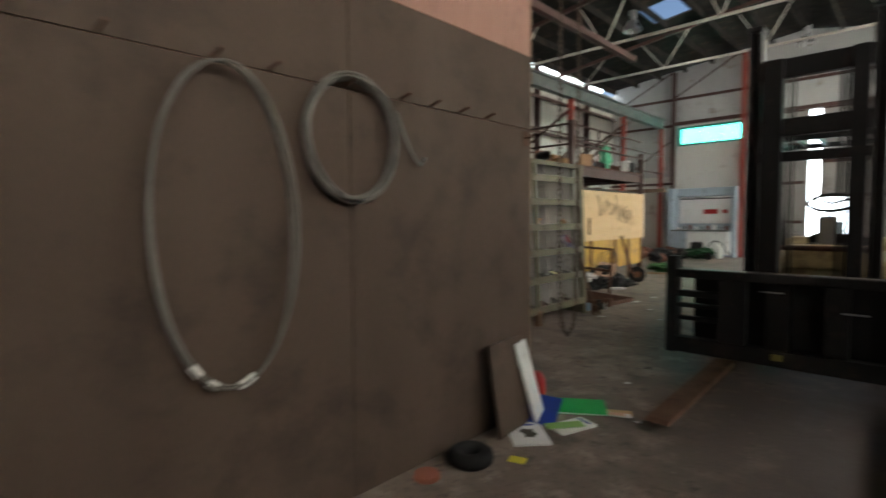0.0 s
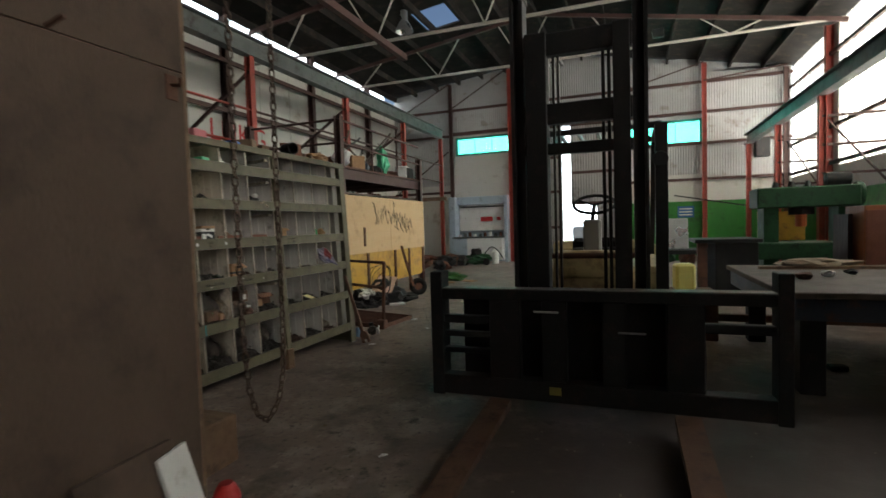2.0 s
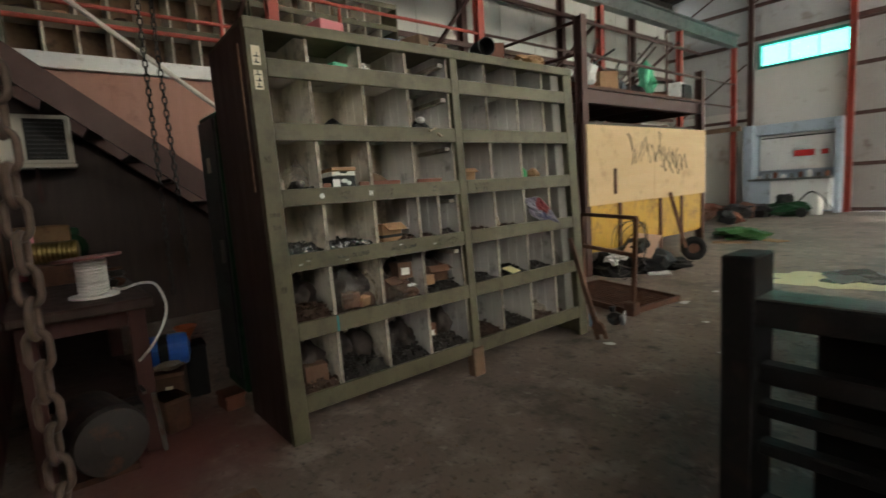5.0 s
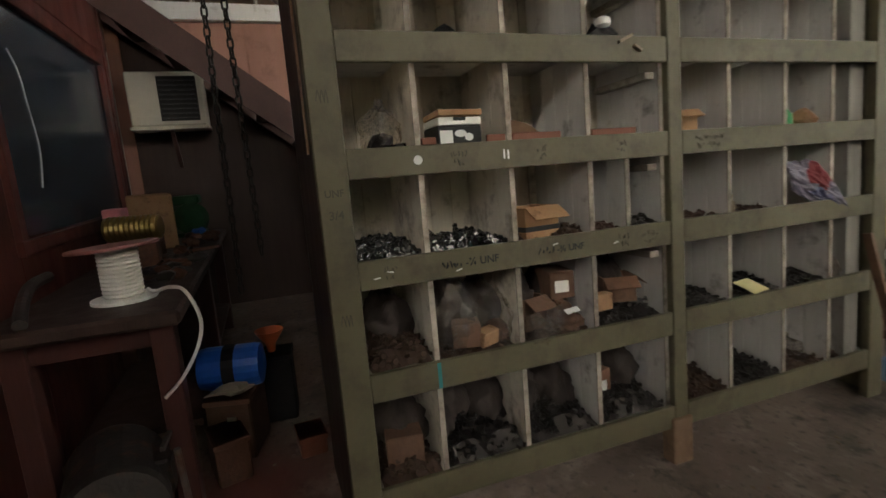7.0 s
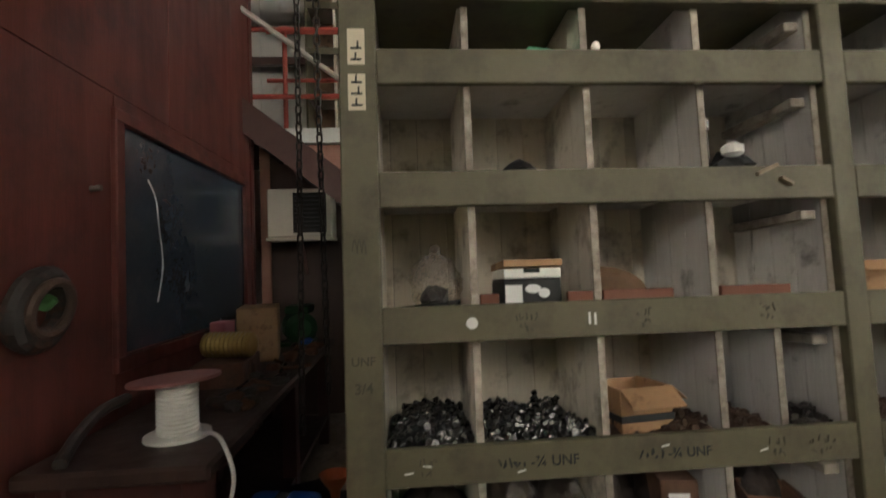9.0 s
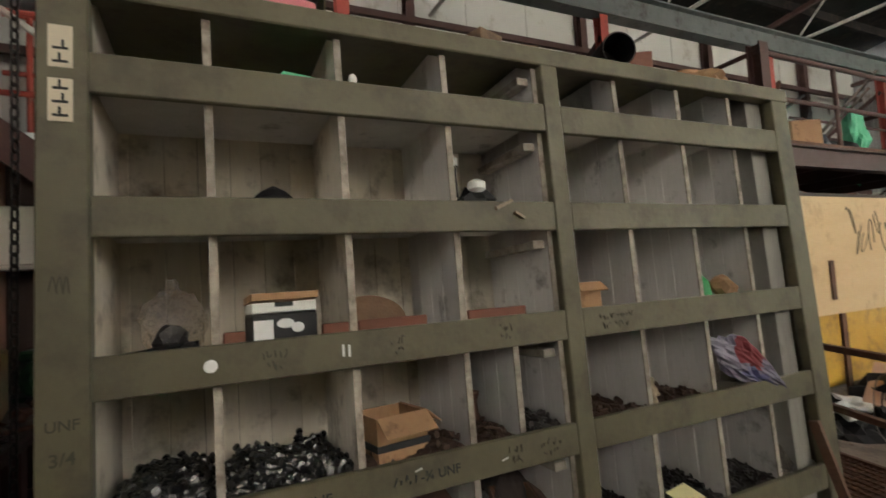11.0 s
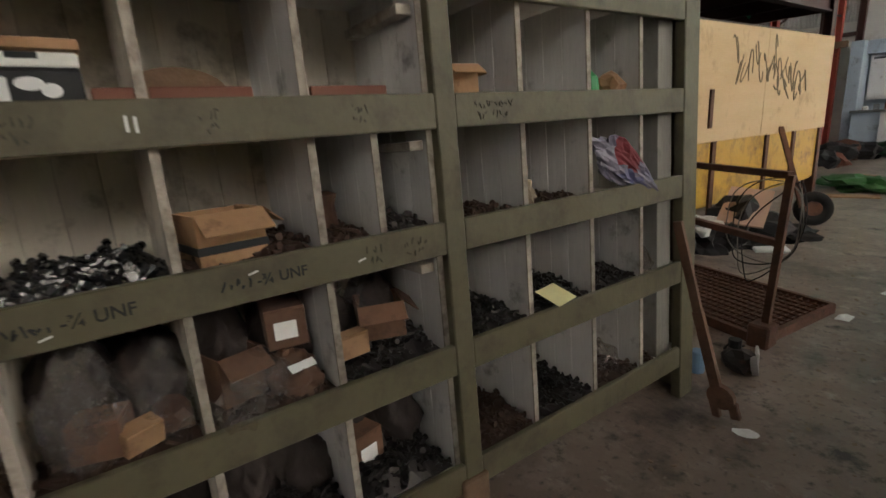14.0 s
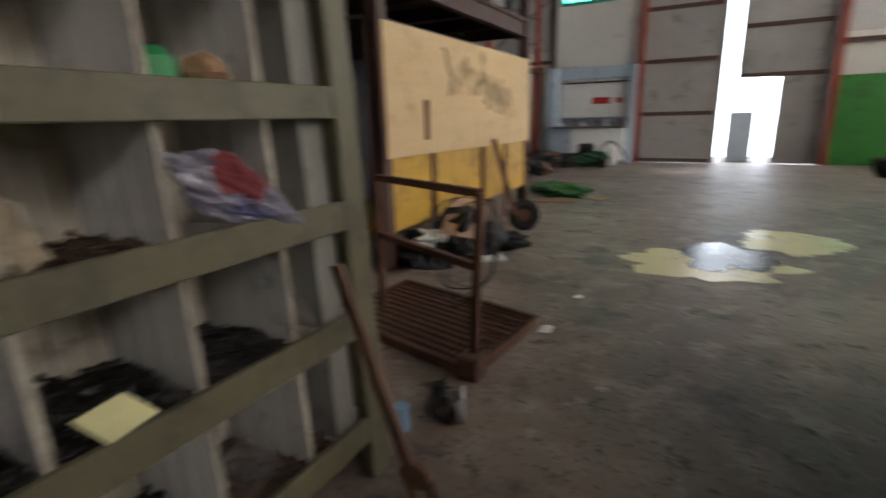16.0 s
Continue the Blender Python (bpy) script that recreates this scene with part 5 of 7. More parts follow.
def fork(x):
    bm = bmesh.new()
    prof = [(FY + 0.02, 0.09), (4.48, 0.055), (4.45, 0.07), (4.5, 0.085), (FY - 0.01, 0.15), (FY + 0.02, 0.15)]
    va = [bm.verts.new((x - 0.075, y, z)) for y, z in prof]
    vb = [bm.verts.new((x + 0.075, y, z)) for y, z in prof]
    bm.faces.new(va)
    bm.faces.new(vb[::-1])
    for i in range(len(prof)):
        j = (i + 1) % len(prof)
        bm.faces.new((va[i], vb[i], vb[j], va[j]))
    return part("fork", bm, M_FORK, fk, "rusty worn lifting fork")


fork(0.15)
fork(1.36)
for x0, x1 in ((0.20, 0.30), (1.06, 1.16)):
    o = part("outer_mast", ibeam(bmesh.new(), ((x0 + x1) / 2, FY + 0.42, 0.1), ((x0 + x1) / 2, FY + 0.42, 3.06), 0.16, 0.1, 0.025, 0.02), M_MAST, fk)
    part("mast_cap", bxm((x0 - 0.01, FY + 0.33, 3.06), (x1 + 0.01, FY + 0.51, 3.11), bevel=0.01), M_MAST, o)
for x0, x1 in ((0.315, 0.47), (0.93, 1.045)):
    fpart("inner_mast", (x0, FY + 0.3, 0.12), (x1, FY + 0.46, 2.78), M_BLACK)
fpart("mast_cross_bar", (0.3, FY + 0.34, 2.12), (1.06, FY + 0.42, 2.27))
fpart("mast_cross_bar", (0.3, FY + 0.34, 1.90), (1.06, FY + 0.42, 1.98))
fpart("mast_cross_bar", (0.3, FY + 0.34, 2.62), (1.06, FY + 0.42, 2.78))
part("mast_tie", bar((0.3, FY + 0.5, 1.14), (1.06, FY + 0.5, 1.14), 0.022), M_RUST, fk)
for x in (0.86, 0.90):
    part("hydraulic_hose", bar((x, FY + 0.45, 0.9), (x, FY + 0.45, 2.7), 0.013, 8), M_BLACK, fk)
for x in (0.50, 0.535):
    part("lift_chain", bxm((x, FY + 0.4, 0.9), (x + 0.018, FY + 0.43, 2.66)), M_BOLTDARK, fk)
bd = fpart("body", (0.06, FY + 1.15, 0.35), (1.32, FY + 3.3, 1.0), M_CREAMPAINT, "cream painted body", 0.04)
fpart("dash", (0.38, FY + 1.1, 0.9), (1.02, FY + 1.3, 1.14), M_CREAMPAINT, "scratched cream dash panel", 0.015)
fpart("floor_plate", (0.1, FY + 0.7, 0.35), (1.28, FY + 1.15, 0.42), M_BLACK)
fpart("column", (0.62, FY + 1.35, 1.0), (0.78, FY + 1.5, 1.42), plain("grey_cowl", (0.25, 0.24, 0.22)), "grey steering column cowl", 0.02)
sw = part("steering_wheel", torus(bmesh.new(), 0.185, 0.016, 28, 8, pose(0.72, FY + 1.45, 1.56, 28, 0, 0)), M_BLACK, fk, "black steering wheel")
for a in range(3):
    part("spoke", bar((0.72, FY + 1.45, 1.55), Vector((0.72, FY + 1.45, 1.56)) + Matrix.Rotation(radians(28), 3, "X") @ Vector((0.18 * math.cos(a * 2.09 + 0.5), 0.18 * math.sin(a * 2.09 + 0.5), 0)), 0.011, 6), M_BLACK, sw)
part("steering_shaft", bar((0.7, FY + 1.44, 1.4), (0.72, FY + 1.45, 1.555), 0.02), M_BLACK, fk)
fpart("seat_back", (0.42, FY + 2.3, 1.0), (0.95, FY + 2.45, 1.22), M_RUBBER, "black seat back", 0.04)
fpart("seat_cushion", (0.42, FY + 1.9, 1.0), (0.95, FY + 2.3, 1.12), M_RUBBER, "black seat cushion", 0.04)
fpart("counterweight", (0.04, FY + 3.0, 0.4), (1.34, FY + 3.7, 1.15), M_CREAMPAINT, "", 0.08)
for x in (0.1, 1.26):
    xg = 0.08 if x < 1 else 1.28
    part("guard_post", bxm((xg - 0.05, FY + 1.12, 0.42), (xg + 0.05, FY + 1.19, 2.2), bevel=0.006), M_MAST, fk)
    part("guard_post", beam(bmesh.new(), (x, FY + 2.9, 1.0), (x, FY + 2.05, 2.2), 0.05, 0.07), M_MAST, fk)
    part("guard_rail", beam(bmesh.new(), (x, FY + 1.2, 2.2), (x, FY + 2.05, 2.2), 0.05, 0.06), M_MAST, fk)
for yy in (1.22, 2.0):
    part("guard_bar", beam(bmesh.new(), (0.1, FY + yy, 2.2), (1.26, FY + yy, 2.2), 0.05, 0.05), M_MAST, fk)
for i in range(6):
    part("guard_bar", beam(bmesh.new(), (0.27 + 0.165 * i, FY + 1.22, 2.2), (0.27 + 0.165 * i, FY + 2.0, 2.2), 0.025, 0.035), M_MAST, fk)
wl2 = part("work_light", lathe(bmesh.new(), [(0.02, -0.06), (0.045, -0.04), (0.065, 0.02), (0.06, 0.03)], 16, pose(1.27, FY + 1.12, 1.9, 90, 0, 0)), M_MAST, fk, "round work light")
for x0, x1, y, r in ((-0.14, 0.14, FY + 0.78, 0.36), (1.24, 1.52, FY + 0.78, 0.36), (0.02, 0.24, FY + 3.0, 0.28), (1.16, 1.38, FY + 3.0, 0.28)):
    w = part("wheel", lathe(bmesh.new(), [(r * 0.55, x0), (r * 0.93, x0), (r, x0 + 0.04), (r, x1 - 0.04), (r * 0.93, x1), (r * 0.55, x1)], 32, Matrix(((0, 0, 1, 0), (1, 0, 0, y), (0, 1, 0, r), (0, 0, 0, 1)))), M_RUBBER, fk, "black solid tyre")
    part("rim", lathe(bmesh.new(), [(r * 0.2, x0 + 0.02), (r * 0.54, x0 + 0.05), (r * 0.54, x1 - 0.05), (r * 0.2, x1 - 0.02)], 20, Matrix(((0, 0, 1, 0), (1, 0, 0, y), (0, 1, 0, r), (0, 0, 0, 1)))), M_CREAMPAINT, w)


# ---- things by the partition ----
def coil(name, label, y, z, ry, rz, turns, r, mt, x, seed):
    e = thing(name, label, "hose coil")
    for i in range(turns):
        # a ring of even thickness on an oval path
        bm = bmesh.new()
        pts = []
        for j in range(31):
            a = 2 * math.pi * j / 30
            f = 1 + 0.03 * math.sin(2 * a + i + seed) + 0.015 * i
            pts.append((x + 0.014 * (i % 3) + 0.008 * math.sin(3 * a + i), y + ry * f * math.sin(a), z + rz * f * math.cos(a)))
        rope(bm, pts, r, 8)
        part("loop", bm, mt, e, smooth=True)
    return e


hc = coil("hose_coil", "pale grey hose hanging in a long loop from pegs", 2.03, 1.39, 0.28, 0.65, 3, 0.0058, M_HOSE, PX + 0.03, 3)
for a in (-0.32, -0.2, 0.25, 0.5):
    part("tape_wrap", bar((PX + 0.036, 2.03 + 0.28 * math.sin(math.pi + a), 1.39 + 0.655 * math.cos(math.pi + a)), (PX + 0.036, 2.03 + 0.28 * math.sin(math.pi + a + 0.12), 1.39 + 0.655 * math.cos(math.pi + a + 0.12)), 0.018), M_WHITEPLASTIC, hc, "white tape wrapped on the hose")
coil("hose_coil", "grey hose coiled in a ring on a peg of the partition", 2.645, 1.81, 0.25, 0.275, 8, 0.0058, M_HOSE, PX + 0.03, 7)
part("loose_end", rope(bmesh.new(), [(PX + 0.03, 2.93, 1.98), (PX + 0.03, 3.02, 1.8), (PX + 0.03, 3.10, 1.72), (PX + 0.025, 3.14, 1.76)], 0.009), M_HOSE, hc)
solo("leaning_board", bxm((-0.012, -0.19, 0), (0.012, 0.19, 0.6), pose(PX + 0.13, 3.86, 0.004, 0, -9, 4), bevel=0.002), M_HARD, "brown hardboard offcut leaning on the partition", "board")
solo("leaning_strip", bxm((-0.012, -0.075, 0), (0.012, 0.075, 0.57), pose(PX + 0.17, 4.1, 0.006, 5, -14, 8), bevel=0.004), M_WHITE, "scuffed white board leaning on hardboard", "board")
solo("red_can", lathe(bmesh.new(), [(0.05, 0), (0.062, 0.01), (0.062, 0.19), (0.045, 0.23), (0.03, 0.25)], 18, pose(PX - 0.03, 4.37, 0.001)), M_RED, "red plastic bottle standing on the floor", "bottle")


def book(x, y, z, w, d, h, turn, mt, label, extra=None, lift=0, roll=0):
    e = thing("magazine", label, "magazine", pose(x, y, z, lift, roll, turn), "magazines on the floor")
    part("pages", bxm((-w / 2 + 0.003, -d / 2 + 0.003, 0.001), (w / 2 - 0.003, d / 2 - 0.003, h - 0.001)), M_PAPER, e)
    part("cover", bxm((-w / 2, -d / 2, h - 0.001), (w / 2, d / 2, h + 0.001)), mt, e)
    part("back_cover", bxm((-w / 2, -d / 2, 0), (w / 2, d / 2, 0.001)), mt, e)
    if extra:
        part("picture", lump(bmesh.new(), (w * 0.05, 0.0, h + 0.0012), (w * 0.22, d * 0.2, 0.0012), 33, 0.5), extra, e)
        part("title_bar", bxm((-w * 0.4, d * 0.34, h + 0.0011), (w * 0.3, d * 0.42, h + 0.0018)), M_BLUEBOOK, e)
    return e


book(-0.455, 3.86, 0.0, 0.24, 0.33, 0.012, 48, M_PAPER, "white magazine with a dark picture on the floor", M_INKFADE)
book(-0.55, 4.16, 0.055, 0.26, 0.30, 0.012, 20, M_BLUEBOOK, "dark blue folder propped on other papers", None, 20, 4)
book(-0.42, 4.44, 0.03, 0.42, 0.2, 0.012, 34, M_GREEN, "bright green cover lying on papers", None, 10)
book(-0.30, 4.17, 0.0, 0.16, 0.30, 0.014, -18, M_PAPER, "creased white magazine on the floor", M_LEAF)
book(-0.33, 4.12, 0.016, 0.09, 0.26, 0.006, -38, plain("lime_cover", (0.25, 0.45, 0.12)), "folded lime green leaflet on a magazine")
book(-0.20, 4.58, 0.0, 0.10, 0.26, 0.01, -62, plain("orange_cover", (0.6, 0.4, 0.2)), "orange leaflet fanned out on the floor")
book(-0.19, 4.53, 0.011, 0.06, 0.26, 0.006, -68, M_PAPER, "white leaflet fanned out on the floor")
book(-0.21, 4.50, 0.018, 0.05, 0.24, 0.005, -56, plain("peach_cover", (0.7, 0.42, 0.3)), "peach leaflet fanned out on the floor")
solo("yellow_scrap", bxm((-0.05, -0.035, 0.001), (0.05, 0.035, 0.006), pose(-0.3, 3.53, 0, 0, 0, 20)), plain("yellow_card", (0.75, 0.65, 0.05)), "yellow card scrap on the floor", "card")
solo("toy_tyre", torus(bmesh.new(), 0.09, 0.045, 28, 10, pose(-0.48, 3.32, 0.045)), M_RUBBER, "small black rubber tyre lying on the floor", "tyre", smooth=True)
solo("brick_puck", lathe(bmesh.new(), [(0.06, 0), (0.075, 0.01), (0.07, 0.035), (0.05, 0.04)], 14, pose(-0.54, 3.02, 0)), plain("terracotta", (0.38, 0.13, 0.08), 0.8), "round terracotta lump on the floor", "lump")
tb = thing("timber_block", "rough timber block standing behind the partition", "timber", pose(-1.37, 4.85, 0))
part("block", bxm((-0.14, -0.145, 0), (0.14, 0.145, 0.29), bevel=0.01), M_TIMBER, tb)


# ---- hanging chains ----
def link_mesh(R, r):
    bm = bmesh.new()
    k = 14
    rings = []
    for i in range(k):
        a = 2 * math.pi * i / k
        cx, cz = 0.55 * R * math.sin(a), R * math.cos(a) * 0.72 + (0.36 * R if math.cos(a) > 0 else -0.36 * R)
        nx, nz = math.sin(a), math.cos(a)
        rings.append([bm.verts.new((cx + nx * r * math.cos(b), r * math.sin(b), cz + nz * r * math.cos(b))) for b in (0, 1.0472, 2.0944, 3.1416, 4.1888, 5.236)])
    for i in range(k):
        for j in range(6):
            bm.faces.new((rings[i][j], rings[(i + 1) % k][j], rings[(i + 1) % k][(j + 1) % 6], rings[i][(j + 1) % 6]))
    me = bpy.data.meshes.new("link")
    bm.to_mesh(me)
    bm.free()
    for p in me.polygons:
        p.use_smooth = True
    return me


def chain(name, label, pts, R, r, mt):
    e = thing(name, label, "chain")
    me = link_mesh(R, r)
    me.materials.append(mt)
    step = 2 * (1.08 * R - r) * 0.98
    P = [Vector(p) for p in pts]
    line = []
    for a, b in zip(P, P[1:]):
        n = max(1, int((b - a).length / 0.004))
        line += [a + (b - a) * i / n for i in range(n)]
    acc, last, i = 0.0, line[0], 0
    for p, q in zip(line, line[1:]):
        acc += (q - p).length
        if acc >= step:
            acc = 0
            d = (last - q).normalized()
            o = new("link", me)
            o.parent = e
            o.matrix_basis = Matrix.Translation((last + q) / 2) @ d.to_track_quat("Z", "Y").to_matrix().to_4x4() @ Matrix.Rotation(radians(90 * (i % 2) + 20), 4, "Z")
            last = q
            i += 1
    return e


loop = [(-0.45, 4.24, 5.22), (-0.45, 4.24, 1.0), (-0.45, 4.26, 0.75), (-0.45, 4.3, 0.62), (-0.45, 4.37, 0.57), (-0.45, 4.44, 0.63), (-0.45, 4.48, 0.76), (-0.45, 4.49, 1.0), (-0.45, 4.49, 5.22)]
chain("hoist_chain", "rusty hoist chain hanging in a long loop from above", loop, 0.020, 0.0045, M_CHAIN)
solo("chain_hoist", bxm((-0.55, 4.1, 5.2), (-0.35, 5.06, 5.66), bevel=0.03), M_MAST, "dark chain hoist hung from the roof steel", "hoist")
chain("lifting_chain", "dark oily chain hanging beside the rack", [(-3.2, 5.13, 4.8), (-3.19, 5.12, 2.0), (-3.18, 5.11, 0.75)], 0.022, 0.005, M_BOLTDARK)
chain("lifting_chain", "dark oily chain hanging beside the rack", [(-3.24, 5.2, 4.8), (-3.22, 5.2, 2.2), (-3.2, 5.22, 0.9)], 0.022, 0.005, M_BOLTDARK)
solo("chain_beam", beam(bmesh.new(), (-3.22, 4.3, 4.84), (-3.22, 12.0, 4.84), 0.1, 0.12), M_BROWNSTEEL, "brown steel beam carrying the chains", "beam")

# ---- workbench along the office wall ----
wbn = thing("workbench", "long dark workbench with red-brown legs, cluttered with parts", "workbench")
part("top", bxm((-5.45, 4.33, 0.79), (-2.66, 4.93, 0.845), bevel=0.012), M_DARKWOOD, wbn)
for x in (-2.78, -4.1, -5.3):
    for y in (4.4, 4.85):
        part("leg", bxm((x - 0.045, y - 0.04, 0), (x + 0.045, y + 0.04, 0.79), bevel=0.004), M_LEGWOOD, wbn)
part("rail", bxm((-2.8, 4.44, 0.7), (-2.76, 4.81, 0.785)), M_LEGWOOD, wbn)
part("lower_shelf", bxm((-5.3, 4.4, 0.2), (-3.1, 4.88, 0.23)), M_DARKWOOD, wbn)
sp = thing("rope_spool", "spool of white cord with a red-brown top flange", "spool", pose(-2.97, 4.7, 0.846))
part("flange", lathe(bmesh.new(), [(0.115, 0), (0.115, 0.012)], 28), M_WHITEPLASTIC, sp)
part("flange", lathe(bmesh.new(), [(0.03, 0.205), (0.158, 0.205), (0.16, 0.211), (0.158, 0.217), (0.03, 0.217)], 32, pose(0, 0, 0, 3, -2, 0)), plain("maroon_flange", (0.28, 0.12, 0.11)), sp, "maroon top flange")
bm = bmesh.new()
prof = [(0.05, 0.013)]
for i in range(12):
    z = 0.016 + i * 0.0155
    prof += [(0.068, z), (0.074, z + 0.0077), (0.068, z + 0.0150)]
prof.append((0.05, 0.204))
part("wound_cord", lathe(bm, prof, 28), M_WHITEPLASTIC, sp)
part("loose_cord", rope(bmesh.new(), [(0.0, 0.085, 0.03), (0.08, 0.12, 0.03), (0.18, 0.19, 0.06), (0.25, 0.25, 0.05), (0.255, 0.285, -0.056), (0.25, 0.265, -0.156), (0.25, 0.20, -0.266), (0.25, 0.13, -0.336)], 0.007), M_WHITEPLASTIC, sp)
solo("tin_funnel", rope(bmesh.new(), [(-2.7, 4.46, 0.86), (-2.85, 4.42, 0.90), (-3.05, 4.38, 0.93), (-3.25, 4.37, 0.93)], 0.022, 10), M_GREASE, "dusty grey hose lying on the bench", "hose")
solo("brass_coil", lathe(bmesh.new(), [(0.05, -0.14), (0.066, -0.135)] + [(0.066 + 0.006 * (i % 2), -0.13 + 0.013 * i) for i in range(21)] + [(0.066, 0.135), (0.05, 0.14)], 20, pose(-3.9, 4.57, 1.045, 0, 90, 78)), M_BRASS, "brassy wound coil lying on the bench", "coil")
solo("parts_tray", bxm((-0.2, -0.13, 0), (0.2, 0.13, 0.126), pose(-3.9, 4.56, 0.8455, 0, 0, 4), bevel=0.006), M_RUST, "rusty steel tray under a brass coil", "tray")
solo("parts_box", bxm((-0.2, -0.13, 0), (0.2, 0.13, 0.36), pose(-4.62, 4.53, 0.8455, 0, 0, 12), bevel=0.008), M_CARD, "brown cardboard box on the workbench", "box")
solo("pink_packet", bxm((-0.06, -0.05, 0), (0.06, 0.05, 0.3), pose(-4.22, 4.42, 0.846, 0, 0, -10), bevel=0.006), M_PINKBOX, "small pink packet on the workbench", "packet")
gm = thing("green_motor", "small dark green motor housing on the workbench", "motor", pose(-5.2, 4.68, 0.846) @ Matrix.Scale(1.5, 4))
part("housing", lathe(bmesh.new(), [(0.05, -0.1), (0.085, -0.08), (0.085, 0.08), (0.05, 0.1)], 18, pose(0, 0, 0.09, 0, 90, 20)), M_PRESS, gm)
part("cover", bxm((-0.09, -0.06, 0.165), (0.08, 0.07, 0.21), bevel=0.01), M_PRESS, gm)
part("foot", bxm((-0.1, -0.08, 0), (0.1, 0.08, 0.02)), M_PRESS, gm)
solo("blue_rag", lump(bmesh.new(), (-5.1, 4.75, 0.88), (0.07, 0.06, 0.035), 81, 0.4), M_BLUE, "crumpled blue rag on the bench end", "rag")
solo("glass_jar", lathe(bmesh.new(), [(0.035, 0), (0.04, 0.005), (0.04, 0.09), (0.03, 0.1), (0.03, 0.115)], 16, pose(-3.85, 4.68, 0.846)), M_BAG, "dusty clear glass jar", "jar")
rs = random.Random(5)
for i in range(30):
    x, y = rs.uniform(-4.95, -3.2), rs.uniform(4.70, 4.89)
    if i % 3 == 0:
        o = solo("tool", bar((-0.1, 0, 0.012), (0.1, 0.02, 0.012), 0.011, 8), M_RUST if i % 2 else M_BOLTZINC, "steel hand tool lying on the bench", "tool", "tools on the bench", m=pose(x, y, 0.846, 0, 0, rs.uniform(0, 180)))
    else:
        o = solo("machine_part", lump(bmesh.new(), (0, 0, 0.02), (0.05, 0.04, 0.026), 90 + i, 0.3), M_RUST if i % 2 else M_GREASE, "rusty machine part among bench clutter", "machine part", "parts on the bench", m=pose(x, y, 0.846, 0, 0, 40 * i))
bl = thing("hose_coil", "dirty coiled hose hung flat on the red office wall", "hose coil", pose(-2.9, PY, 1.33))
part("coil", torus(bmesh.new(), 0.115, 0.042, 24, 10, pose(0, 0.047, 0.0, 82, 8, 0), 0.01, 3), M_GREASE, bl)
part("loop", torus(bmesh.new(), 0.095, 0.018, 24, 8, pose(0.02, 0.10, 0.01, 78, -10, 0)), M_CHAIN, bl, "paler loop of cord")
part("cap", lump(bmesh.new(), (0.0, 0.06, 0.03), (0.035, 0.04, 0.03), 82, 0.2), M_LEAF, bl, "green plastic cap")
part("hook", bar((0, 0.0, 0.075), (0, 0.12, 0.085), 0.008), M_BLACK, bl)

# under and beside the bench
gr = thing("electric_motor", "dusty grey-brown electric motor on the floor under the bench", "motor", pose(-2.75, 4.62, 0))
part("barrel", lathe(bmesh.new(), [(0.06, -0.22), (0.16, -0.2), (0.17, -0.17), (0.17, 0.17), (0.16, 0.2), (0.06, 0.22)], 26, pose(0, 0, 0.19, 0, 90, 12)), M_GREASE, gr)
part("terminal_box", bxm((-0.08, 0.1, 0.16), (0.09, 0.2, 0.3), bevel=0.01), M_GREASE, gr)
part("base", bxm((-0.16, -0.14, 0), (0.16, 0.14, 0.03)), M_RUST, gr)
part("frame_bar", beam(bmesh.new(), (-0.1, 0.2, 0.36), (0.16, 0.2, 0.38), 0.015, 0.015), M_WORN, gr)
part("crank", bar((0.14, 0.24, 0.36), (0.16, 0.26, 0.05), 0.012), M_WORN, gr, "bare steel crank")
for i, (x, y, w, d, h, mt, lb) in enumerate(((-3.2, 5.02, 0.26, 0.2, 0.3, M_CARDDARK, "dark oily crate on the floor by the bench"), (-3.45, 5.2, 0.18, 0.2, 0.36, M_BLACK, "black ribbed battery case on the floor"), (-3.02, 5.33, 0.16, 0.12, 0.1, M_BROWNWOOD, "brown timber offcut on the red-stained floor"),
                                           (-2.98, 4.98, 0.2, 0.14, 0.2, M_RUST, "rusty steel box on the floor"), (-3.7, 5.0, 0.3, 0.25, 0.28, M_DARKWOOD, "dark wooden crate by the bench"))):
    e = thing("floor_box", lb, "box", pose(x, y, 0, 0, 0, 10 * i - 15))
    part("body", bxm((-w / 2, -d / 2, 0), (w / 2, d / 2, h), bevel=0.008), mt, e)
    part("rim", bxm((-w / 2 - 0.005, -d / 2 - 0.005, h - 0.025), (w / 2 + 0.005, d / 2 + 0.005, h), bevel=0.003), mt, e)
solo("crate_label", bxm((0, -0.02, -0.05), (0.002, 0.02, 0.05), pose(-3.065, 5.0, 0.17, 0, 0, -15)), M_TAPE, "peeling paper label on a crate", "label")
bt = thing("blue_machine", "bright blue pump body on dark crates", "pump", pose(-3.22, 5.02, 0.301, 0, 0, 20) @ Matrix.Scale(1.35, 4))
part("tank", lathe(bmesh.new(), [(0.03, -0.11), (0.07, -0.1), (0.075, -0.08), (0.075, 0.08), (0.07, 0.1), (0.03, 0.11)], 20, pose(0, 0, 0.075, 0, 90, 60)), M_BLUE, bt)
part("band", lathe(bmesh.new(), [(0.0765, -0.02), (0.0775, -0.015), (0.0775, 0.015), (0.0765, 0.02)], 20, pose(0, 0, 0.075, 0, 90, 60)), M_BLACK, bt)
part("cloth", lump(bmesh.new(), (0.06, -0.02, 0.02), (0.06, 0.07, 0.02), 83, 0.4), M_CLOTH, bt, "pale rag over the pump foot")
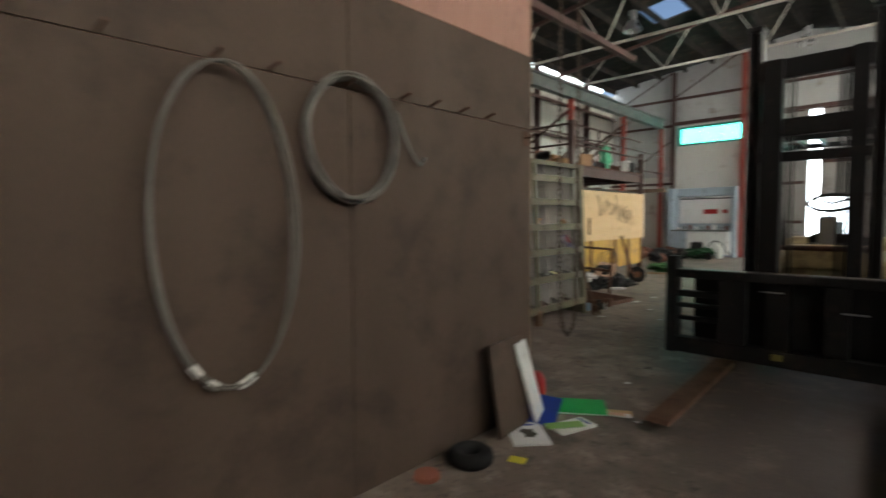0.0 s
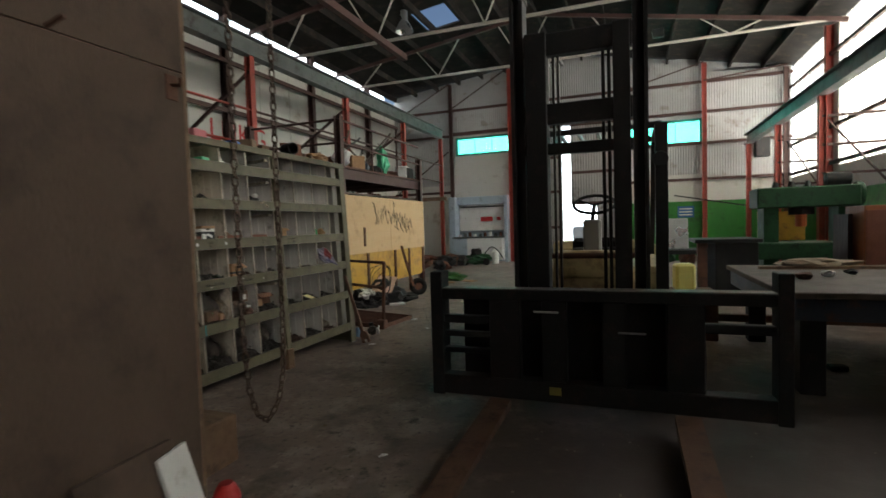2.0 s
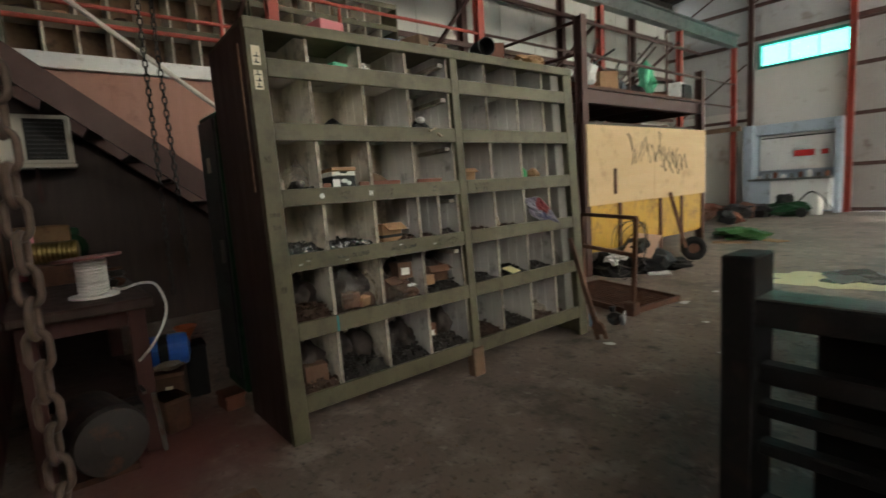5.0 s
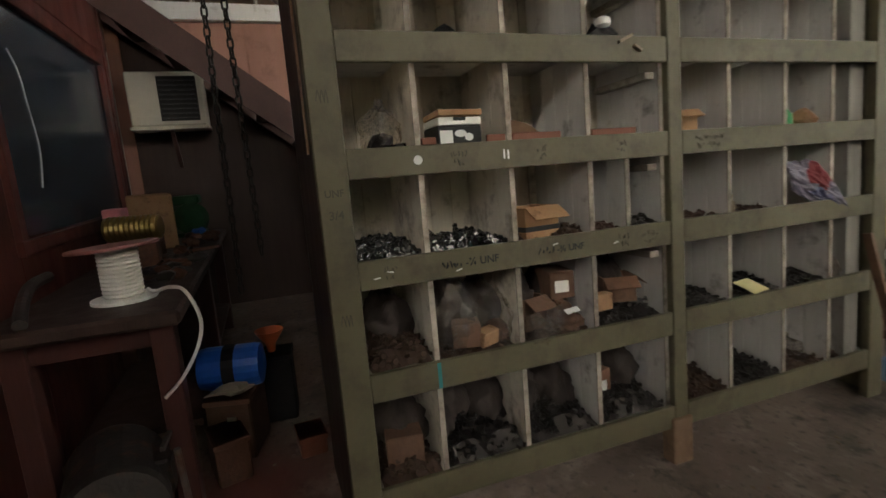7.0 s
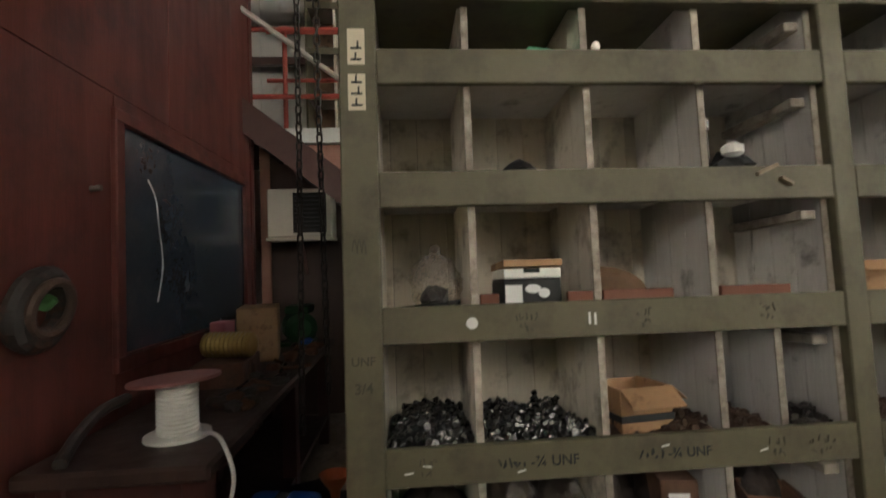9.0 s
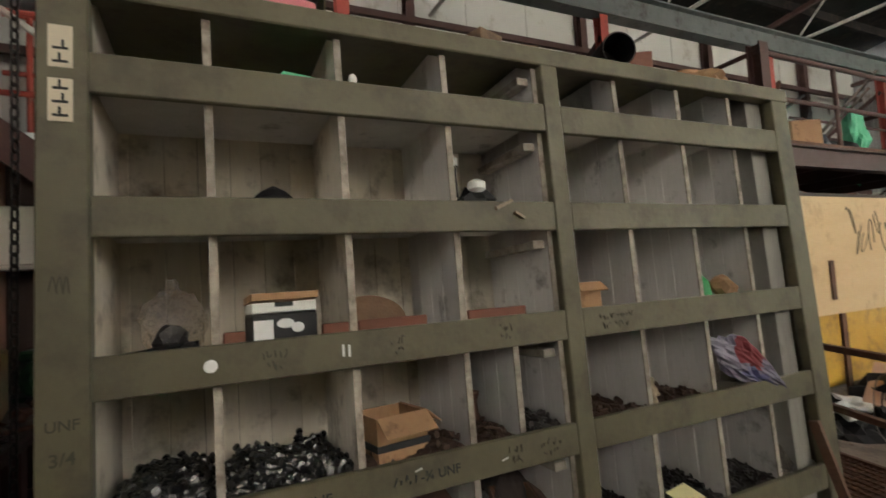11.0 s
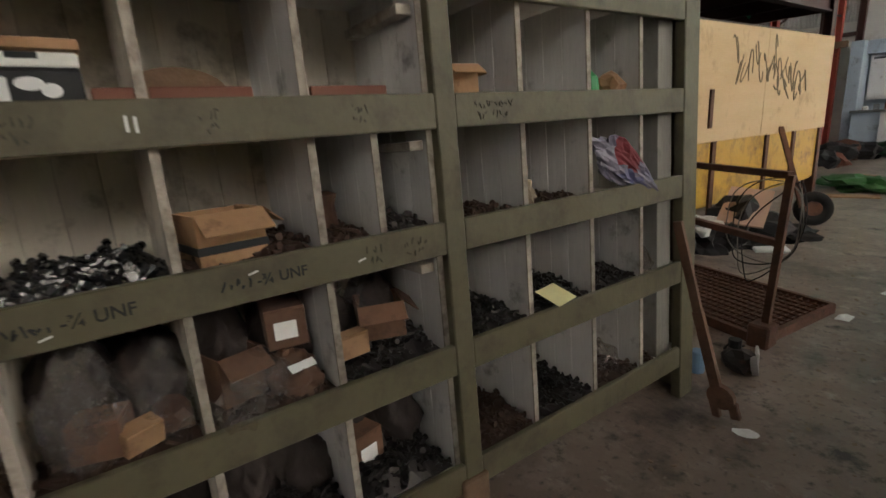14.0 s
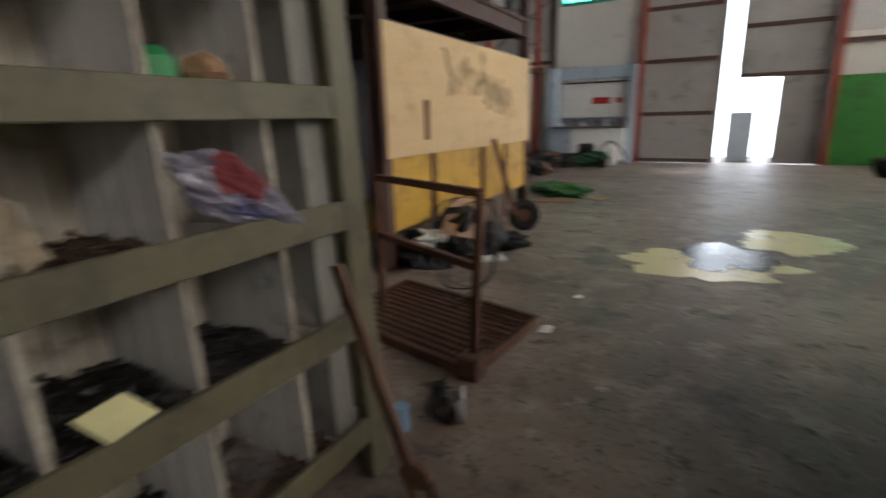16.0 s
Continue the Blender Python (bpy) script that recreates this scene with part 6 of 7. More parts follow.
solo("orange_funnel", lathe(bmesh.new(), [(0.02, 0), (0.025, 0.04), (0.07, 0.11), (0.075, 0.12), (0.07, 0.12), (0.02, 0.045)], 18, pose(-3.45, 5.2, 0.361)), M_ORANGE, "rusty orange funnel on a battery case", "funnel")
ec = thing("electrical_cabinet", "dark green steel cabinet standing behind the rack", "cabinet", pose(-3.35, 5.75, 0))
part("body", bxm((-0.2, -0.28, 0), (0.2, 0.3, 1.88), bevel=0.01), M_PRESS, ec)
d = part("door", bxm((-0.17, -0.3, 0.1), (0.17, -0.281, 1.84), bevel=0.004), M_MAST, ec)
part("handle", bxm((0.1, -0.32, 0.9), (0.13, -0.3, 1.05)), M_WORN, d)
part("tag", bxm((-0.05, -0.302, 1.5), (0.03, -0.3, 1.6)), M_TAPE, d)
ac = thing("air_conditioner", "old beige air conditioner with a dark grille on the wall", "air conditioner", pose(-6.0, 4.58, 1.76))
part("case", bxm((-0.12, -0.3, 0), (0.2, 0.3, 0.46), bevel=0.012), M_BEIGE, ac)
part("grille", bxm((0.2, -0.06, 0.04), (0.206, 0.25, 0.42)), M_BLACK, ac, "dark slotted grille")
for i in range(9):
    part("louvre", bxm((0.206, -0.05, 0.06 + 0.04 * i), (0.211, 0.24, 0.072 + 0.04 * i)), M_MAST, ac)
part("drip_tray", bxm((-0.1, -0.31, -0.03), (0.22, 0.31, -0.001)), M_BEIGE, ac)
part("bracket", beam(bmesh.new(), (-0.13, 0.0, -0.35), (0.15, 0.0, -0.03), 0.03, 0.03), M_BROWNSTEEL, ac)

# racks on the storage deck
def deck_rack(y0, y1, z0, h, cols, label):
    e = thing("deck_rack", label, "storage rack", group="racks on the deck")
    x0, x1 = -7.2, -6.75
    part("back", bxm((x0, y0, z0), (x0 + 0.02, y1, z0 + h)), M_TIMBER, e)
    n = 4 if h > 1.3 else 3
    for i in range(n + 1):
        z = z0 + 0.03 + (h - 0.06) * i / n
        part("rail", bxm((x1 - 0.02, y0, z - 0.04), (x1, y1, z + 0.04), bevel=0.003), M_OLIVE, e)
        part("shelf", bxm((x0 + 0.02, y0 + 0.01, z - 0.01), (x1 - 0.021, y1 - 0.01, z + 0.01)), M_GREYWOOD, e)
    for i in range(cols + 1):
        y = y0 + (y1 - y0) * i / cols
        part("divider", bxm((x0 + 0.021, y - 0.012, z0), (x1 - 0.022 if 0 < i < cols else x1 + 0.004, y + 0.012, z0 + h)), M_CREAM if 0 < i < cols else M_OLIVE, e)
    k = random.Random(int(y0 * 10))
    for i in range(cols):
        for j in range(n):
            if k.random() < 0.6:
                y = y0 + (y1 - y0) * (i + 0.5) / cols
                z = z0 + 0.03 + (h - 0.06) * j / n + 0.012
                o = part("stock", lump(bmesh.new(), (x1 - 0.16, y, z + 0.045), (0.1, 0.13, 0.05), i * 7 + j, 0.35), M_BOLTRUST if k.random() < 0.6 else M_CARD, e, "dusty stored parts")
    return e


deck_rack(4.5, 7.05, 2.861, 2.2, 8, "olive pigeonhole rack full of dusty parts on the deck")
deck_rack(7.1, 9.5, 2.861, 1.45, 8, "low olive pigeonhole rack of dusty parts on the deck")
for y in (4.4, 6.5, 8.1):
    solo("deck_rail_post", bar((BX + 0.02, y, 2.87), (BX + 0.02, y, 3.9), 0.025), M_REDSTEEL, "red pipe post of the deck railing", "railing", "deck railing")
for z in (3.38, 3.88):
    solo("deck_rail", bar((BX + 0.02, PY, z), (BX + 0.02, 8.15, z), 0.022), M_REDSTEEL, "red pipe rail along the storage deck", "railing", "deck railing")

# ---- storage platform with plywood front ----
SX, SY0, SY1, SB = -3.67, 10.14, 13.56, -5.6
pf = thing("storage_platform", "rust-brown steel storage platform loaded with scrap", "platform")
for x in (SX, SB):
    for y in (SY0, SY1):
        part("post", ibeam(bmesh.new(), (x, y, 0), (x, y, 3.36 if y == SY0 else 3.0), 0.12, 0.12, 0.014, 0.01), M_BROWNSTEEL, pf)
for x in (SX, SB):
    part("edge_beam", ibeam(bmesh.new(), (x, SY0, 2.38), (x, SY1, 2.38), 0.1, 0.2, 0.016, 0.01), M_BROWNSTEEL, pf)
for i in range(5):
    y = SY0 + (SY1 - SY0) * i / 4
    part("cross_beam", beam(bmesh.new(), (SX, y, 2.36), (SB, y, 2.36), 0.06, 0.14), M_BROWNSTEEL, pf)
part("deck_plate", bxm((SB, SY0, 2.485), (SX + 0.04, SY1, 2.51)), M_RUST, pf)
for z in (2.9, 3.3):
    part("guard_rail", bar((SX, SY0, z), (SX, SY1, z - 0.02), 0.022), M_BROWNSTEEL, pf)
    part("guard_rail", bar((SB, SY0, z), (SX, SY0, z), 0.022), M_BROWNSTEEL, pf)
for y in (11.3, 12.4):
    part("guard_post", bar((SX, y, 2.5), (SX, y, 3.5 if y > 12 else 3.3), 0.022), M_BROWNSTEEL, pf)
part("lower_shelf", bxm((SB, SY0 + 0.05, 2.04), (SX - 0.1, SY1, 2.07)), M_DARKWOOD, pf)
part("back_sheet", bxm((SB - 0.02, SY0, 0.1), (SB, SY1, 2.3)), M_DARKWOOD, pf)
pb = thing("plywood_panel", "raw plywood panels with faint black graffiti on the platform front", "panel")
part("sheet", bxm((SX + 0.065, 10.12, 0.94), (SX + 0.08, 11.84, 2.0), bevel=0.002), M_PLY, pb)
part("sheet", bxm((SX + 0.065, 11.845, 0.935), (SX + 0.08, 13.6, 2.0), bevel=0.002), M_PLY, pb)
part("handle", bxm((SX + 0.081, 10.72, 1.07), (SX + 0.10, 10.78, 1.42), bevel=0.004), M_RUST, pb, "rusty strap handle")
ink = plain("weathered_spray", (0.20, 0.155, 0.10), 0.8)
for i in range(22):
    rn = random.Random(300 + i)
    big = i > 11
    yc = 11.15 + 0.11 * i if not big else 11.95 + 0.1 * (i - 12)
    zc = (1.62 if i % 4 else 1.78) if not big else 1.40 + 0.24 * rn.random()
    wy, hz = rn.uniform(0.04, 0.09), rn.uniform(0.10, 0.17)
    ph, ps2, k = rn.uniform(0, 6), rn.uniform(0, 6), rn.choice((1, 2, 2, 3))
    pts = [(SX + 0.0815, yc + wy * math.sin(0.55 * a + ph), zc + hz * math.sin(0.27 * k * a + ps2)) for a in range(9)]
    part("scribble", rope(bmesh.new(), pts, 0.006 if not big else 0.009, 5), ink, pb, "faded spray scribble")
yb = thing("yellow_bin", "yellow steel bin with rusty stakes under the plywood", "bin")
part("front", bxm((SX + 0.02, 10.15, 0.33), (SX + 0.05, 13.5, 0.99), bevel=0.004), M_YELLOW, yb)
part("floor_pan", bxm((SX - 1.2, 10.2, 0.3), (SX + 0.02, 13.5, 0.34)), M_YELLOW, yb)
for y in (10.9, 12.05, 12.75, 13.52):
    part("stake", bxm((SX + 0.051, y - 0.035, 0.0), (SX + 0.075, y + 0.035, 1.02)), M_RUST, yb)
# scrap on the platform
rs = random.Random(11)
for i in range(40):
    y, x = rs.uniform(SY0 + 0.3, SY1 - 0.3), rs.uniform(SX - 1.1, SX - 0.2)
    s = rs.uniform(0.09, 0.2)
    mt = (M_RUST, M_BLACK, M_CARD, M_BLACK, M_BROWNWOOD, M_WHITE, M_BLUEGREY, M_RUST, M_GREASE)[i % 9]
    if i % 2:
        solo("scrap_part", lump(bmesh.new(), (0, 0, s * 0.9), (s, s * 0.8, s * 0.95), 120 + i, 0.3), mt, "dusty scrap part on the platform", "scrap", "scrap on the platform", m=pose(x, y, 2.52, 0, 0, 31 * i))
    else:
        solo("scrap_box", bxm((-s, -s * 0.8, 0), (s, s * 0.8, s * 1.4), bevel=0.012), mt, "old box among scrap on the platform", "box", "boxes on the platform", m=pose(x, y, 2.511, 0, 0, 23 * i))
solo("white_drum", bxm((-0.14, -0.16, 0), (0.14, 0.16, 0.3), pose(SX - 0.25, 13.2, 2.511, 0, 0, 10), bevel=0.02), M_WHITE, "white plastic box on the platform", "box")
gs = lump(bmesh.new(), (0, 0, 0.34), (0.14, 0.13, 0.36), 133, 0.45, 3)
solo("green_sheeting", gs, M_MINT, "crumpled bright green plastic sheeting among the scrap", "sheeting", m=pose(-4.35, 13.05, 2.512))
for i, (y, z0, y1, z1) in enumerate(((10.5, 2.55, 11.3, 3.35), (10.9, 2.9, 11.9, 3.3), (11.5, 2.53, 12.2, 3.15), (11.2, 3.2, 12.6, 2.7))):
    solo("scrap_pipe", bar((SX - 0.2 - 0.15 * i, y, z0), (SX - 0.5 - 0.1 * i, y1, z1), 0.02, 8), (M_RUST, M_BLACK, M_MAST, M_BROWNSTEEL)[i], "dark steel pipe leaning in the platform scrap", "pipe", "pipes in the scrap")
cf = thing("chair_frame", "tubular chair frame leaning among the scrap", "chair frame", pose(SX - 0.5, 12.2, 2.515, 0, 0, 30))
for i in range(5):
    part("slat", bar((-0.35 + 0.16 * i, -0.3, 0.35 + 0.1 * i), (-0.3 + 0.16 * i, 0.35, 0.45 + 0.1 * i), 0.014, 6), M_WORN, cf)
for s in (-0.3, 0.35):
    part("side_rail", bar((-0.4, s, 0.0), (0.4, s, 0.86), 0.018, 8), M_WORN, cf)
for i in range(9):
    y = rs.uniform(SY0 + 0.3, SY1 - 0.3)
    solo("stored_bar", bar((SX - 0.3, y, 2.1), (SX - 0.9, y + rs.uniform(-0.3, 0.3), 2.11), 0.03, 8), (M_RUST, M_GREYSTEEL, M_BROWNWOOD)[i % 3], "steel bar stored under the platform deck", "bar", "bars under the deck")

# bent frame with grating, wire and litter beside the rack
gf = thing("grating_trolley", "rusty steel frame standing on a bar grating on the floor", "trolley")
GZ = 0.032
bm = bmesh.new()
p0, pu, pv = Vector((-2.2, 8.72, GZ)), Vector((0.08, 0.78, 0)), Vector((-1.12, 0.28, 0))
part("grating_edge", beam(bmesh.new(), p0, p0 + pu, 0.03, 0.055), M_RUST, gf)
part("grating_edge", beam(bmesh.new(), p0 + pv, p0 + pu + pv, 0.03, 0.055), M_RUST, gf)
part("grating_edge", beam(bmesh.new(), p0, p0 + pv, 0.03, 0.055), M_RUST, gf)
part("grating_edge", beam(bmesh.new(), p0 + pu, p0 + pu + pv, 0.03, 0.055), M_RUST, gf)
for i in range(1, 26):
    part("grating_bar", beam(bmesh.new(), p0 + pv * i / 26, p0 + pu + pv * i / 26, 0.007, 0.03), M_RUST, gf)
for i in range(1, 12):
    part("grating_rod", bar(p0 + pu * i / 12 + Vector((0, 0, 0.015)), p0 + pv + pu * i / 12 + Vector((0, 0, 0.015)), 0.007, 6), M_RUST, gf)
q0, q1 = Vector((-2.2, 8.76, 0.09)), Vector((-3.02, 9.16, 0.09))
part("upright", beam(bmesh.new(), q0, q0 + Vector((0.04, 0, 0.83)), 0.035, 0.035, (1, 0, 0)), M_RUST, gf)
part("upright", beam(bmesh.new(), q1, q1 + Vector((0, 0, 0.83)), 0.035, 0.035, (1, 0, 0)), M_RUST, gf)
part("top_bar", beam(bmesh.new(), q0 + Vector((0.04, 0, 0.83)), q1 + Vector((0, 0, 0.83)), 0.04, 0.035), M_RUST, gf)
part("mid_bar", beam(bmesh.new(), q0 + Vector((0.02, 0, 0.48)), q1 + Vector((0, 0, 0.48)), 0.04, 0.035), M_RUST, gf)
part("foot_clamp", bxm((-2.26, 8.68, 0.0), (-2.15, 8.8, 0.13), bevel=0.01), M_RUST, gf)
wc = thing("wire_coil", "loops of grey electric wire hung on the rusty frame", "wire")
for i in range(4):
    pts = []
    for j in range(17):
        a = 2 * math.pi * j / 16
        pts.append((-2.33 + (0.22 - 0.02 * i) * math.sin(a + 0.2 * i) + 0.02 * i + 0.02 * math.sin(3 * a + i), 8.90 - 0.05 * math.sin(a) + 0.03 * math.cos(a), 0.65 + (0.22 + 0.02 * i) * math.cos(a) - 0.02 * i + 0.015 * math.sin(2 * a + 2 * i)))
    part("wire", rope(bmesh.new(), pts, 0.0035, 5), M_BLACK if i % 2 else M_HOSE, wc)
sb = thing("small_engine", "small white and black gearbox on the floor by the rack", "gearbox", pose(-2.17, 8.40, 0, 0, 0, 25))
part("block", lump(bmesh.new(), (0, 0, 0.055), (0.075, 0.095, 0.06), 421, 0.3), M_GREASE, sb)
part("gear", lathe(bmesh.new(), [(0.02, 0), (0.045, 0.004), (0.045, 0.03), (0.02, 0.034)], 14, pose(0.05, -0.06, 0.05, 0, 80, 0)), M_ALU, sb)
part("cable", rope(bmesh.new(), [(0.02, 0.05, 0.1), (0.0, 0.12, 0.06), (-0.06, 0.2, 0.006), (-0.02, 0.3, 0.006)], 0.006, 6), M_BLACK, sb)
part("plate", bxm((0.071, -0.05, 0.01), (0.085, 0.06, 0.11), bevel=0.005), M_WHITE, sb, "pale cover plate")
part("knob", bar((-0.02, -0.02, 0.12), (-0.02, -0.02, 0.16), 0.03), M_BLACK, sb)
solo("blue_can", lathe(bmesh.new(), [(0.03, 0), (0.034, 0.004), (0.034, 0.11), (0.03, 0.115)], 16, pose(-2.28, 8.22, 0)), plain("pale_blue_can", (0.2, 0.33, 0.5)), "small pale blue can by the rack foot", "can")
wn2 = thing("giant_wrench", "long rusty spanner leaning against the rack", "wrench")
bm = bmesh.new()
beam(bm, (-2.03, 7.90, 0.12), (-2.11, 7.85, 0.47), 0.042, 0.02, (0, 1, 0))
beam(bm, (-2.105, 7.853, 0.45), (-2.19, 7.80, 0.84), 0.036, 0.016, (0, 1, 0))
part("shaft", bm, M_FORK, wn2)
hm = Matrix.Translation((-2.01, 7.91, 0.075)) @ Matrix.Rotation(radians(-13), 4, "Y") @ Matrix.Rotation(radians(8), 4, "X")
part("jaw_root", lathe(bmesh.new(), [(0.03, -0.012), (0.055, -0.012), (0.055, 0.012), (0.03, 0.012)], 18, hm @ pose(0, 0, 0.03, 90, 0, 0)), M_FORK, wn2)
part("jaw", bxm((-0.055, -0.012, -0.07), (-0.02, 0.012, 0.01), hm, bevel=0.004), M_FORK, wn2)
part("jaw", bxm((0.022, -0.012, -0.065), (0.06, 0.012, 0.01), hm, bevel=0.004), M_FORK, wn2)
solo("cardboard_sheet", bxm((-0.18, -0.36, 0), (0.18, 0.36, 0.012), pose(-3.2, 10.75, 0.37, 17, 6, 18)), plain("pale_cardboard", (0.50, 0.33, 0.24), 0.9), "pale cardboard sheet lying on scrap", "cardboard")
solo("scrap_heap", lump(lump(lump(bmesh.new(), (-3.24, 10.75, 0.14), (0.24, 0.36, 0.24), 141, 0.5, 3), (-3.05, 11.2, 0.06), (0.25, 0.22, 0.08), 142, 0.5, 3), (-3.5, 10.4, 0.05), (0.24, 0.22, 0.2), 143, 0.5, 3), M_BLACK, "low heap of dark scrap and rags", "scrap", kind="stuff")
solo("white_tray", bxm((-0.14, -0.11, 0), (0.14, 0.11, 0.03), pose(-2.97, 10.75, 0.001, 0, 0, 35), bevel=0.01), M_WHITE, "white plastic tray on the floor", "tray")
solo("white_rag", lump(bmesh.new(), (-3.36, 10.36, 0.25), (0.12, 0.14, 0.07), 411, 0.5, 3), M_WHITE, "crumpled dirty white sheet on the scrap heap", "sheet")
ty = thing("tyre", "black pneumatic wheel lying on the floor beside the bin", "wheel", pose(-3.1, 12.05, 0.17, 80, 0, 30))
part("tread", torus(bmesh.new(), 0.125, 0.055, 28, 10), M_RUBBER, ty, smooth=True)
part("rim", lathe(bmesh.new(), [(0.03, -0.04), (0.075, -0.045), (0.075, 0.045), (0.03, 0.04)], 18), M_RUST, ty)
solo("push_handle", beam(bmesh.new(), (-3.15, 11.9, 0.2), (-3.58, 12.3, 1.0), 0.05, 0.03), M_RUST, "rusty steel bar leaning on the yellow bin", "bar")
solo("green_tarp", lump(lump(bmesh.new(), (-3.4, 14.7, 0.08), (0.4, 0.28, 0.13), 151, 0.5, 3), (-3.7, 15.2, 0.06), (0.3, 0.3, 0.11), 152, 0.5, 3), M_LEAF, "crumpled dark green tarpaulin on the floor", "tarpaulin")
for i, (x, y, a) in enumerate(((-3.35, 14.1, 20), (-2.9, 14.6, -30), (-3.9, 16.2, 60))):
    solo("cardboard_scrap", bxm((-0.3, -0.12, 0), (0.3, 0.12, 0.015), pose(x, y, 0.001, 0, 0, a)), M_CARD, "flattened cardboard on the floor", "cardboard", "flattened cardboard")

# ---- kiosk counter at the far wall ----
ks = thing("counter_kiosk", "pale blue counter kiosk with a white board and red sign", "kiosk")
part("frame_post", bxm((-5.5, 20.6, 0), (-5.25, 21.1, 2.5), bevel=0.01), M_KIOSK, ks)
part("frame_post", bxm((-3.38, 20.75, 0), (-3.24, 21.1, 2.5), bevel=0.01), M_KIOSK, ks)
part("header", bxm((-5.25, 20.85, 2.2), (-3.38, 21.1, 2.5), bevel=0.01), M_KIOSK, ks)
part("white_board", bxm((-5.2, 21.02, 1.2), (-3.4, 21.1, 2.19)), M_WHITE, ks, "white back board")
part("dark_line", bxm((-5.15, 21.0, 2.09), (-3.45, 21.019, 2.13)), M_INK, ks)
part("red_sign", bxm((-4.35, 21.0, 1.55), (-3.88, 21.018, 1.72)), M_RED, ks, "red sign")
part("red_sign", bxm((-3.72, 21.0, 1.57), (-3.56, 21.018, 1.7)), M_RED, ks, "small red sign")
part("worktop", bxm((-5.3, 20.4, 0.92), (-3.38, 21.0, 0.98)), M_GREYSTEEL, ks)
part("cabinet_front", bxm((-4.75, 20.45, 0.1), (-3.4, 20.95, 0.92), bevel=0.01), M_WHITE, ks, "white counter front")
part("blue_front", bxm((-5.3, 20.5, 0.1), (-4.76, 20.95, 0.92), bevel=0.01), M_KIOSK, ks)
for i in range(9):
    h = rs.uniform(0.08, 0.28)
    solo("counter_item", lathe(bmesh.new(), [(0.05, 0), (0.06, 0.01), (0.06, h * 0.8), (0.03, h)], 12, pose(-5.1 + 0.2 * i, 20.7, 0.981)), (M_WHITE, M_BAG, M_BROWNWOOD)[i % 3], "small container on the kiosk counter", "container", "containers on the counter")
mw = thing("lawn_mower", "dark green machine with handles in front of the kiosk", "machine", pose(-4.1, 19.6, 0))
part("deck", lump(bmesh.new(), (0, 0, 0.2), (0.45, 0.3, 0.2), 161, 0.3, 3), M_PRESS, mw)
part("engine", lump(bmesh.new(), (-0.05, 0, 0.45), (0.2, 0.2, 0.15), 162, 0.3, 2), M_BLACK, mw)
part("handle", rope(bmesh.new(), [(0.2, 0, 0.3), (0.5, 0, 0.62), (0.75, 0, 0.5), (0.95, 0, 0.2)], 0.02), M_BLACK, mw)
for s in (-0.35, 0.4):
    part("wheel", lathe(bmesh.new(), [(0.04, -0.03), (0.12, -0.03), (0.12, 0.03), (0.04, 0.03)], 16, pose(s, -0.26, 0.12, 90, 0, 0)), M_RUBBER, mw)
solo("white_jug", lathe(bmesh.new(), [(0.12, 0), (0.13, 0.02), (0.13, 0.42), (0.05, 0.52), (0.05, 0.56)], 18, pose(-3.6, 20.2, 0)), M_WHITEPLASTIC, "white plastic drum in front of the counter", "drum")
for i in range(12):
    s = rs.uniform(0.12, 0.28)
    solo("workshop_clutter", lump(bmesh.new(), (0, 0, s * 0.7), (s * 1.3, s, s * 0.75), 170 + i, 0.4, 2), (M_BLACK, M_RUST, M_BROWNWOOD)[i % 3], "dark machine scrap along the far wall", "scrap", "scrap along the wall", m=pose(rs.uniform(-6.6, -4.6), rs.uniform(17.3, 20.2), 0.01, 0, 0, 40 * i))
hb = solo("cross_header", beam(bmesh.new(), (-7.8, 20.4, 2.45), (-5.5, 20.4, 2.45), 0.1, 0.14), M_TIMBER, "pale timber beam between wall posts", "beam")

# ---- machines on the bright side ----
bn = thing("steel_table", "heavy blue-grey steel work table with a worn top", "table")
part("top", bxm((2.12, 7.05, 0.77), (3.9, 9.55, 0.82), bevel=0.008), M_BENCHTOP, bn)
part("apron", bxm((2.16, 7.1, 0.60), (3.85, 9.5, 0.77)), M_BLUEGREY, bn)
for x in (2.34, 3.65):
    for y in (7.28, 9.1):
        part("leg", bxm((x - 0.085, y - 0.085, 0), (x + 0.085, y + 0.085, 0.60), bevel=0.008), M_BLACK, bn)
part("shackle", torus(bmesh.new(), 0.04, 0.01, 14, 6, pose(2.95, 7.08, 0.56, 90, 0, 0)), M_RUST, bn)
part("foot_rail", bxm((1.9, 9.02, 0.22), (3.65, 9.1, 0.3)), M_RUST, bn)
solo("dust_sheet", lump(bmesh.new(), (2.95, 9.2, 0.85), (0.36, 0.2, 0.07), 181, 0.4, 3), M_CLOTH, "crumpled dusty sheet on the steel table", "sheet")
solo("timber_batten", beam(bmesh.new(), (2.35, 9.0, 0.837), (3.6, 9.05, 0.837), 0.08, 0.03), M_TIMBER, "timber batten on the steel table", "batten")
for i in range(5):
    solo("table_clutter", lump(bmesh.new(), (0, 0, 0.03), (0.07, 0.05, 0.03), 185 + i, 0.3), (M_RUST, M_WHITE, M_BLACK)[i % 3], "small metal part on the table", "part", "parts on the table", m=pose(2.5 + 0.24 * i, 8.0 + 0.2 * (i % 3), 0.822, 0, 0, 50 * i))
solo("dropped_block", bxm((-0.07, -0.05, 0), (0.07, 0.05, 0.05), pose(2.75, 8.0, 0.0005, 0, 0, 10), bevel=0.008), M_BLACK, "dark wooden block on the floor under the table", "block")
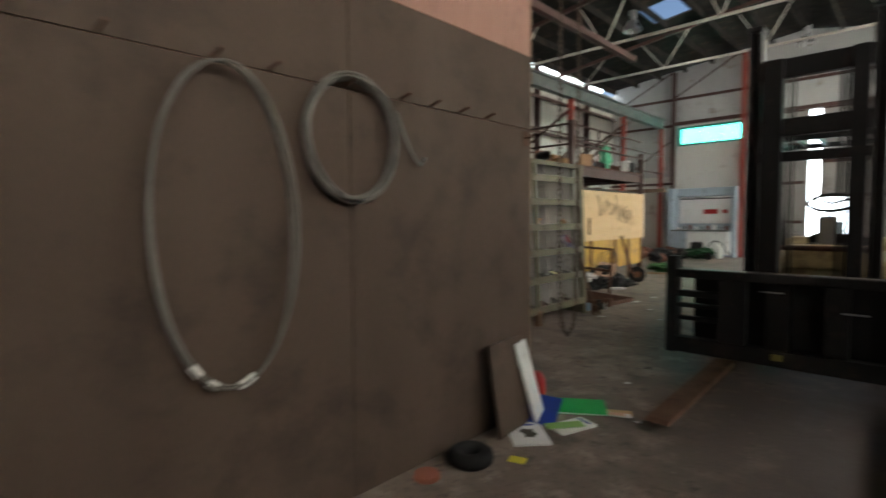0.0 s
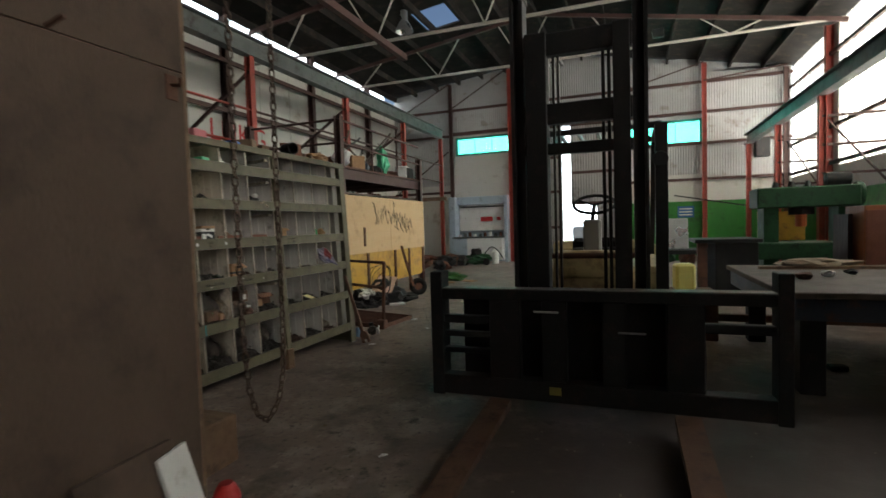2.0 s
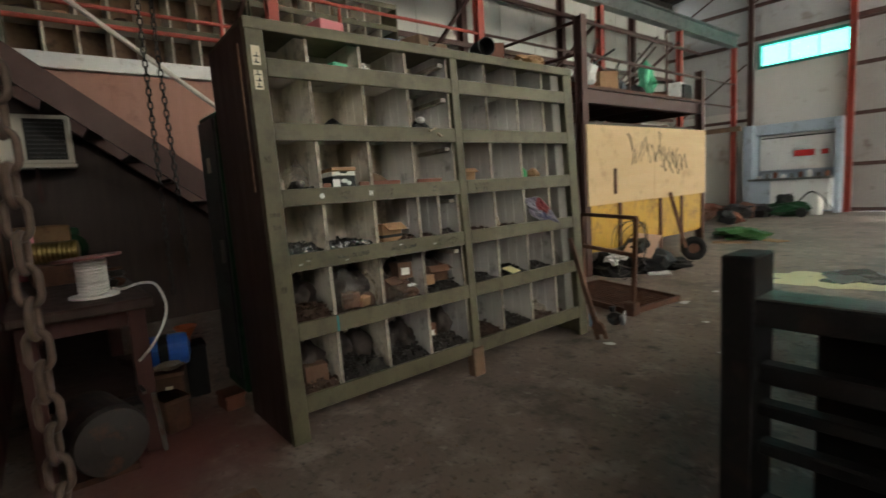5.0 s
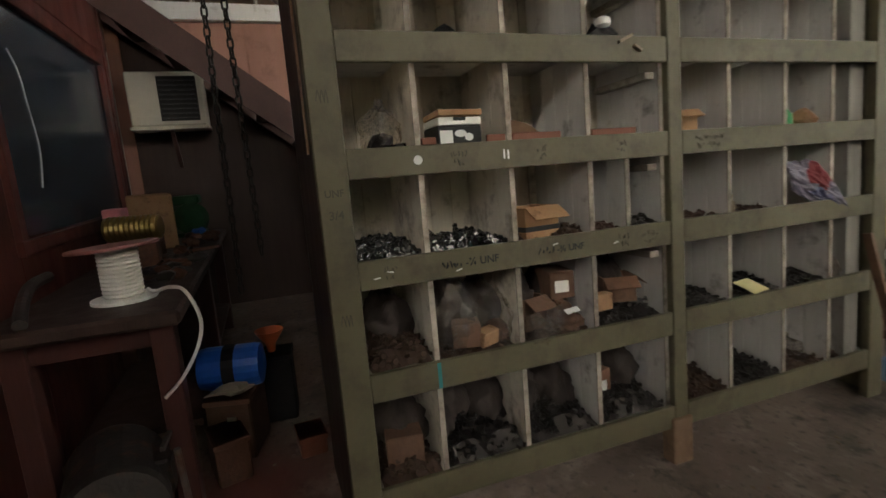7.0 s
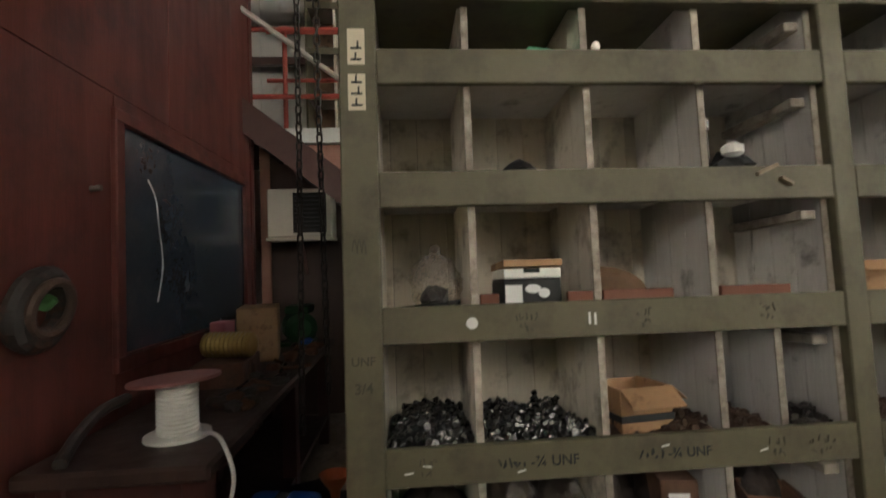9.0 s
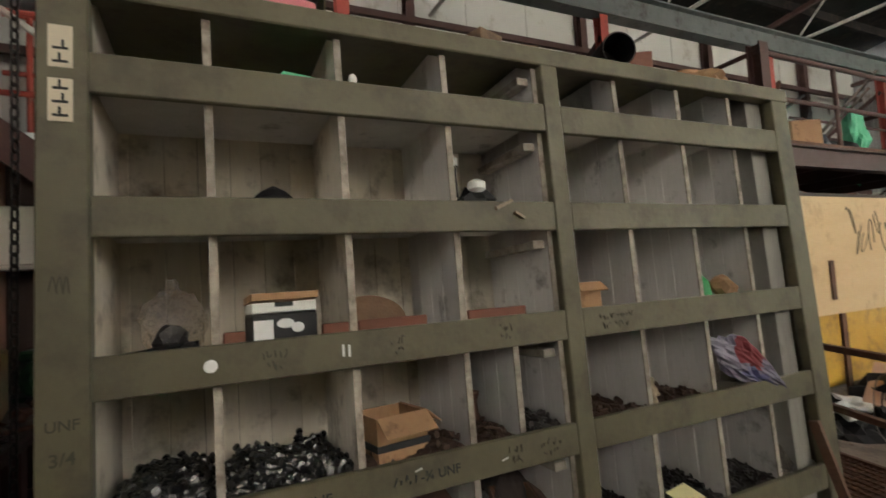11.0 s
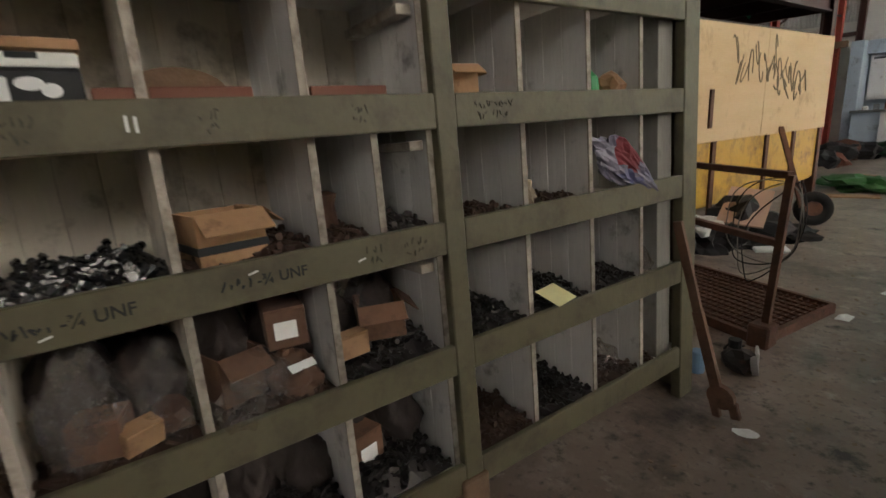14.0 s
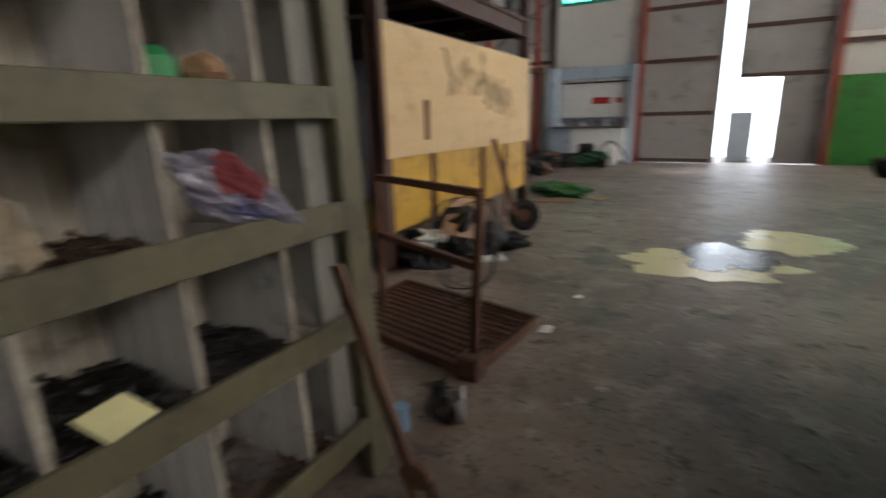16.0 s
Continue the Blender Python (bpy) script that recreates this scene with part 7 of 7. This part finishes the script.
solo("jerry_can", bxm((-0.11, -0.1, 0), (0.11, 0.1, 0.32), pose(1.62, 9.2, 0.55, 0, 0, 10), bevel=0.03), plain("yellow_can", (0.75, 0.68, 0.22), 0.4), "pale yellow plastic can on a stand", "can")
solo("can_stand", bxm((1.35, 8.95, 0), (1.95, 9.5, 0.549), bevel=0.01), M_RUST, "rusty steel box carrying a yellow can", "stand")
ps = thing("hydraulic_press", "green heavy machine press with round top fittings", "press", pose(0, 13.5, 0))
part("head", bxm((3.2, -0.3, 1.55), (4.75, 0.4, 1.92), bevel=0.02), M_PRESS, ps, "long green cross head")
for x in (3.32, 4.45):
    part("pillar", bxm((x, -0.2, 0), (x + 0.24, 0.3, 1.55), bevel=0.01), M_PRESS, ps)
part("bed", bxm((3.1, -0.4, 0.62), (4.8, 0.5, 0.92), bevel=0.02), M_PRESS, ps)
part("ram", bar((3.95, 0.0, 1.55), (3.95, 0.0, 1.2), 0.09), M_ORANGE, ps, "rusty orange ram")
part("ram_collar", bar((3.95, 0, 1.56), (3.95, 0, 1.42), 0.2), M_BLACK, ps)
for x in (3.55, 3.8, 4.05):
    part("fitting", bar((x, 0, 1.92), (x, 0, 2.03), 0.06, 12, 0.035), M_BLACK, ps)
part("motor", lathe(bmesh.new(), [(0.04, -0.2), (0.12, -0.18), (0.12, 0.18), (0.04, 0.2)], 20, pose(4.5, 0, 2.04, 0, 90, 0)), M_BLACK, ps)
part("flywheel", lathe(bmesh.new(), [(0.06, -0.05), (0.21, -0.05), (0.22, 0.0), (0.21, 0.05), (0.06, 0.05)], 28, pose(4.8, 0, 1.76, 0, 90, 0)), M_PRESS, ps)
part("base", bxm((3.0, -0.5, 0), (4.9, 0.6, 0.12)), M_BLACK, ps)
solo("yellow_guard", bxm((3.55, 14.9, 0.9), (4.4, 14.93, 1.5)), M_YELLOW, "yellow painted panel behind the press", "panel")
ms = thing("machine_bench", "long dark steel bench with a vice and plates", "bench")
part("top", bxm((2.0, 11.6, 1.0), (2.95, 12.6, 1.06), bevel=0.008), M_BLACK, ms)
part("body", bxm((2.3, 11.65, 0), (2.9, 12.55, 1.0), bevel=0.01), M_RUBBER, ms)
part("leg", bxm((2.05, 11.7, 0), (2.19, 11.85, 1.0)), M_RUST, ms)
mt2 = thing("machine_table", "low dark steel table near the green wall", "table")
part("top", bxm((1.5, 13.2, 0.72), (2.6, 14.2, 0.8), bevel=0.008), M_BLACK, mt2)
for x in (1.6, 2.5):
    for y in (13.3, 14.1):
        part("leg", bxm((x - 0.06, y - 0.06, 0), (x + 0.06, y + 0.06, 0.72)), M_RUST, mt2)
solo("aluminium_guard", bxm((-0.19, -0.02, 0), (0.19, 0.02, 0.62), pose(1.93, 13.75, 0.801, -6, 0, 5), bevel=0.018), M_ALU, "bright aluminium guard plate standing on a table", "plate")
wcn = thing("wooden_cabinet", "reddish wooden cupboard at the table end", "cupboard", pose(0, 0, 0))
part("body", bxm((3.72, 10.2, 0), (4.4, 10.8, 1.5), bevel=0.01), surf("orange_wood", (0.34, 0.13, 0.05), (0.24, 0.08, 0.03), 0.5, 0, 25, 3, None, 0, 0.1, (4, 4, 0.5)), wcn)
for x in (3.73, 4.065):
    part("door", bxm((x, 10.18, 0.06), (x + 0.325, 10.199, 1.44), bevel=0.004), M_BROWNWOOD, wcn)
solo("brown_board", bxm((3.62, 10.4, 0), (3.67, 10.9, 1.4)), M_DARKWOOD, "dark board standing by the cupboard", "board")
sg = thing("wall_sign", "small blue notice on the green wall", "sign")
part("plate", bxm((2.52, YE - 0.02, 1.46), (3.02, YE - 0.003, 1.84)), M_BLUESIGN, sg)
for i in range(3):
    part("text_bar", bxm((2.57, YE - 0.024, 1.53 + 0.1 * i), (2.97, YE - 0.0205, 1.57 + 0.1 * i)), M_WHITE, sg)
solo("wall_jib", beam(bmesh.new(), (2.4, YE - 0.3, 2.2), (4.6, YE - 0.5, 1.75), 0.04, 0.04), M_BLACK, "thin dark jib arm on the wall", "jib")
bx2 = solo("switch_box", bxm((4.75, YE - 0.35, 3.3), (5.15, YE - 0.12, 3.9), bevel=0.02), M_MAST, "dark switch box beside a column", "switch box")
for i in range(7):
    s = rs.uniform(0.15, 0.3)
    solo("wall_scrap", lump(bmesh.new(), (0, 0, s * 0.8), (s, s, s * 0.9), 200 + i, 0.35, 2), (M_BLACK, M_PRESS, M_RUST)[i % 3], "dark machine part by the green wall", "scrap", "scrap by the green wall", m=pose(1.6 + 0.55 * i, 19.5 + rs.uniform(-0.8, 0.8), 0.01))

# ---- the floor ----
def blot(name, label, c, rx, ry, seed, mt, z):
    bm = bmesh.new()
    n = 60
    vs = []
    for i in range(n):
        a = 2 * math.pi * i / n
        f = 1 + 0.5 * noise.noise(Vector((math.cos(a) * 1.7, math.sin(a) * 1.7, seed))) + 0.22 * noise.noise(Vector((math.cos(a) * 6, math.sin(a) * 6, seed + 4)))
        vs.append(bm.verts.new((c[0] + rx * f * math.cos(a), c[1] + ry * f * math.sin(a), z)))
    bm.faces.new(vs)
    r = bmesh.ops.extrude_face_region(bm, geom=bm.faces[:])
    for v in r["geom"]:
        if isinstance(v, bmesh.types.BMVert):
            v.co.z -= z - 0.0005
    bmesh.ops.recalc_face_normals(bm, faces=bm.faces[:])
    return solo(name, bm, mt, label, "spill", kind=S)


blot("floor_spill", "pale yellow powdery spill dried on the concrete", (-1.25, 11.3), 0.62, 0.42, 2.0, M_CRUST, 0.004)
blot("floor_spill", "pale yellow powdery spill dried on the concrete", (-0.52, 12.45), 0.46, 0.5, 5.0, M_CRUST, 0.004)
M_WET = surf("wet_concrete", (0.05, 0.045, 0.04), (0.03, 0.028, 0.026), 0.27, 0, 30, 3, None, 0, 0.02, rough_var=0.08)
blot("floor_spill", "wet shiny patch on the spill", (-1.1, 11.6), 0.33, 0.52, 9.0, M_WET, 0.0065)


def scrap(s, seed):
    """A torn, creased bit of paper of half-length s."""
    rn = random.Random(seed)
    bm = bmesh.new()
    n = 9
    rim = [(s * rn.uniform(0.6, 1.1) * math.cos(6.283 * k / n), s * 0.65 * rn.uniform(0.6, 1.1) * math.sin(6.283 * k / n)) for k in range(n)]
    tops = [[bm.verts.new((x * f, y * f, z + rn.uniform(0.0, 0.16) * s)) for x, y in rim] for f, z in ((1.0, 0.0), (0.5, 0.1 * s))]
    mid = bm.verts.new((0, 0, 0.06 * s))
    low = [bm.verts.new((v.co.x, v.co.y, max(0.0, v.co.z - 0.0015))) for v in tops[0]]
    for k in range(n):
        j = (k + 1) % n
        bm.faces.new((tops[0][k], tops[0][j], tops[1][j], tops[1][k]))
        bm.faces.new((tops[1][k], tops[1][j], mid))
        bm.faces.new((low[k], low[j], tops[0][j], tops[0][k]))
    bm.faces.new(low[::-1])
    return bm


rs = random.Random(21)
bm = bmesh.new()
for i in range(1500):
    if i % 3:
        x, y = rs.gauss(-1.2, 0.9), rs.gauss(8.6, 1.9)
    else:
        x, y = rs.uniform(-3.4, 2.5), rs.uniform(1.5, 17)
    if x < -3.6 or (x < -2.1 and 5.3 < y < 8.1) or (x < -0.5 and y < 5.0):
        continue
    s = rs.uniform(0.003, 0.010) * (1.6 if rs.random() < 0.08 else 1)
    box(bm, (-s, -s * rs.uniform(0.4, 1), 0), (s, s * 0.7, s * rs.uniform(0.1, 0.35)), pose(x, y, 0.0005, 0, 0, rs.uniform(0, 360)))
solo("floor_grit", bm, surf("pale_grit", (0.34, 0.30, 0.25), (0.16, 0.13, 0.1), 0.9, 0, 30, 5, None, 0, 0.1), "scattered grit and chips on the concrete floor", "litter", kind="stuff")
for i, (x, y, a, s) in enumerate(((-1.9, 7.88, 20, 0.05), (-2.04, 9.45, 70, 0.07), (-1.6, 8.9, 10, 0.035), (-1.2, 8.2, 45, 0.03), (-2.0, 10.1, 80, 0.05), (0.0, 4.55, 30, 0.03), (-0.4, 5.3, 60, 0.035))):
    solo("paper_scrap", scrap(s, 230 + i), M_PAPER, "torn crumpled scrap of white paper on the floor", "paper", "paper scraps", m=pose(x, y, 0.001, 0, 0, a))
bm = bmesh.new()
for i in range(420):
    x, y = rs.gauss(-1.45, 0.75), rs.gauss(8.9, 1.5)
    if x < -2.05 and y < 9.8 or x < -3.3 or y < 5.5:
        continue
    s = rs.uniform(0.006, 0.020)
    n = rs.choice((4, 5, 6))
    m = pose(x, y, 0.001 + 0.3 * s * rs.random(), rs.uniform(-18, 18), rs.uniform(-18, 18), rs.uniform(0, 360))
    ring = [(s * rs.uniform(0.5, 1) * math.cos(6.283 * k / n), s * rs.uniform(0.3, 0.8) * math.sin(6.283 * k / n)) for k in range(n)]
    lo, hi = ([bm.verts.new(m @ Vector((u, v, z))) for u, v in ring] for z in (0.004, 0.0065))
    bm.faces.new(lo[::-1])
    bm.faces.new(hi)
    for k in range(n):
        bm.faces.new((lo[k], lo[(k + 1) % n], hi[(k + 1) % n], hi[k]))
solo("floor_flakes", bm, surf("dirt_flake", (0.36, 0.27, 0.19), (0.10, 0.075, 0.055), 0.9, 0, 14, 9, None, 0, 0.2), "brown and pale dirt flakes strewn on the concrete floor", "litter", kind="stuff")
